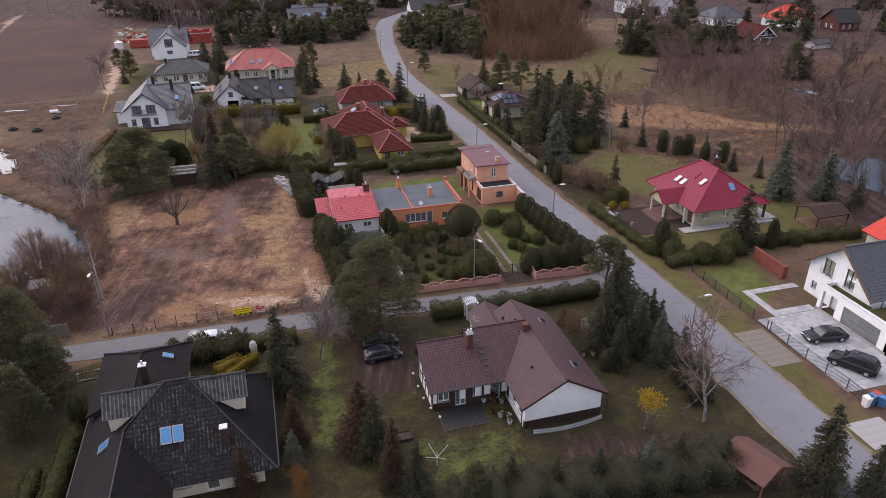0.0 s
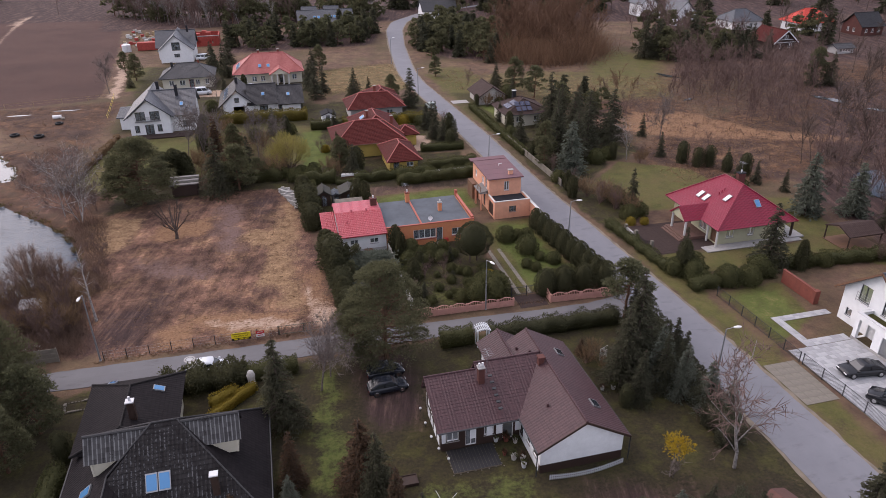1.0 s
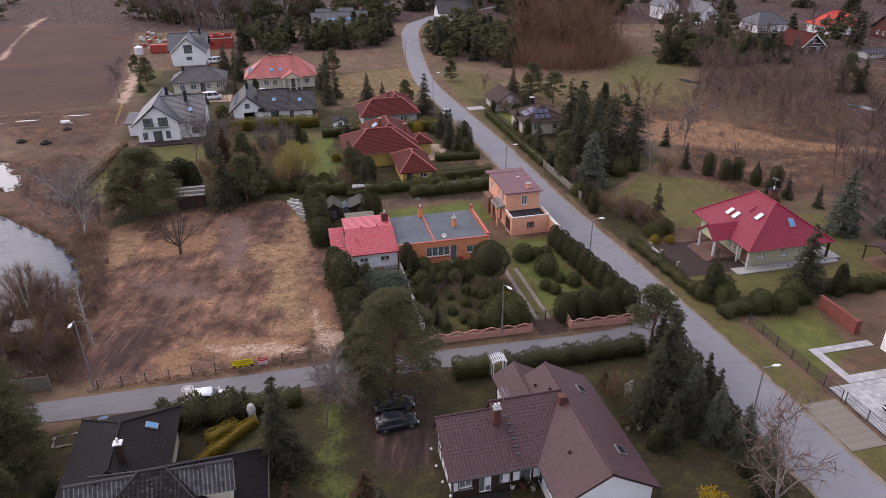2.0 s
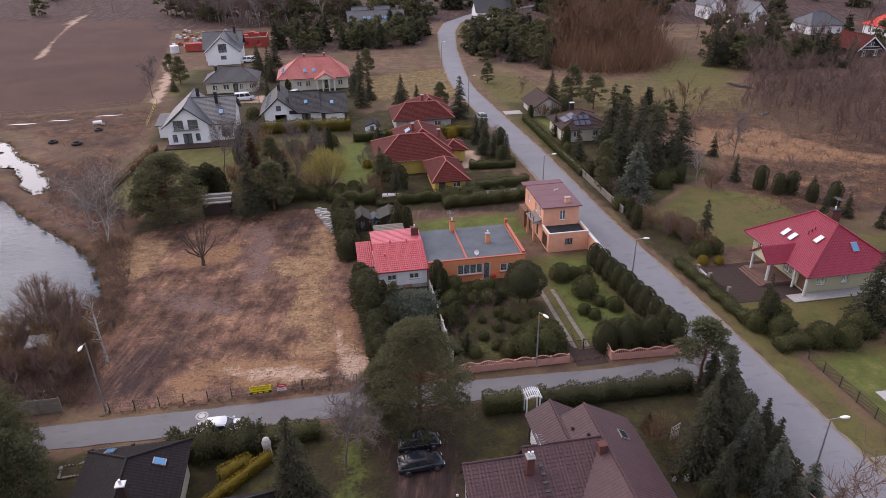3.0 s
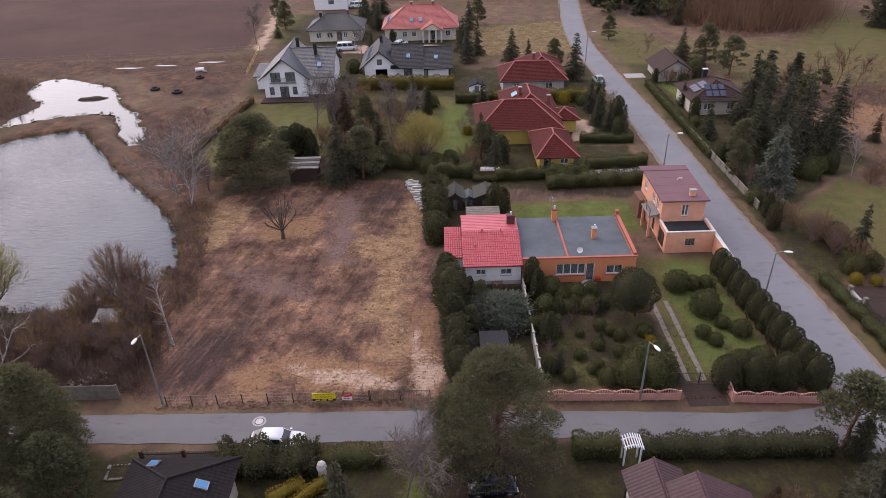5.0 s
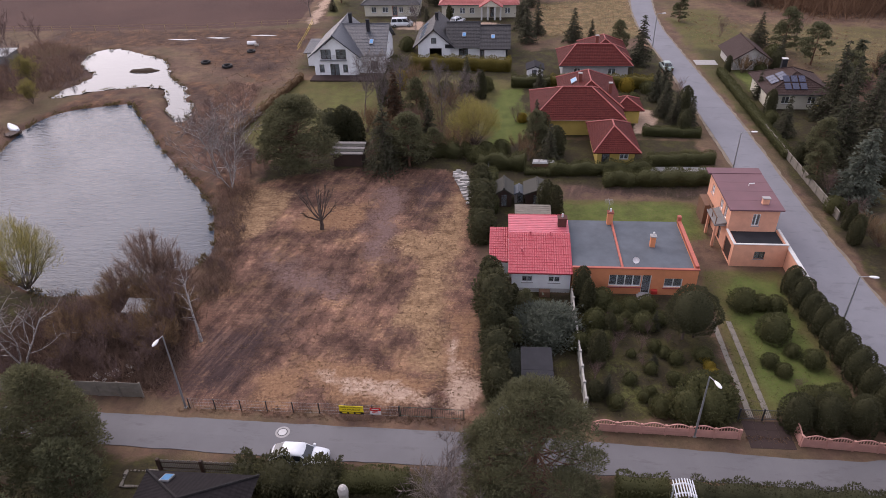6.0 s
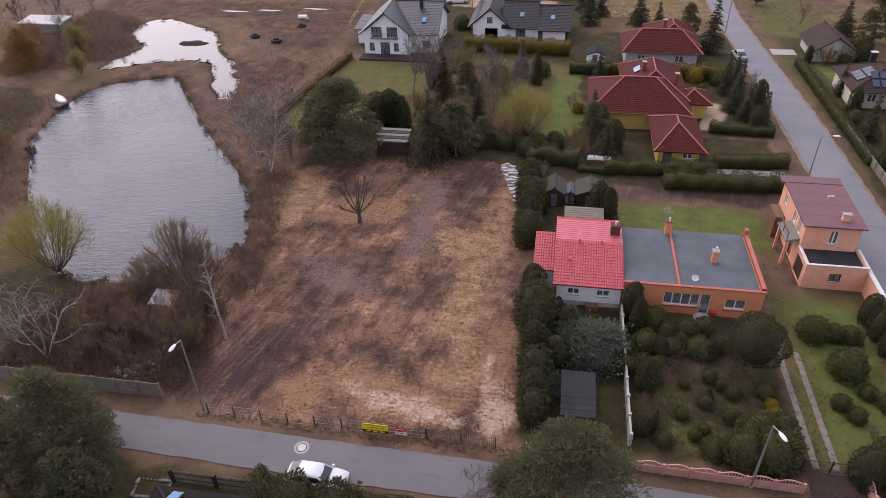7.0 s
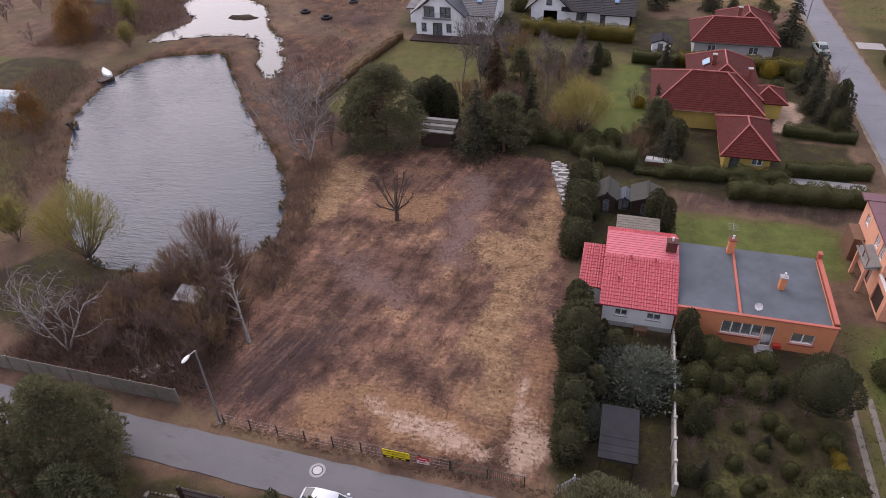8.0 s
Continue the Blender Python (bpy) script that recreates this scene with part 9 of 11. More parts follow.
wood([(130, 100), (180, 110), (200, 150), (180, 165), (150, 125)], 50, 22, ["bare", "bare", "bush"], 0.4, 0.8, "alder_carr", "bare alders and scrub in the marsh", "bark_brown")
wood([(-44, 132), (-38, 120), (-28, 112), (-25, 117), (-34, 126), (-36, 148), (-43, 150)], 26, 23, ["bush"], 0.16, 0.42, "scrub", "low mauve scrub between pond and gardens", "bark_mauve")
wood([(-78, 145), (-72, 150), (-74, 158), (-80, 166), (-92, 160), (-92, 140), (-80, 136)], 18, 24, ["bush"], 0.2, 0.5, "scrub", "dark waterside scrub at the pond's head", "bark_mauve")
wood([(-27, 100), (-25, 92), (-23, 86), (-21, 88), (-23.5, 100), (-24, 108)], 22, 25, ["bush"], 0.12, 0.26, "scrub", "low brush along the pond's bank", "bark_mauve")
wood([(-8, 119.5), (4, 118), (4, 124), (0, 130), (-9, 131)], 16, 26, ["bush"], 0.2, 0.4, "scrub", "bare garden shrubs behind the plot", "bark_mauve")
wood([(80, 66), (94, 68), (96, 82), (90, 92), (86, 92), (82, 80)], 26, 28, ["bush", "bush", "bare"], 0.35, 0.7, "scrub", "dark bare scrub beside the marsh pool", "bark_brown")
wood([(92, 96), (108, 98), (116, 92), (116, 84), (122, 84), (126, 100), (108, 108), (92, 103)], 34, 29, ["bare", "bare", "bush"], 0.5, 0.85, "alder_carr", "dark alders behind the marsh pool", "bark_brown")
wood([(67, 158), (76, 148), (86, 152), (84, 162), (74, 166)], 12, 19, ["bush", "bare"], 0.3, 0.6, "scrub", "bare willow scrub in the meadow", "bark_rust")


wood([(67, 102), (96, 103), (112, 130), (112, 152), (96, 172), (74, 180), (66, 150)], 26, 27, ["bush", "bush", "bare"], 0.16, 0.42, "scrub", "scattered bare scrub in the dry meadow", "bark_mauve")


def tufts(poly, count, seed, size, material, name, label, tall=1.0, lean=0.5, slim=0.22):
    """Tufts of grass or reed: a few upright blades each."""
    r = np.random.default_rng(seed)
    c = np.array(scatter(poly, count, seed))
    mid = np.interp(c[:, 1], [q[1] for q in MAIN], [q[0] for q in MAIN])
    dry = np.maximum.reduce([inside(c[:, 0], c[:, 1], ring, 1.5) for ring in (POND, POND_FAR, MARSH_POOL)]) < 0.12
    c = c[dry & (np.abs(c[:, 0] - mid) > 3.2)]
    m = len(c) * 4
    c = np.repeat(c, 4, 0) + r.normal(0, size * 0.5, (m, 2))
    p = np.column_stack([c, np.full(m, 0.03)])
    d = np.column_stack([r.normal(0, lean, (m, 2)), np.full(m, tall)])
    return stuff(name, material, [sprays(p, d, size, r, 0, slim)], label, "grass")


tufts([(66, 98), (120, 100), (170, 125), (185, 165), (110, 180), (80, 150), (66, 120)], 6500, 31, 0.34, "reeds", "reed_bed", "dry tan reeds in the wet meadow", 0.6, 1.0, 0.14)
tufts([(-95, 172), (-60, 172), (-48, 150), (-34, 126), (-30, 124), (-34, 186), (-95, 184)], 1800, 33, 0.2, "stubble", "dry_grass", "short dry grass in the paddock", 0.4, 1.0)
tufts(LOT, 3500, 34, 0.13, "stubble", "mown_stubble", "cut brush and straw on the building plot", 0.25, 1.2)
tufts([(-13, 72.2), (5.4, 72.2), (5.2, 80), (2, 84), (0, 78.4), (-11, 78.4)], 260, 44, 0.12, "reeds", "loose_clods", "loose sandy clods and torn roots by the fence", 0.18, 1.2, 0.42)
tufts([(-20, 78), (-16, 104), (-2, 112), (3, 100), (0, 84), (-12, 80)], 700, 45, 0.2, "stubble", "torn_roots", "torn roots and dragged straw on the plot", 0.2, 1.2, 0.16)
tufts([(-20, 70.6), (37, 70.0), (37, 70.3), (6, 71.3), (-20, 71.6)], 900, 35, 0.16, "stubble", "verge_grass", "dry verge grass along the lane", 0.5, 1.0)
tufts([(6, 72), (37, 72), (37, 88), (28, 93), (6, 88)], 2600, 36, 0.13, "grass_blades", "garden_grass", "rough garden grass", 0.4, 1.0)
tufts(LARCHES, 7000, 58, 6.6, "larch_twig", "larch_twigs", "dense rust-brown larch twigs", 1.0, 0.16, 0.009)
def bank_grass(ring, count, seed, size, label):
    """Rank grass that hangs over the water's edge all round a pond."""
    r = np.random.default_rng(seed)
    ring = np.array(ring)
    k = r.integers(0, len(ring), count)
    p = ring[k] + (ring[(k + 1) % len(ring)] - ring[k]) * r.uniform(0, 1, (count, 1))
    out = p - ring.mean(0)
    out /= np.linalg.norm(out, axis=1, keepdims=True)
    p = p + out * np.abs(r.normal(0.2, 0.8, (count, 1)))
    p = p[waves(p[:, 0], p[:, 1], 5, 21) + 0.25 * waves(p[:, 0], p[:, 1], 1.5, 22) > 0.1]
    count, out = len(p), p - ring.mean(0)
    out /= np.linalg.norm(out, axis=1, keepdims=True)
    c = np.column_stack([p, np.full(count, -0.12)])
    d = np.column_stack([-out * 0.5 + r.normal(0, 0.5, (count, 2)), np.full(count, 0.9)])
    return stuff("bank_grass", "bank_grass", [sprays(c, d, size, r, 0, 0.16)], label, "grass")


bank_grass(POND, 7000, 61, 0.42, "rank dark grass on the pond's bank")
bank_grass(POND_FAR, 3000, 62, 0.4, "rank dark grass round the flooded hollow")
HAZE = "fine bare brushwood and dead stalks"
tufts([(-41, 73.4), (-21.5, 73), (-23.5, 84), (-28, 86), (-34, 86), (-41, 82)], 4600, 51, 1.15, "twig_haze", "brushwood", HAZE + " behind the concrete fence", 1.0, 0.45, 0.022)
tufts([(-44, 134), (-38, 121), (-29, 112), (-25, 117), (-34, 127), (-36, 148), (-43, 151)], 1100, 52, 0.8, "twig_haze", "brushwood", HAZE + " between pond and gardens", 1.0, 0.5, 0.026)
tufts([(-28, 101), (-26, 92), (-23.5, 84), (-21, 88), (-24, 100), (-25, 110), (-31, 113)], 1500, 53, 0.8, "twig_haze", "brushwood", HAZE + " along the bank", 1.0, 0.5, 0.026)
tufts([(-92, 136), (-78, 143), (-73, 148), (-74, 158), (-80, 170), (-95, 176)], 2600, 54, 1.2, "twig_haze", "brushwood", HAZE + " at the pond's head", 1.0, 0.5, 0.03)
tufts([(-80, 96), (-58, 90), (-57, 101), (-68, 114), (-73, 130), (-84, 130)], 2600, 55, 1.0, "twig_haze", "brushwood", HAZE + " west of the pond", 1.0, 0.5, 0.03)
tufts([(-13, 120), (4, 119.5), (3, 150), (-12, 152)], 1700, 56, 1.1, "twig_haze", "brushwood", HAZE + " among the back gardens", 1.0, 0.45, 0.024)
tufts([(66, 100), (140, 112), (185, 160), (120, 180), (84, 150)], 1800, 57, 1.2, "twig_haze", "brushwood", HAZE + " in the wet meadow", 1.0, 0.5, 0.03)
tufts([(46, 176), (70, 150), (110, 165), (72, 186), (46, 200)], 1200, 39, 0.26, "reeds", "dry_grass", "dry meadow grass beyond the road", 0.5, 1.0)
tufts([(14, 178), (38, 178), (40, 214), (14, 206)], 1500, 40, 0.2, "reeds", "dry_grass", "dry grass on a vacant plot", 0.5, 1.0)

for key, entry in TREES.items():
    if not entry[1]:
        for o in (*entry[0].children_recursive, entry[0]):
            bpy.data.objects.remove(o)


# ---- vehicles ----
def car(name, label, at, length, wide, high, paint, style="suv"):
    """A parked car at the pose at, its nose along x."""
    c = thing(name, label, "car", at=at)
    L, W, H = length / 2, wide / 2, high
    g = Geo()
    belt = H * (0.6 if style != "van" else 0.55)
    ring = lambda x, w, z0, z1: [(x, -w * 0.92, z0), (x, -w, z0 + (z1 - z0) * 0.35), (x, -w * 0.97, z1 - 0.05), (x, -w * 0.86, z1), (x, w * 0.86, z1), (x, w * 0.97, z1 - 0.05), (x, w, z0 + (z1 - z0) * 0.35), (x, w * 0.92, z0)]
    nose = belt * (0.86 if style != "van" else 0.95)
    g.loft([ring(-L, W * 0.84, 0.36, belt * 0.86), ring(-L + 0.12, W * 0.95, 0.27, belt * 0.98), ring(-L * 0.6, W, 0.22, belt), ring(0, W, 0.22, belt), ring(L * 0.42, W, 0.22, belt * 0.99),
            ring(L * 0.75, W * 0.98, 0.22, nose), ring(L - 0.12, W * 0.93, 0.25, nose * 0.88), ring(L, W * 0.8, 0.33, nose * 0.7)])
    g.smooth = True
    part("body", g, paint, c)
    back = -L * {"suv": 0.93, "van": 0.95, "hatch": 0.9}.get(style, 0.72)
    top0, top1 = -L * {"suv": 0.76, "van": 0.84, "hatch": 0.5}.get(style, 0.34), L * (0.16 if style != "van" else 0.45)
    front = L * (0.46 if style != "van" else 0.72)
    b = belt - 0.02
    A, B, C, D = (back, W * 0.86, b), (top0, W * 0.72, H - 0.09), (top1, W * 0.72, H - 0.08), (front, W * 0.86, b)

    def hoop(x, rise):
        """One rib of the cabin: straight sides, rounded shoulders and a slightly domed roof."""
        w0, w1, z1 = W * 0.86, W * (0.86 - 0.14 * rise), b + (H - 0.09 - b) * rise
        top = 0.09 * rise ** 3
        return [(x, -w0, b - 0.03), (x, -w1, z1), (x, -w1 * 0.9, z1 + top * 0.62), (x, -w1 * 0.6, z1 + top * 0.9), (x, 0, z1 + top), (x, w1 * 0.6, z1 + top * 0.9), (x, w1 * 0.9, z1 + top * 0.62), (x, w1, z1), (x, w0, b - 0.03)]

    mid = (B[0] + C[0]) / 2
    g = Geo()
    g.loft([hoop(A[0], 0.04), hoop(A[0] + (B[0] - A[0]) * 0.5, 0.51), hoop(B[0], 1.0), hoop(mid, 1.03), hoop(C[0], 1.0), hoop(C[0] + (D[0] - C[0]) * 0.5, 0.5), hoop(D[0], 0.04)])
    g.smooth = True
    part("cabin", g, paint, c)

    def pane(nm, quad, out, proud=0.012):
        o = Vector(out).normalized() * proud
        m = sum((Vector(p) for p in quad), Vector()) / 4
        q = [m + (Vector(p) - m) * 0.88 for p in quad]
        k = Geo()
        k.solid([p - o * 0.5 for p in q], [p + o for p in q])
        part(nm, k, "car_glass", c)

    pane("windscreen", [(D[0], -D[1], D[2]), (D[0], D[1], D[2]), (C[0], C[1], C[2]), (C[0], -C[1], C[2])], (1, 0, 0.8), 0.03)
    pane("rear_window", [(A[0], -A[1], A[2] + 0.1), (A[0], A[1], A[2] + 0.1), (B[0], B[1], B[2]), (B[0], -B[1], B[2])], (-1, 0, 0.5), 0.05)
    for s in (-1, 1):
        n = 3 if style in ("suv", "van") else 2
        for i in range(n):
            t0, t1 = i / n, (i + 1) / n
            lo = lambda t: (A[0] + (D[0] - A[0]) * t, s * A[1], A[2] + 0.03)
            hi = lambda t: (B[0] + (C[0] - B[0]) * t, s * B[1], B[2] - 0.03)
            pane("side_window", [lo(t0), lo(t1), hi(t1), hi(t0)], (0, s, 0.3))
        k = Geo()
        k.box(front - 0.12, front + 0.08, s * (W + 0.02) - 0.09, s * (W + 0.02) + 0.09, belt - 0.05, belt + 0.13, 0.03)
        part("wing_mirror", k, paint, c)
        k = Geo()
        k.box(L - 0.16, L - 0.02, s * W * 0.62 - 0.2, s * W * 0.62 + 0.2, nose * 0.66, nose * 0.82, 0.03)
        part("headlight", k, "lens_and_sky_pane", c)
        k = Geo()
        k.box(-L - 0.01, -L + 0.12, s * W * 0.7 - 0.12, s * W * 0.7 + 0.12, belt * 0.6, belt * 0.85, 0.02)
        part("tail_light", k, "tail_lens", c)
        for x in (-L * 0.62, L * 0.64):
            k = Geo()
            k.tube([(x, s * (W - 0.2), 0.33), (x, s * (W + 0.005), 0.33)], 0.33, 16)
            t = part("wheel", k, "rubber", c)
            k = Geo()
            k.tube([(x, s * (W - 0.02), 0.33), (x, s * (W + 0.02), 0.33)], [0.22, 0.2], 12)
            part("rim", k, "chrome" if paint != "paint_white" else "metal_grey", t)
        if style == "suv":
            k = Geo()
            k.tube([(top0 + 0.15, s * W * 0.6, H + 0.04), (top1 - 0.1, s * W * 0.6, H + 0.05)], 0.025, 5)
            part("roof_rail", k, "metal_dark", c)
    return c


car("car", "white estate car parked at the lane's edge", pose(-8.1, 66.1, 0.06, 0, 0, -1), 4.5, 1.82, 1.55, "paint_white", "hatch")
car("car", "black hatchback parked on a muddy drive", pose(9.0, 58.6, 0.0, 0, 0, 4), 4.0, 1.72, 1.44, "paint_navy", "hatch")
car("car", "black hatchback parked beside another car", pose(9.2, 61.1, 0.0, 0, 0, 3), 3.8, 1.7, 1.46, "paint_navy", "hatch")
car("car", "black saloon parked on pale paving", pose(55.6, 48.8, 0.06, 0, 0, 172), 4.6, 1.85, 1.42, "paint_black", "saloon")
car("car", "black sport utility car on pale paving", pose(54.6, 43.8, 0.06, 0, 0, 122), 4.6, 1.9, 1.72, "paint_black", "suv")
car("van", "white minibus parked in front of a bungalow", pose(-15.6, 187.2, 0.03, 0, 0, 4), 5.0, 1.95, 1.95, "paint_white", "van")
car("car", "white car in front of the salmon-roofed house", pose(-3.2, 189.6, 0.02, 0, 0, 60), 4.3, 1.8, 1.5, "paint_white", "suv")
car("car", "pale green car at the roadside", pose(37.2, 158.4, 0.03, 0, 0, 95), 4.2, 1.75, 1.45, "paint_green", "saloon")
car("van", "white van beside the far white house", pose(-17.4, 233.0, 0.02, 0, 0, 5), 4.8, 1.9, 1.9, "paint_white", "van")


# ---- street lamps ----
def street_lamp(x, y, h, ax, ay, lean=(0, 0), label="grey steel street lamp with a white head over the road"):
    o = thing("street_lamp", label, "street lamp", "street lamps along the roads", at=pose(x, y, 0))
    g = Geo()
    g.tube([(0, 0, 0), (lean[0] * 0.5, lean[1] * 0.5, h * 0.5), (lean[0], lean[1], h)], [0.1, 0.08, 0.055], 10)
    part("pole", g, "metal_grey", o)
    g = Geo()
    d = Vector((ax, ay, 0))
    t = Vector((lean[0], lean[1], h))
    g.tube([t, t + d * 0.5 + Vector((0, 0, 0.1)), t + d * 0.8 + Vector((0, 0, 0.14))], 0.035, 8)
    part("arm", g, "metal_grey", o)
    u = d.normalized()
    s = Vector((-u.y, u.x, 0))
    c = t + d * 1.0 + Vector((0, 0, 0.14))
    g = Geo()
    rings = []
    for k, w, hh in ((-0.42, 0.05, 0.04), (-0.25, 0.13, 0.09), (0.05, 0.17, 0.11), (0.3, 0.13, 0.08), (0.42, 0.04, 0.03)):
        rings.append([c + u * k + s * (math.cos(q) * w) + Vector((0, 0, math.sin(q) * hh)) for q in (2 * math.pi * j / 10 for j in range(10))])
    g.loft(rings)
    g.smooth = True
    part("lamp_head", g, "plastic_white", o)
    g = Geo()
    g.box(-0.13, 0.13, -0.13, 0.13, 0, 0.1, 0.02)
    part("base_plate", g, "concrete", o)
    return o


street_lamp(-19.4, 71.2, 8.0, -0.1, -1.0)
street_lamp(22.8, 70.35, 6.5, 0.35, -0.95)
street_lamp(39.1, 83.9, 6.4, 1.1, -0.2)
street_lamp(40.3, 50.9, 6.6, 1.1, -0.1)
street_lamp(37.5, 115.2, 6.4, 1.6, 0.0)
street_lamp(37.2, 172.0, 6.4, 1.3, 0.0)
street_lamp(37.4, 210.0, 7.4, 0.9, 0.2)


# ---- fences, gates and signs ----
def post_fence(name, label, x0, y0, x1, y1, h, gap, post_mat, fill, fill_mat, step=0.12, group=""):
    """Posts with upright bars or wires between them."""
    o = thing(name, label, "fence", group)
    a, b = Vector((x0, y0, 0)), Vector((x1, y1, 0))
    n = max(1, round((b - a).length / gap))
    for i in range(n + 1):
        p = a.lerp(b, i / n)
        g = Geo()
        g.box(p.x - 0.035, p.x + 0.035, p.y - 0.035, p.y + 0.035, 0, h + 0.05)
        part("post", g, post_mat, o)
    for i in range(n):
        p, q = a.lerp(b, i / n), a.lerp(b, (i + 1) / n)
        m = int((q - p).length / step)
        if fill == "bars":
            for z in (0.1, h - 0.03):
                g = Geo()
                g.bar(p + Vector((0, 0, z)), q + Vector((0, 0, z)), 0.03, 0.03)
                part("rail", g, fill_mat, o)
            k = Geo()
            k.bar((0, 0, 0.08), (0, 0, h), 0.016, 0.016)
            me = k.mesh("bar", fill_mat)
            for j in range(1, m):
                rod = new("bar", me)
                rod.parent = o
                rod.location = p.lerp(q, j / m)
            continue
        g = Geo()
        for z in (0.05, h * 0.33, h * 0.66, h):
            g.bar(p + Vector((0, 0, z)), q + Vector((0, 0, z)), 0.008, 0.008)
        for j in range(1, m):
            r = p.lerp(q, j / m)
            g.bar(r + Vector((0, 0, 0.08)), r + Vector((0, 0, h)), 0.005, 0.005)
        tagged(part("mesh", g, fill_mat, o), kind="stuff")
    return o


post_fence("wire_fence", "thin wire mesh fence on dark posts round the plot", -19.0, 71.15, -1.0, 71.2, 1.15, 2.4, "metal_dark", "wire", "metal_grey", 0.25)
post_fence("metal_fence", "green metal panel fence at the plot's entrance", -0.9, 71.2, 4.4, 71.1, 1.15, 2.6, "metal_green", "bars", "metal_green", 0.14)
post_fence("metal_fence", "dark steel panel fence in front of the white house", 50.7, 66.0, 50.9, 52.0, 1.3, 2.5, "metal_dark", "bars", "metal_dark")
post_fence("metal_fence", "dark steel gate and fence in front of the paved drive", 50.95, 51.6, 51.4, 38.4, 1.35, 2.5, "metal_dark", "bars", "metal_dark")
post_fence("wire_fence", "low mesh fence along the lawn", -35.5, 122.5, -30.2, 152, 1.2, 3.0, "timber_grey", "wire", "metal_grey", 0.3)
post_fence("wire_fence", "wire fence beside the lane", 5.5, 118.0, 5.2, 100, 1.2, 3.0, "metal_dark", "wire", "metal_grey", 0.3)


def paddock():
    o = thing("paddock_fence", "yellow-taped paddock fence along the ploughed field", "fence")
    pts = [(-110, 183.4), (-92, 184), (-75, 184.8), (-60, 185.2), (-48, 187.4), (-36.4, 189.0), (-35.2, 176), (-34.6, 168)]
    for (x0, y0), (x1, y1) in zip(pts, pts[1:]):
        n = max(1, round(math.hypot(x1 - x0, y1 - y0) / 5))
        for i in range(n):
            t = i / n
            g = Geo()
            x, y = x0 + (x1 - x0) * t, y0 + (y1 - y0) * t
            g.box(x - 0.045, x + 0.045, y - 0.045, y + 0.045, 0, 1.3)
            part("post", g, "straw_dry", o)
        g = Geo()
        for z in (0.7, 1.25):
            g.bar((x0, y0, z), (x1, y1, z), 0.02, 0.045)
        part("tape", g, "sign_yellow" if x1 > -36 else "straw_dry", o)


paddock()


def scalloped_fence(x0, y0, x1, y1, n, label):
    """Cast concrete fence: posts, three boards a bay and an arched openwork top."""
    o = thing("concrete_fence", label, "fence", "pink concrete fences")
    a, b = Vector((x0, y0, 0)), Vector((x1, y1, 0))
    d = (b - a) / n
    u = d.normalized()
    s = Vector((-u.y, u.x, 0)) * 0.04
    for i in range(n + 1):
        p = a + d * i
        g = Geo()
        g.box(p.x - 0.09, p.x + 0.09, p.y - 0.09, p.y + 0.09, 0, 1.12, 0.02)
        part("post", g, "concrete_pink", o)
    for i in range(n):
        p, q = a + d * i + u * 0.09, a + d * (i + 1) - u * 0.09
        for k in range(3):
            z0, z1 = 0.03 + k * 0.27, 0.28 + k * 0.27
            g = Geo()
            g.solid([p - s + Vector((0, 0, z0)), q - s + Vector((0, 0, z0)), q + s + Vector((0, 0, z0)), p + s + Vector((0, 0, z0))],
                    [p - s * 0.8 + Vector((0, 0, z1)), q - s * 0.8 + Vector((0, 0, z1)), q + s * 0.8 + Vector((0, 0, z1)), p + s * 0.8 + Vector((0, 0, z1))])
            part("board", g, "concrete_pink", o)
        g = Geo()
        m = 8
        for j in range(m):
            t0, t1 = j / m, (j + 1) / m
            h0, h1 = (1.0 + 0.28 * math.sin(math.pi * t) for t in (t0, t1))
            A, B = p.lerp(q, t0), p.lerp(q, t1)
            g.bar(A + Vector((0, 0, h0)), B + Vector((0, 0, h1)), 0.08, 0.08)
            k = Geo()
            k.bar(A.lerp(B, 0.5) + Vector((0, 0, 0.82)), A.lerp(B, 0.5) + Vector((0, 0, (h0 + h1) / 2)), 0.05, 0.07)
            part("baluster", k, "concrete_pink", o)
        part("arched_top", g, "concrete_pink", o)


scalloped_fence(14.8, 70.55, 26.2, 70.25, 6, "pink cast concrete fence with arched openwork tops")
scalloped_fence(30.8, 69.8, 38.2, 69.35, 4, "pink cast concrete fence with arched openwork tops")
scalloped_fence(30.7, 71.9, 30.75, 69.95, 1, "short return of the pink concrete fence at the gate")


def concrete_panels():
    o = thing("concrete_fence", "grey concrete panel fence beside the lane", "fence")
    n = 9
    for i in range(n + 1):
        x = -41.6 + i * 2.0
        g = Geo()
        g.box(x - 0.07, x + 0.07, 72.1, 72.26, 0, 1.75, 0.015)
        part("post", g, "concrete_old", o)
    for i in range(n):
        x = -41.6 + i * 2.0
        for k in range(3):
            g = Geo()
            g.box(x + 0.08, x + 1.92, 72.15, 72.21, 0.02 + k * 0.56, 0.56 + k * 0.56, 0.012)
            part("panel", g, "concrete_old", o)


concrete_panels()


def roadside_wall():
    o = thing("garden_wall", "low pale concrete garden wall beside the road", "wall")
    n = 12
    for i in range(n):
        t0, t1 = i / n, (i + 1) / n
        x, y0, y1 = 46.9 - 0.6 * t0, 104.5 + 26 * t0, 104.5 + 26 * t1 - 0.04
        g = Geo()
        g.box(x - 0.08, x + 0.08, y0, y1, 0, 1.15, 0.015)
        part("panel", g, "concrete_old", o)


roadside_wall()


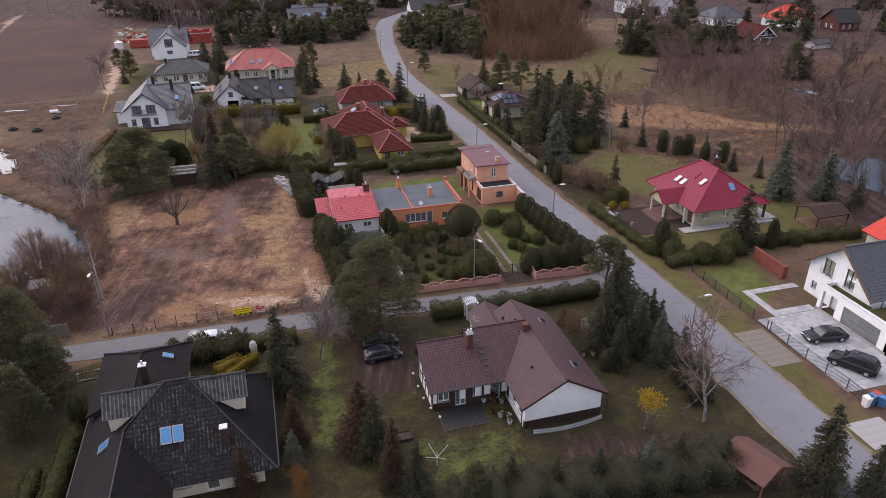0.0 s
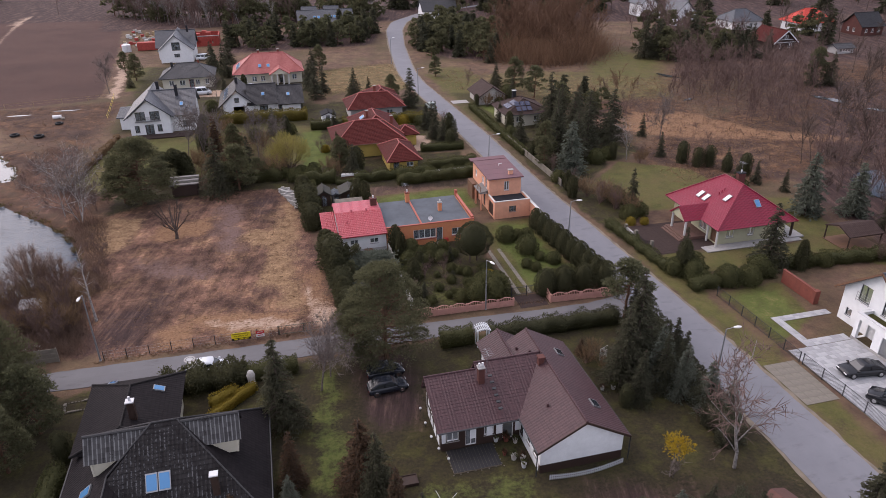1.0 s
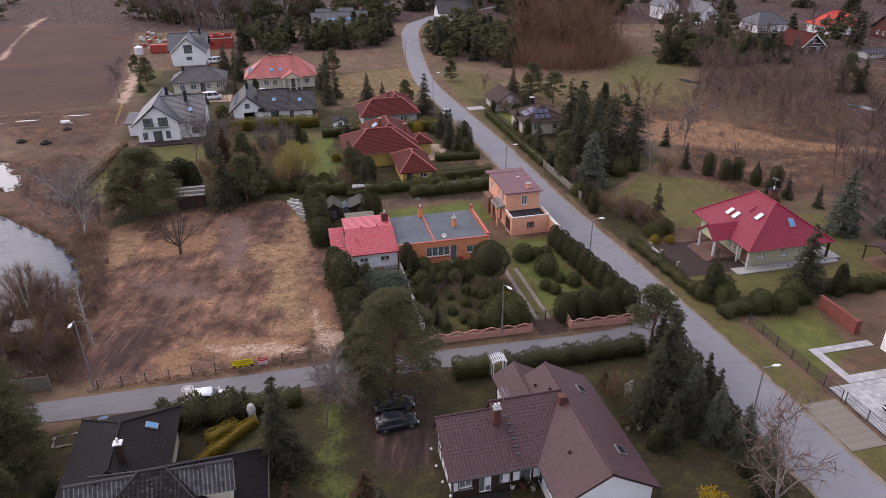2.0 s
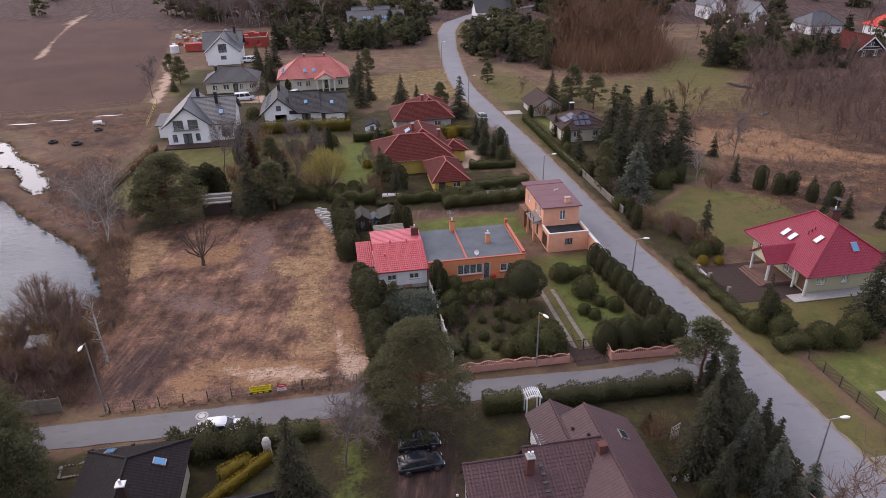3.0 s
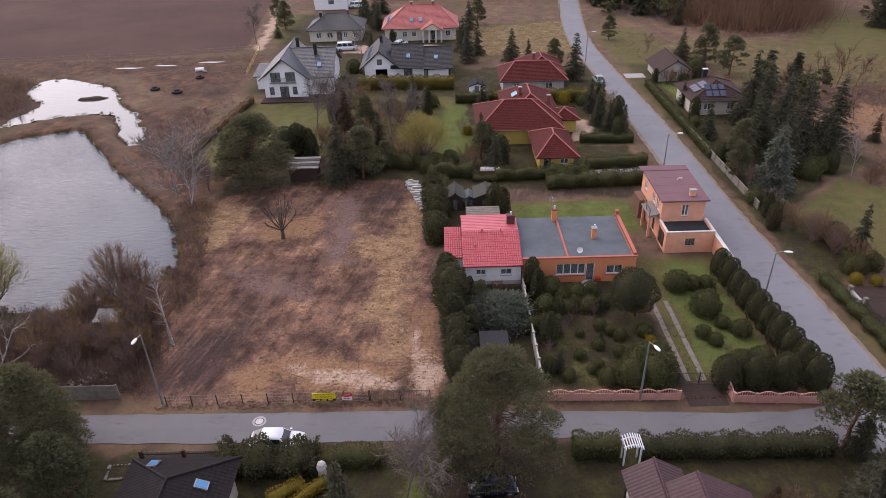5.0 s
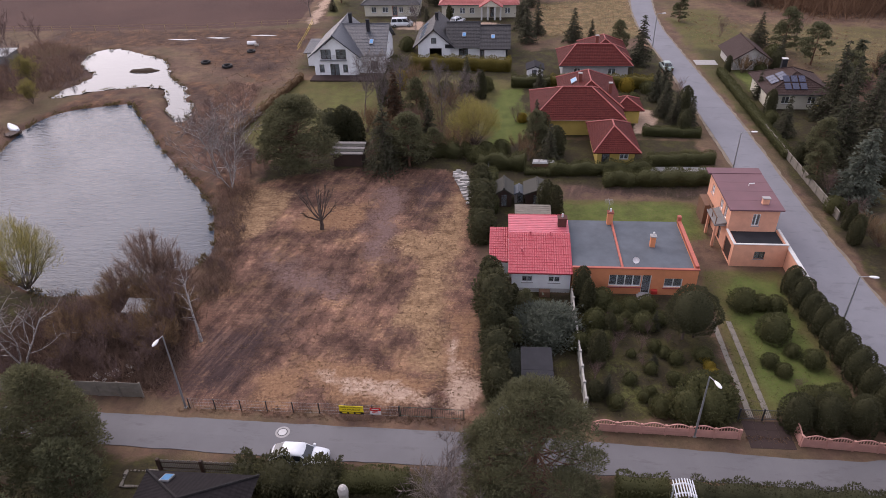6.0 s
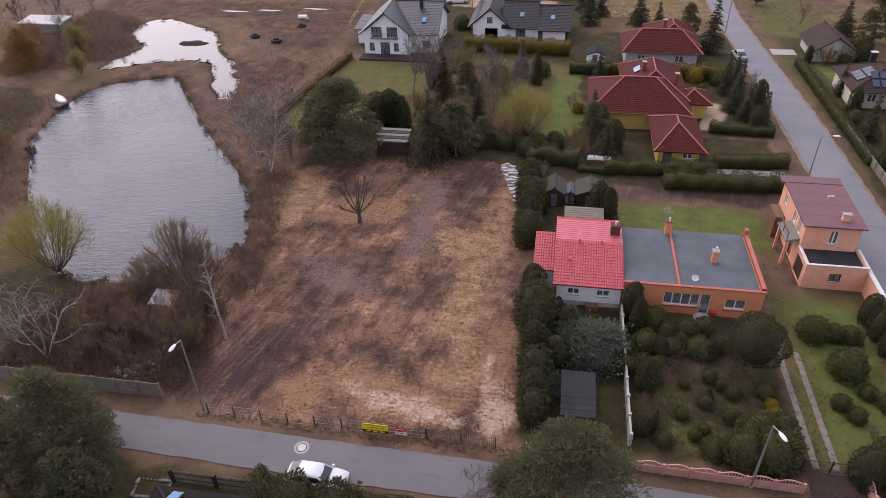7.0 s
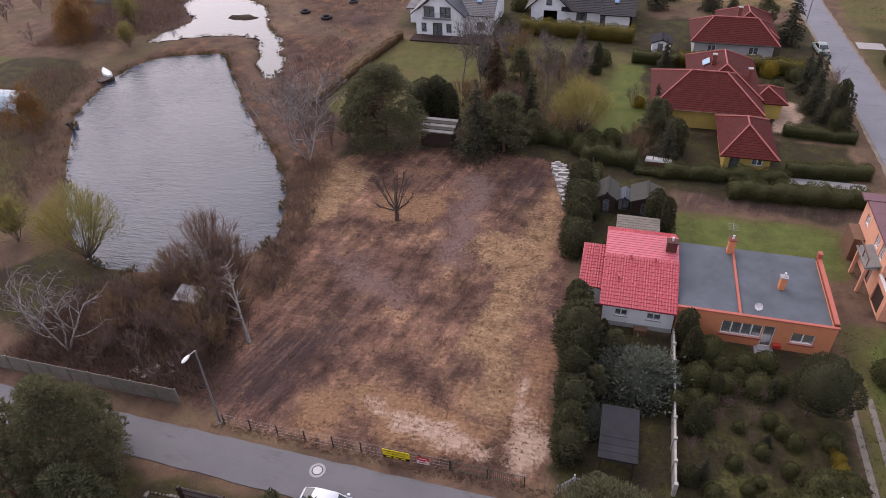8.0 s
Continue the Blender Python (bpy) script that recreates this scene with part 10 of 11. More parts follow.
def garden_gate():
    o = thing("gate", "dark metal double gate at the concrete track", "gate")
    for x in (26.7, 28.6, 30.6):
        g = Geo()
        g.box(x - 0.05, x + 0.05, 72.3, 72.4, 0, 1.3)
        part("post", g, "metal_dark", o)
    for x0, x1 in ((26.8, 28.55), (28.65, 30.5)):
        g = Geo()
        for z in (0.15, 1.15):
            g.bar((x0, 72.35, z), (x1, 72.35, z), 0.04, 0.04)
        m = 12
        for j in range(m + 1):
            x = x0 + (x1 - x0) * j / m
            g.bar((x, 72.35, 0.15), (x, 72.35, 1.15), 0.018, 0.018)
        part("leaf", g, "metal_dark", o)


garden_gate()


def picket_fence():
    o = thing("picket_fence", "low white picket fence curving in front of the gable", "fence")
    n = 38
    for i in range(n):
        t = i / (n - 1)
        x, y = 19.9 + 6.7 * t, 43.5 - 0.35 * math.sin(math.pi * t) + 0.25 * t
        g = Geo()
        g.box(x - 0.045, x + 0.045, y - 0.012, y + 0.012, 0.02, 0.5)
        g.solid([(x - 0.045, y - 0.012, 0.5), (x + 0.045, y - 0.012, 0.5), (x + 0.045, y + 0.012, 0.5), (x - 0.045, y + 0.012, 0.5)], [(x - 0.004, y - 0.012, 0.57), (x + 0.004, y - 0.012, 0.57), (x + 0.004, y + 0.012, 0.57), (x - 0.004, y + 0.012, 0.57)])
        part("picket", g, "paint_white", o)
    for z in (0.15, 0.38):
        g = Geo()
        for i in range(n - 1):
            p = [(19.9 + 6.7 * t, 43.53 - 0.35 * math.sin(math.pi * t) + 0.25 * t, z) for t in (i / (n - 1), (i + 1) / (n - 1))]
            g.bar(p[0], p[1], 0.02, 0.06)
        part("rail", g, "paint_white", o)


picket_fence()


def timber_fence():
    o = thing("board_fence", "dark timber board fence in front of the dark house", "fence")
    for i in range(46):
        x = -18.6 + i * 0.145
        g = Geo()
        g.box(x, x + 0.09, 64.7, 64.73, 0.05, 1.25 + 0.04 * math.sin(i * 2.1))
        part("board", g, "timber_grey", o)
    for z in (0.35, 0.95):
        g = Geo()
        g.box(-18.7, -12.0, 64.66, 64.7, z, z + 0.08)
        part("rail", g, "timber_dark", o)
    for x in (-18.7, -15.3, -12.1):
        g = Geo()
        g.box(x - 0.12, x + 0.12, 64.5, 64.74, 0, 1.45, 0.02)
        part("post", g, "timber_dark", o)


timber_fence()


def garden_wall():
    o = thing("garden_wall", "narrow whitewashed garden wall between two plots", "wall")
    n = 8
    for i in range(n):
        y0, y1 = 72.8 + i * 1.95, 72.8 + (i + 1) * 1.95 - 0.03
        g = Geo()
        g.box(14.38, 14.54, y0, y1, 0, 1.25, 0.015)
        part("panel", g, "whitewash", o)
        g = Geo()
        g.box(14.32, 14.6, y0 - 0.12, y0 + 0.12, 0, 1.4, 0.02)
        part("post", g, "whitewash", o)


garden_wall()


def sale_sign():
    o = thing("sale_sign", "yellow and black banner offering the plot for sale", "sign")
    g = Geo()
    g.box(-6.0, -3.95, 71.06, 71.085, 0.2, 1.12)
    b = part("board", g, "sign_yellow", o)
    g = Geo()
    g.box(-6.0, -3.95, 71.05, 71.088, 0.2, 0.46)
    part("lower_band", g, "sign_black", o)
    for text, z, w in (("NIERUCHOMOŚĆ", 0.86, 1.85), ("NA SPRZEDAŻ", 0.58, 1.7)):
        cu = bpy.data.curves.new("lettering", "FONT")
        cu.body, cu.align_x, cu.align_y, cu.size, cu.extrude = text, "CENTER", "BOTTOM", 0.24, 0.003
        t = new("lettering", cu)
        t.parent = o
        t.matrix_basis = pose(-4.975, 71.055, z, 90, 0, 0) @ Matrix.Diagonal((w / (len(text) * 0.162), 0.95, 1, 1))
        cu.materials.append(MATS["sign_black"])
    x = -5.75
    for w in (0.4, 0.42, 0.4):
        g = Geo()
        g.box(x, x + w, 71.04, 71.052, 0.27, 0.39)
        part("bar", g, "sign_yellow", o)
        x += w + 0.15
    o = thing("notice_board", "small white and red notice on the plot fence", "sign")
    g = Geo()
    g.box(-3.4, -2.5, 71.06, 71.085, 0.25, 1.0)
    part("board", g, "plastic_white", o)
    g = Geo()
    g.box(-3.4, -2.5, 71.05, 71.088, 0.68, 1.0)
    part("upper_band", g, "sign_red", o)
    for i, (a, b) in enumerate(((-3.25, -2.65), (-3.2, -2.75), (-3.25, -2.7))):
        g = Geo()
        g.box(a, b, 71.04, 71.058, 0.82 - i * 0.2, 0.89 - i * 0.2)
        part("bar", g, "plastic_white" if i == 0 else "sign_red", o)


sale_sign()

# ---- small things along the lane ----
def manhole(x, y):
    o = thing("manhole", "round iron manhole cover in a pale concrete ring", "manhole", at=pose(x, y, 0.08))
    for r0, r1, z, m, nm in ((0.0, 0.34, 0.026, "metal_grey", "cover"), (0.34, 0.42, 0.018, "metal_dark", "frame"), (0.42, 0.6, 0.014, "concrete", "ring")):
        g = Geo()
        n = 24
        lo = [(math.cos(2 * math.pi * j / n) * r1, math.sin(2 * math.pi * j / n) * r1) for j in range(n)]
        if r0 == 0:
            g.solid([(x_, y_, -0.03) for x_, y_ in lo], [(x_, y_, z) for x_, y_ in lo])
        else:
            hi = [(p[0] / r1 * r0, p[1] / r1 * r0) for p in lo]
            for j in range(n):
                k = (j + 1) % n
                g.face([(*lo[j], z), (*lo[k], z), (*hi[k], z), (*hi[j], z)])
                g.face([(*lo[j], -0.03), (*lo[k], -0.03), (*lo[k], z), (*lo[j], z)])
        part(nm, g, m, o)


manhole(-10.3, 68.9)


def arch():
    o = thing("garden_arch", "white timber pergola arch in a hedge gap", "arch")
    for x in (19.65, 20.9):
        for y in (63.2, 64.0):
            g = Geo()
            g.box(x - 0.06, x + 0.06, y - 0.06, y + 0.06, 0, 1.98)
            part("post", g, "paint_white", o)
    for y in (63.2, 64.0):
        g = Geo()
        for i in range(8):
            t0, t1 = i / 8, (i + 1) / 8
            g.bar((19.5 + 1.55 * t0, y, 1.98 + 0.28 * math.sin(math.pi * t0)), (19.5 + 1.55 * t1, y, 1.98 + 0.28 * math.sin(math.pi * t1)), 0.07, 0.1)
        part("arched_beam", g, "paint_white", o)
    for i in range(8):
        t = (i + 0.5) / 8
        g = Geo()
        z = 2.05 + 0.28 * math.sin(math.pi * t)
        g.box(19.5 + 1.55 * t - 0.035, 19.5 + 1.55 * t + 0.035, 62.85, 64.35, z, z + 0.07)
        part("slat", g, "paint_white", o)


arch()


def gazebo():
    o = thing("garden_shelter", "open timber shelter under a rust-brown felt gable roof", "shelter")
    m = pose(35.0, 33.7, 0, 0, 0, 108)
    o.matrix_basis = m
    for x in (-1.7, 1.7):
        for y in (-1.3, 1.3):
            g = Geo()
            g.box(x - 0.07, x + 0.07, y - 0.07, y + 0.07, 0, 2.1)
            part("post", g, "timber_brown", o)
    roof_slope([(-2.1, -2.0, 1.95), (2.1, -2.0, 1.95), (2.1, 0, 3.0), (-2.1, 0, 3.0)], "roof_rust", o, course=1.0, lift=0.015)
    roof_slope([(2.1, 2.0, 1.95), (-2.1, 2.0, 1.95), (-2.1, 0, 3.0), (2.1, 0, 3.0)], "roof_rust", o, course=1.0, lift=0.015)
    g = Geo()
    g.box(-1.2, 1.2, -0.5, 0.5, 0.7, 0.76, 0.01)
    part("table_top", g, "timber_brown", o)
    for y in (-0.95, 0.95):
        g = Geo()
        g.box(-1.3, 1.3, y - 0.18, y + 0.18, 0.4, 0.46, 0.01)
        part("bench", g, "timber_brown", o)
    for x in (-0.9, 0.9):
        g = Geo()
        g.box(x - 0.06, x + 0.06, -0.9, 0.9, 0.02, 0.4)
        g.box(x - 0.06, x + 0.06, -0.3, 0.3, 0.4, 0.7)
        part("trestle", g, "timber_brown", o)


plain("roof_moss", (0.048, 0.047, 0.038), 0.85, vary=0.3, scale=0.8)
plain("roof_rust", (0.12, 0.055, 0.042), 0.8, vary=0.2, scale=0.8)
gazebo()


def shelter(name, label, x0, x1, y0, y1, h0, h1, roof_mat, post_mat="timber_dark", floor=None):
    """An open-sided shelter with a single-pitch or gabled roof."""
    o = thing(name, label, "shelter")
    for x in (x0 + 0.2, x1 - 0.2):
        for y in (y0 + 0.2, y1 - 0.2):
            g = Geo()
            g.box(x - 0.07, x + 0.07, y - 0.07, y + 0.07, 0, h0)
            part("post", g, post_mat, o)
    my = (y0 + y1) / 2
    roof_slope([(x0, y0, h0), (x1, y0, h0), (x1, my, h1), (x0, my, h1)], roof_mat, o, course=0.6, lift=0.02)
    roof_slope([(x1, y1, h0), (x0, y1, h0), (x0, my, h1), (x1, my, h1)], roof_mat, o, course=0.6, lift=0.02)
    if floor:
        g = Geo()
        g.box(x0, x1, y0, y1, 0.02, 0.1, 0.01)
        part("floor_slab", g, floor, o)
    return o


shelter("garden_shelter", "open brown timber garden shelter on the lawn", 74.4, 80.0, 71.6, 76.2, 2.1, 3.0, "tiles_umber", floor="timber_brown")
shelter("carport", "low carport with a dark felt roof in the garden", 9.1, 11.8, 73.2, 78.0, 2.1, 2.25, "felt_black")


def shed(name, label, x0, x1, y0, y1, h0, h1, wall_mat, roof_mat):
    """A closed shed with boarded walls, a door and a gabled roof."""
    o = thing(name, label, "shed")
    w = x1 - x0
    block(o, x0, x1, y0, y1, h0, wall_mat, south=[(w * 0.3, w * 0.3 + 0.8, 0.05, min(1.8, h0 - 0.1), "door", 0, "timber_dark")], profs={"s": peak(w, h0, h1 - 0.1), "n": peak(w, h0, h1 - 0.1)}, thick=0.12)
    gable_roof(o, x0 - 0.25, x1 + 0.25, y0 - 0.25, y1 + 0.25, h0, h1, "y", roof_mat)
    return o


shed("garden_shed", "dark timber garden shed with a felt roof", 6.6, 8.5, 106.4, 109.4, 1.9, 2.7, "timber_dark", "roof_moss")
shed("garden_shed", "dark timber garden shed with a grey-green roof", 10.2, 13.2, 106.6, 109.6, 1.8, 2.5, "timber_dark", "roof_moss")
shed("garden_shed", "low dark store between two sheds", 8.9, 10.0, 107.4, 109.2, 1.4, 1.7, "timber_grey", "felt_grey")
shed("garden_store", "small white garden store with a dark roof", 11.6, 14.4, 152.6, 155.6, 1.9, 2.5, "render_white", "felt_black")


def ribbed_shed():
    o = thing("shed", "small dark shed with a ribbed pale sheet roof", "shed")
    block(o, -16.2, -12.2, 117.0, 119.6, 2.1, "timber_dark", thick=0.1, profs={"s": 2.0})
    for i in range(5):
        y = 116.6 + i * 0.62
        roof_slope([(-16.5, y, 2.15 + i * 0.1), (-11.9, y, 2.15 + i * 0.1), (-11.9, y + 0.5, 2.25 + i * 0.1), (-16.5, y + 0.5, 2.25 + i * 0.1)], "timber_grey" if i % 2 == 0 else "roof_moss", o, "roof_sheet", course=1.0, lift=0.02)
        g = Geo()
        g.box(-16.5, -11.9, y + 0.5, y + 0.62, 2.1 + i * 0.1, 2.2 + i * 0.1)
        part("batten", g, "timber_dark", o)


ribbed_shed()


def box_shed(name, label, x0, x1, y0, y1, h, m, roof):
    o = thing(name, label, "shed")
    block(o, x0, x1, y0, y1, h, m, thick=0.1)
    roof_slope([(x0 - 0.2, y0 - 0.2, h), (x1 + 0.2, y0 - 0.2, h), (x1 + 0.2, y1 + 0.2, h + 0.35), (x0 - 0.2, y1 + 0.2, h + 0.35)], roof, o, course=0.8, lift=0.02)


box_shed("hut", "pale tin-roofed hut half hidden in bare scrub", -29.6, -27.4, 81.9, 83.4, 1.6, "timber_grey", "concrete")
box_shed("hut", "weathered hut with a pale sheet roof at the pond's head", -101, -92, 160, 164, 2.0, "timber_grey", "concrete_white")


def stone_heap():
    r = random.Random(8)
    o = thing("block_stack", "long tumbled stack of pale concrete blocks and slabs", "rubble")
    k = Geo()
    k.box(-0.3, 0.3, -0.13, 0.13, -0.11, 0.11, 0.015)
    me = k.mesh("block", "stone_pale")
    for i in range(15):
        for layer in range(3):
            for j in range(4):
                if r.random() < (0.12, 0.3, 0.6)[layer]:
                    continue
                t = i / 14
                x, y = 1.55 + 2.2 * t + (j - 1.5) * 0.42 + r.gauss(0, 0.05), 115.0 - 8.0 * t + r.gauss(0, 0.05)
                p = new("block", me)
                p.parent = o
                p.matrix_basis = pose(x, y, 0.13 + layer * 0.225, r.gauss(0, 2), r.gauss(0, 2), 15 + r.gauss(0, 7) + (90 if r.random() < 0.25 else 0))


stone_heap()


def boat():
    o = thing("rowing_boat", "upturned white rowing boat on the pond's edge", "boat", at=pose(-71.2, 128.8, 0.1, 0, 0, -38))
    g = Geo()
    rings = []
    for t in (0, 0.12, 0.3, 0.55, 0.8, 0.95, 1.0):
        w = 0.65 * math.sin(math.pi * (0.12 + 0.8 * t)) + 0.05
        x = -1.9 + 3.8 * t
        rings.append([(x, -w, 0.0), (x, -w * 0.85, 0.3), (x, -w * 0.35, 0.48), (x, w * 0.35, 0.48), (x, w * 0.85, 0.3), (x, w, 0.0)])
    g.loft(rings)
    part("hull", g, "paint_white", o)
    for y in (-0.5, 0.5):
        g = Geo()
        g.tube([(-1.6, y, 0.02), (1.5, y, 0.02)], 0.04, 6)
        part("gunwale", g, "metal_grey", o)


boat()


def jetty():
    o = thing("jetty", "small dark plank jetty beside the white boat", "jetty", at=pose(-70.2, 127.0, 0, 0, 0, -20))
    for x, y in ((-0.6, -1.0), (0.6, -1.0), (-0.6, 1.0), (0.6, 1.0)):
        g = Geo()
        g.tube([(x, y, -1.0), (x, y, 0.42)], 0.07, 7)
        part("post", g, "timber_dark", o)
    for i in range(9):
        g = Geo()
        g.box(-0.8, 0.8, -1.25 + i * 0.28, -1.0 + i * 0.28, 0.18, 0.23, 0.008)
        part("plank", g, "timber_dark", o)


jetty()


def stump():
    w, e = bare_mesh(310, 1.9, 0.5, 2, 0.1, 5, 0.2, stems=2, up=0.1, twig=0.05)
    o = thing("tree_stump", "dark broken willow stump at the water's edge", "stump", at=pose(-64.6, 111.8, -0.1))
    part("trunk", array_mesh("trunk", *w, "bark_brown"), "bark_brown", o)


stump()


def greenhouse():
    o = thing("greenhouse", "tunnel greenhouse of pale translucent sheet", "greenhouse")
    n = 9
    for i in range(6):
        x = -84 + i * 1.7
        g = Geo()
        g.tube([(x, 116 + 2.0 * math.cos(math.pi * j / n), 2.3 * math.sin(math.pi * j / n)) for j in range(n + 1)], 0.03, 5)
        part("hoop", g, "metal_grey", o)
    g = Geo()
    arc = [math.pi * j / n for j in range(n + 1)]
    ring = lambda x: [(x, 116 + 2.05 * math.cos(q), 2.35 * math.sin(q)) for q in arc] + [(x, 116 + 2.0 * math.cos(q), 2.28 * math.sin(q)) for q in reversed(arc)]
    g.loft([ring(-84), ring(-75.4)])
    part("cover", g, "tarp_blue", o)


greenhouse()


def tyre(x, y, s, label="old tractor tyre lying in the paddock"):
    g = Geo()
    n, k = 18, 8
    rings = [[((0.62 + 0.2 * math.cos(b)) * math.cos(a) * s, (0.62 + 0.2 * math.cos(b)) * math.sin(a) * s, (0.2 + 0.2 * math.sin(b)) * s) for b in (2 * math.pi * j / k for j in range(k))] for a in (2 * math.pi * i / n for i in range(n + 1))]
    g.loft(rings, False)
    g.smooth = True
    single("tyre", g, "rubber", label, "tyre", "tyres in the paddock", at=pose(x, y, 0.02))


tyre(-51.6, 161.5, 1.2)
tyre(-46.4, 159.2, 1.3)
tyre(-44.6, 168.6, 1.1)


def trough(x, y):
    o = thing("hay_feeder", "pale bundle beside a feeding ring in the paddock", "feeder", at=pose(x, y, 0))
    g = Geo()
    g.tube([(-0.9, 0, 0.4), (0.9, 0.2, 0.45)], [0.45, 0.4], 10)
    part("bale", g, "plastic_white", o)
    g = Geo()
    g.tube([(0.9, -0.8, 0.25), (1.7, -0.8, 0.25)], 0.3, 10)
    part("log", g, "deadwood", o)


trough(-46.0, 173.4)


# ---- paving, drives and tracks ----
def slabs(name, label, x0, x1, y0, y1, sx, sy, z, material, seed, gap=0.012, cat="paving", keep=None):
    """Paving laid piece by piece on a bed."""
    r = random.Random(seed)
    o = thing(name, label, cat, kind="structure")
    g = Geo()
    g.box(x0, x1, y0, y1, -0.1, z - 0.015)
    part("bed", g, "sand", o)
    me = None
    nx, ny = max(1, round((x1 - x0) / sx)), max(1, round((y1 - y0) / sy))
    dx, dy = (x1 - x0) / nx, (y1 - y0) / ny
    k = Geo()
    k.box(gap / 2, dx - gap / 2, gap / 2, dy - gap / 2, -0.03, 0.0, 0.006)
    me = k.mesh("paver", material)
    for i in range(nx):
        for j in range(ny):
            p = new("paver", me)
            p.parent = o
            p.location = (x0 + i * dx, y0 + j * dy, z + r.uniform(-0.004, 0.004))
    return o


slabs("drive", "pale grey paved drive in front of the garage", 51.2, 59.35, 40.6, 54.0, 0.6, 0.6, 0.075, "paving_pale", 1)
slabs("garden_path", "pale paved path round a small bed", 53.6, 59.2, 54.05, 55.2, 0.6, 0.55, 0.075, "paving_pale", 2)
slabs("garden_path", "pale paved path beside the lawn", 53.6, 54.6, 55.2, 60.0, 0.5, 0.6, 0.075, "paving_pale", 3)
slabs("garden_path", "pale paved path to the white house", 54.6, 61.0, 59.0, 60.0, 0.6, 0.5, 0.075, "paving_pale", 4)
slabs("drive_apron", "worn sandy concrete crossing between gate and road", 46.9, 50.6, 46.0, 52.4, 0.9, 0.9, 0.05, "concrete_old", 5)
slabs("drive_apron", "concrete crossing at a gateway", 47.4, 51.2, 33.6, 37.0, 0.9, 0.9, 0.06, "concrete", 6)
slabs("courtyard", "dark brown paved courtyard before the crimson-roofed house", 49.4, 58.6, 77.4, 86.6, 0.7, 0.7, 0.05, "paving_brown", 7)
slabs("garden_terrace", "black decked terrace beside the bungalow", 12.4, 16.6, 46.1, 48.85, 0.3, 1.3, 0.12, "membrane_black", 8)
for x in (27.55, 29.0):
    slabs("wheel_track", "narrow concrete wheel track to the garage", x, x + 0.5, 72.6, 85.0, 0.5, 1.0, 0.025, "concrete_old", 9 + int(x))
slabs("drive_apron", "worn concrete crossing from gate to lane", 26.9, 30.4, 69.4, 72.2, 0.9, 0.9, 0.03, "paving_brown", 20)
slabs("gravel_drive", "pale gravel forecourt beside the road", 43.2, 47.2, 160.6, 163.4, 1.0, 1.0, 0.06, "concrete", 21)
slabs("garage_drive", "pale paved drive beside the yellow garage", 26.0, 35.6, 116.6, 118.0, 0.7, 0.7, 0.05, "concrete", 22)


def brick_screen():
    o = thing("brick_wall", "rust-red garden wall with a pale coping", "wall")
    g = Geo()
    g.box(60.4, 60.65, 61.8, 66.9, 0, 1.7)
    part("wall_body", g, "brick_red", o)
    g = Geo()
    g.box(60.35, 60.7, 61.7, 67.0, 1.702, 1.8, 0.02)
    part("coping", g, "brick_red", o)
    g = Geo()
    g.box(60.3, 61.0, 61.2, 61.8, 0, 1.75, 0.02)
    part("pier", g, "brick_red", o)


brick_screen()


def curved_gate():
    o = thing("gate", "dark iron gate with a dipped top before the courtyard", "gate")
    for x, y in ((48.7, 82.4), (49.1, 78.8), (48.3, 84.6)):
        g = Geo()
        g.box(x - 0.2, x + 0.2, y - 0.2, y + 0.2, 0, 1.6, 0.03)
        part("pillar", g, "concrete_old", o)
    g = Geo()
    for i in range(24):
        t = i / 23
        y = 82.2 - 3.2 * t
        g.bar((48.7 + 0.4 * t, y, 0.1), (48.7 + 0.4 * t, y, 1.5 - 0.45 * math.sin(math.pi * t)), 0.03, 0.03)
    part("leaf", g, "metal_dark", o)
    g = Geo()
    g.box(48.2, 48.5, 82.6, 84.4, 0, 1.2, 0.02)
    part("wall_panel", g, "concrete", o)


curved_gate()


def bins():
    for i, (x, y, m, lab) in enumerate(((51.2, 38.6, "plastic_white", "white refuse bin by the gate"), (51.9, 38.7, "plastic_blue", "blue refuse bin by the gate"), (52.5, 38.9, "plastic_red", "small red box among the bins"), (52.6, 38.2, "plastic_blue", "blue refuse bin by the gate"))):
        o = thing("refuse_bin", lab, "bin", "bins by the gate", at=pose(x, y, 0.02, 0, 0, 10 * i))
        g = Geo()
        g.loft([[(-0.22, -0.26, 0), (0.22, -0.26, 0), (0.22, 0.26, 0), (-0.22, 0.26, 0)], [(-0.3, -0.34, 1.0), (0.3, -0.34, 1.0), (0.3, 0.34, 1.0), (-0.3, 0.34, 1.0)]])
        part("body", g, m, o)
        g = Geo()
        g.box(-0.32, 0.32, -0.36, 0.36, 1.0, 1.08, 0.02)
        part("lid", g, m, o)


bins()


def planted(x, y):
    """Forsythia: bare grey stems under a flowering crown."""
    o = thing("forsythia", "forsythia with a bright yellow flowering crown on bare stems", "shrub", at=pose(x, y, 0))
    w, e = bare_mesh(300, 3.6, 0.3, 3, 0.3, 5, 0.018, stems=4, up=0.6)
    part("stem", array_mesh("stem", *w, "bark_grey"), "bark_grey", o)
    r = np.random.default_rng(4)
    d = sphere_dirs(760, r)
    c = np.array([0, 0, 3.5]) + d * r.uniform(0.05, 1, (760, 1)) ** 0.5 * np.array([1.15, 1.15, 0.8]) * (1 + 0.25 * np.sin(4 * d[:, :1] + 3 * d[:, 1:2]))
    part("crown", array_mesh("crown", *sprays(c, d + np.array([0, 0, 0.4]), 0.2, r, 0, 0.25), "leaves_forsythia"), "leaves_forsythia", o)


planted(29.8, 41.2)


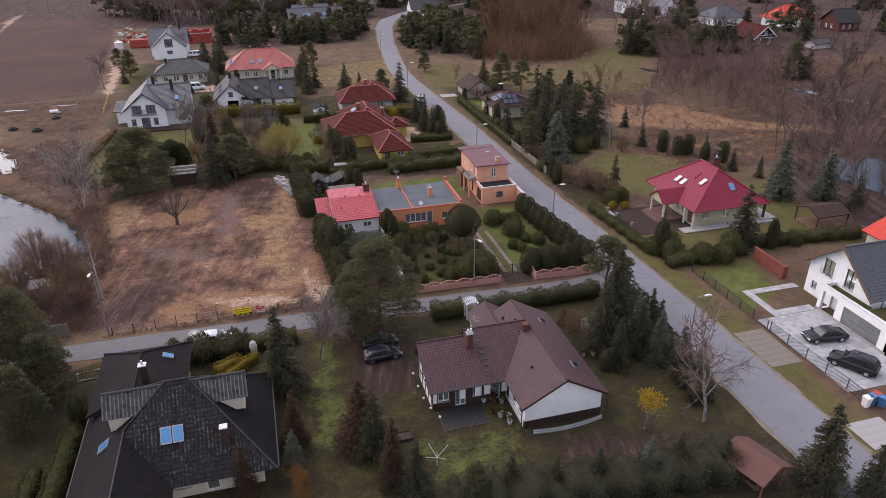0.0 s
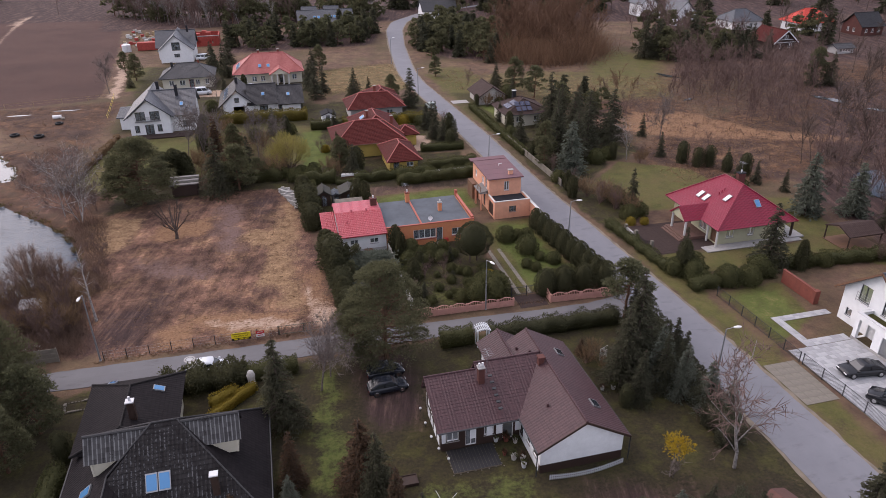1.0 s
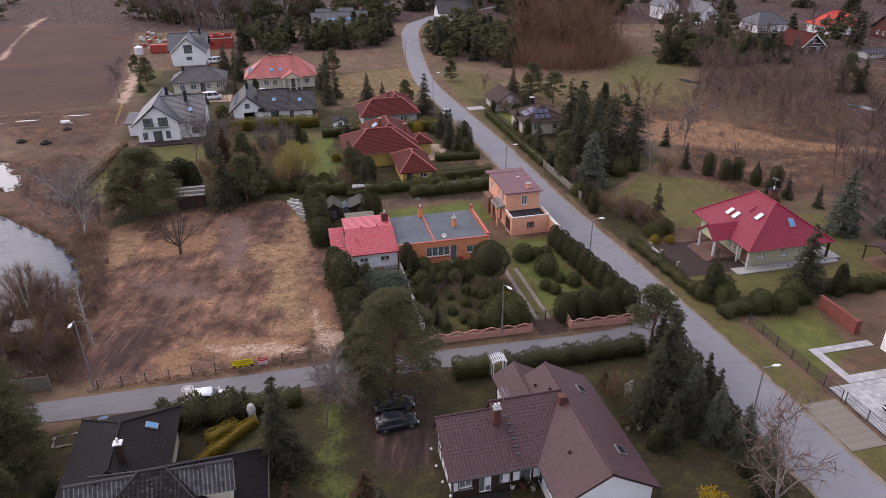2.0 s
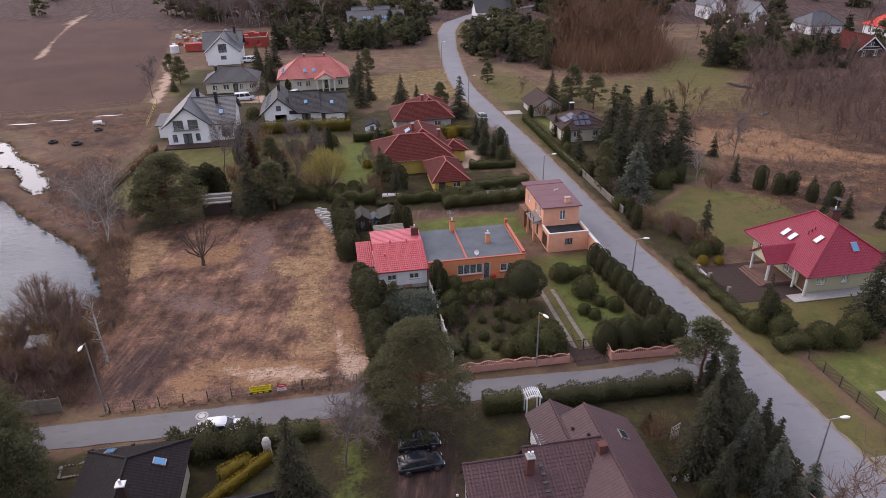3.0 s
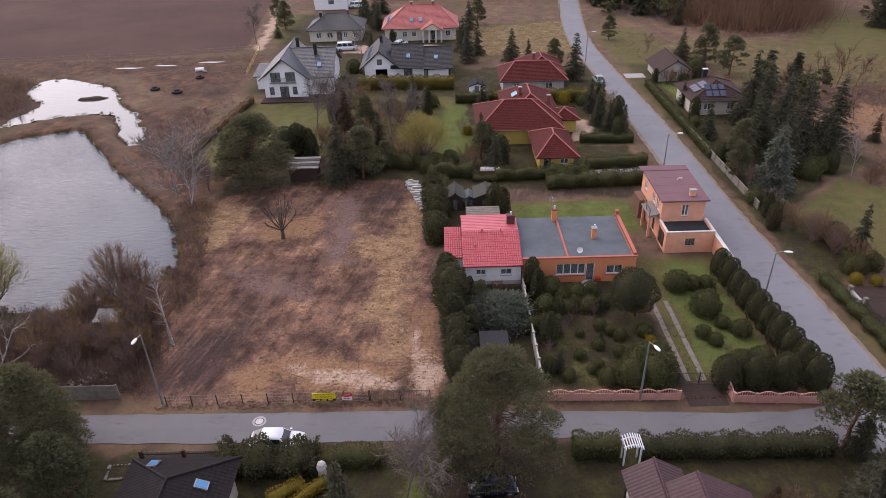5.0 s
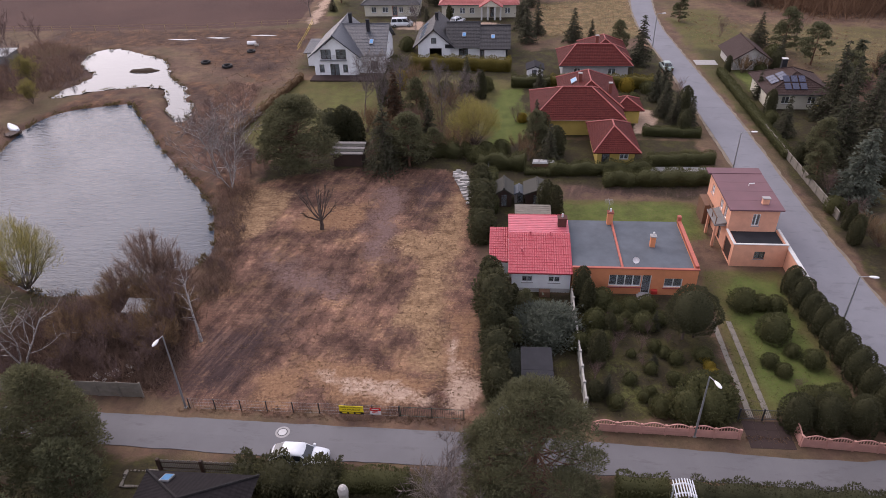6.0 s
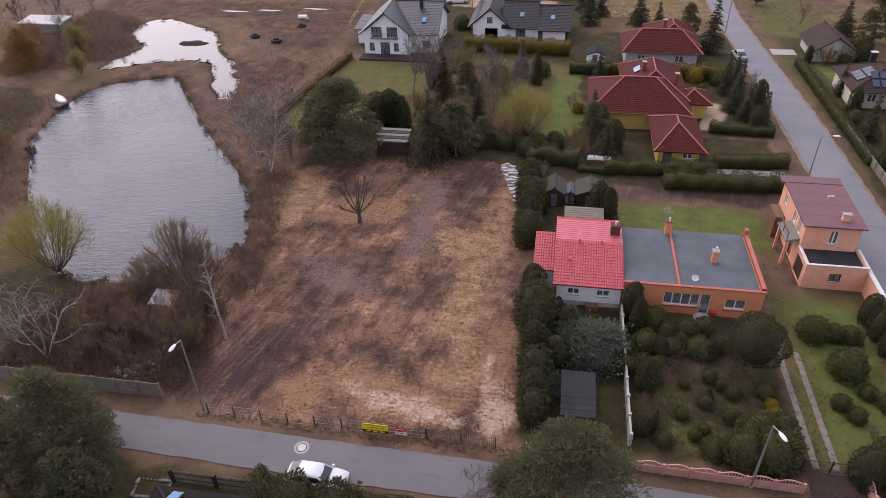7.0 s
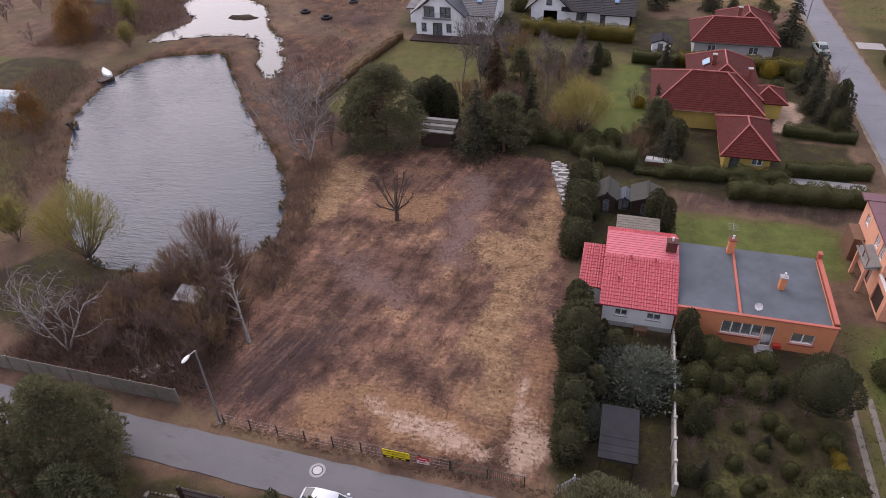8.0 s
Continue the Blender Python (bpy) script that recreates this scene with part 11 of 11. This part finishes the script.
def clothes_dryer():
    o = thing("clothes_dryer", "white rotary clothes dryer on the lawn", "clothes dryer", at=pose(10.6, 42.2, 0))
    g = Geo()
    g.tube([(0, 0, 0), (0, 0, 1.5)], 0.03, 6)
    part("pole", g, "metal_white", o)
    for q in range(4):
        a = math.pi / 2 * q + 0.4
        g = Geo()
        g.tube([(0, 0, 0.9), (math.cos(a) * 1.2, math.sin(a) * 1.2, 1.6)], 0.02, 5)
        part("arm", g, "metal_white", o)


clothes_dryer()


def raised_bed(x0, x1, y0, y1, label="low timber-edged planting bed"):
    o = thing("raised_bed", label, "planter")
    for q in ((x0, x1, y0, y0 + 0.06), (x0, x1, y1 - 0.06, y1), (x0, x0 + 0.06, y0 + 0.06, y1 - 0.06), (x1 - 0.06, x1, y0 + 0.06, y1 - 0.06)):
        g = Geo()
        g.box(*q, 0, 0.3)
        part("board", g, "timber_dark", o)
    g = Geo()
    g.box(x0 + 0.06, x1 - 0.06, y0 + 0.06, y1 - 0.06, 0, 0.22)
    part("soil", g, "timber_dark", o)


raised_bed(7.3, 9.3, 45.7, 46.8)


def garden_pot(x, y, size, material, plant, label):
    o = thing("flower_pot", label, "flower pot", "pots round the terrace", at=pose(x, y, 0.0))
    g = Geo()
    g.tube([(0, 0, 0.02), (0, 0, size * 0.8), (0, 0, size)], [size * 0.34, size * 0.48, size * 0.5], 10)
    part("pot", g, material, o)
    r = np.random.default_rng(int(x * 10 + y))
    d = sphere_dirs(60, r)
    part("plant", array_mesh("plant", *sprays(np.array([0, 0, size * 1.15]) + d * size * 0.3, d + np.array([0, 0, 0.5]), size * 0.5, r, 0, 0.3), plant), plant, o)


for x, y, k, m, plant in ((17.0, 49.0, 0.5, "metal_white", "hedge_green"), (17.9, 48.8, 0.6, "brick_red", "needles_brown"), (18.6, 48.4, 0.5, "stone_pale", "hedge_green"), (18.5, 46.2, 0.55, "stone_pale", "needles_brown"), (18.3, 45.4, 0.5, "metal_white", "hedge_green"), (17.8, 46.5, 0.6, "stone_pale", "hedge_green"), (17.2, 47.2, 0.4, "brick_red", "needles_brown"), (30.4, 53.0, 0.55, "stone_pale", "hedge_green"), (29.3, 53.1, 0.45, "stone_pale", "needles_brown")):
    garden_pot(x, y, k, m, plant, {"metal_white": "white flower pot with a small plant", "brick_red": "terracotta flower pot with a rusty plant", "stone_pale": "pale stone flower pot beside the house"}[m])


def garden_light(x, y):
    o = thing("garden_light", "small white ball lamp on a short stake", "garden light", "ball lamps round the bungalow", at=pose(x, y, 0))
    g = Geo()
    g.tube([(0, 0, 0), (0, 0, 0.3)], 0.025, 6)
    part("stake", g, "metal_dark", o)
    g = Geo()
    g.loft([[(math.cos(2 * math.pi * j / 10) * 0.13 * math.sin(q), math.sin(2 * math.pi * j / 10) * 0.13 * math.sin(q), 0.42 - 0.13 * math.cos(q)) for j in range(10)] for q in (0.15, 0.7, 1.3, 1.9, 2.5, 3.0)])
    g.smooth = True
    part("ball", g, "plastic_white", o)


for x, y in ((11.4, 54.6), (11.4, 52.5), (11.5, 50.6), (11.8, 49.0), (12.3, 47.6)):
    garden_light(x, y)


def edging_stones():
    r = random.Random(21)
    k = Geo()
    k.box(-0.05, 0.05, -0.04, 0.04, 0, 0.07, 0.012)
    me = k.mesh("stone", "concrete_old")
    o = thing("stone_edging", "row of small pale stones edging the black terrace", "stones")
    for i in range(22):
        t = i / 21 * 3
        x, y = (12.35, 48.6 - 2.6 * t) if t < 1 else ((12.35 + 4.3 * (t - 1), 45.98) if t < 2 else (16.66, 46.0 + 2.6 * (t - 2)))
        p = new("stone", me)
        p.parent = o
        p.matrix_basis = pose(x + r.gauss(0, 0.05), y + r.gauss(0, 0.05), 0.0, 0, 0, r.uniform(0, 180))


edging_stones()


def trellis(x, y):
    o = thing("garden_trellis", "pale timber trellis beside bare garden shrubs", "trellis", at=pose(x, y, 0, 0, 0, 25))
    for i in range(6):
        g = Geo()
        g.box(-0.6 + i * 0.22, -0.56 + i * 0.22, -0.02, 0.02, 0, 1.5)
        part("upright", g, "concrete_white", o)
    for z in (0.4, 0.9, 1.4):
        g = Geo()
        g.box(-0.64, 0.6, 0.022, 0.05, z, z + 0.05)
        part("crosspiece", g, "concrete_white", o)


trellis(31.7, 57.8)


def stone_ring():
    r = random.Random(4)
    o = thing("stone_bed", "planting bed edged with pale stones", "flower bed")
    for i in range(34):
        t = i / 34 * 4
        s, f = int(t), t - int(t)
        a, b = [((-21.4, 64.5), (-18.8, 64.6)), ((-18.8, 64.6), (-18.9, 63.2)), ((-18.9, 63.2), (-21.2, 63.0)), ((-21.2, 63.0), (-21.4, 64.5))][s]
        x, y = a[0] + (b[0] - a[0]) * f, a[1] + (b[1] - a[1]) * f
        g = Geo()
        w = r.uniform(0.06, 0.15)
        g.box(x - w, x + w, y - w * 0.8, y + w * 0.8, 0, w * 1.1, 0.03)
        part("stone", g, "concrete_old", o)


stone_ring()


def covered_pile(x, y):
    """A low woodpile under a white sheet weighted with slats."""
    o = thing("woodpile", "low woodpile under a crumpled white plastic sheet", "woodpile", at=pose(x, y, 0, 0, 0, -4))
    r = random.Random(14)
    g = Geo()
    g.box(-1.45, 1.45, -0.4, 0.4, 0, 0.72)
    part("logs", g, "timber_brown", o)
    ring = [(-1.55, -0.5), (-0.7, -0.52), (0.3, -0.48), (1.5, -0.52), (1.55, 0.48), (0.4, 0.52), (-0.6, 0.48), (-1.5, 0.52)]
    g = Geo()
    g.solid([(a, b, 0.6 + r.uniform(-0.1, 0.05)) for a, b in ring], [(a * 0.93, b * 0.8, 0.8 + r.uniform(-0.03, 0.05)) for a, b in ring])
    part("sheet", g, "concrete_white", o)
    for k in (-0.7, 0.5):
        g = Geo()
        g.box(k, k + 0.1, -0.45, 0.45, 0.84, 0.9)
        part("slat", g, "timber_dark", o)


covered_pile(13.0, 117.9)


def picket_screen():
    o = thing("picket_fence", "short white picket fence in a corner of the garden", "fence")
    k = Geo()
    k.box(-0.035, 0.035, -0.012, 0.012, 0.06, 1.0, 0.006)
    me = k.mesh("picket", "paint_white")
    for (x0, y0), (x1, y1) in (((6.7, 71.0), (7.74, 72.0)), ((7.74, 72.0), (10.9, 71.75))):
        n = int(math.hypot(x1 - x0, y1 - y0) / 0.13)
        a = math.degrees(math.atan2(y1 - y0, x1 - x0))
        for i in range(n):
            p = new("picket", me)
            p.parent = o
            p.matrix_basis = pose(x0 + (x1 - x0) * (i + 0.5) / n, y0 + (y1 - y0) * (i + 0.5) / n, 0, 0, 0, a)
        for z in (0.3, 0.8):
            g = Geo()
            g.tube([(x0, y0 + 0.035, z), (x1, y1 + 0.035, z)], 0.022, 4)
            part("rail", g, "paint_white", o)
    for x, y in ((6.7, 71.0), (7.74, 72.05), (9.3, 71.95), (10.9, 71.8)):
        g = Geo()
        g.box(x - 0.05, x + 0.05, y + 0.03, y + 0.13, 0, 1.08, 0.01)
        part("post", g, "paint_white", o)


picket_screen()


def garden_stele(x, y):
    o = thing("stone_pillar", "pale boulder-topped garden pillar beside the golden hedge", "pillar", at=pose(x, y, 0))
    g = Geo()
    g.loft([[(math.cos(2 * math.pi * j / 8) * r, math.sin(2 * math.pi * j / 8) * r, z) for j in range(8)] for r, z in ((0.4, 0), (0.35, 0.8), (0.42, 1.4), (0.3, 1.8), (0.12, 1.95))])
    part("stone", g, "stone_pale", o)


garden_stele(-3.9, 62.6)


def debris(x, y, seed):
    r = random.Random(seed)
    o = thing("rubble_heap", "few pale boards and stones lying in the scrub", "rubble")
    for i in range(9):
        a, b, c = r.uniform(0.3, 0.9), r.uniform(0.2, 0.45), r.uniform(0.05, 0.2)
        m = pose(x + r.gauss(0, 0.8), y + r.gauss(0, 0.35), c / 2 + 0.02, 0, 0, r.uniform(0, 180))
        k = Geo()
        k.box(-a / 2, a / 2, -b / 2, b / 2, -c / 2, c / 2, 0.02)
        k.v = [tuple(m @ Vector(p)) for p in k.v]
        part("board", k, "stone_pale", o)


debris(-27.6, 74.8, 1)


def site_clutter():
    r = random.Random(11)
    for i in range(34):
        m = r.choice(["block_red", "stone_pale", "concrete_white", "straw_dry", "stone_pale"])
        a = r.uniform(0.4, 1.2)
        o = thing("pallet_stack", "stack of building material on a pallet", "pallet", "pallets on the building site", at=pose(-46.5 + 10 * r.random(), 259 + 36 * r.random(), 0, 0, 0, r.uniform(0, 90)))
        g = Geo()
        g.box(-0.6, 0.6, -0.5, 0.5, 0, 0.14)
        part("pallet", g, "timber_brown", o)
        g = Geo()
        g.box(-0.55, 0.55, -0.45, 0.45, 0.14, 0.14 + a, 0.02)
        part("load", g, m, o)
    o = thing("water_tank", "pale plastic tank on the building site", "tank", at=pose(-42.8, 254.6, 0))
    g = Geo()
    g.tube([(0, 0, 0), (0, 0, 2.2), (0, 0, 2.5)], [1.4, 1.4, 0.5], 16)
    part("tank", g, "metal_white", o)
    o = thing("site_container", "red steel site container", "container", at=pose(-36.4, 255.6, 0))
    g = Geo()
    g.box(-3.0, 3.0, -1.2, 1.2, 0.1, 2.6, 0.04)
    part("shell", g, "block_red", o)
    for x in (-2.4, 2.4):
        g = Geo()
        g.box(x - 0.2, x + 0.2, -1.1, 1.1, 0, 0.1)
        part("skid", g, "metal_dark", o)


site_clutter()
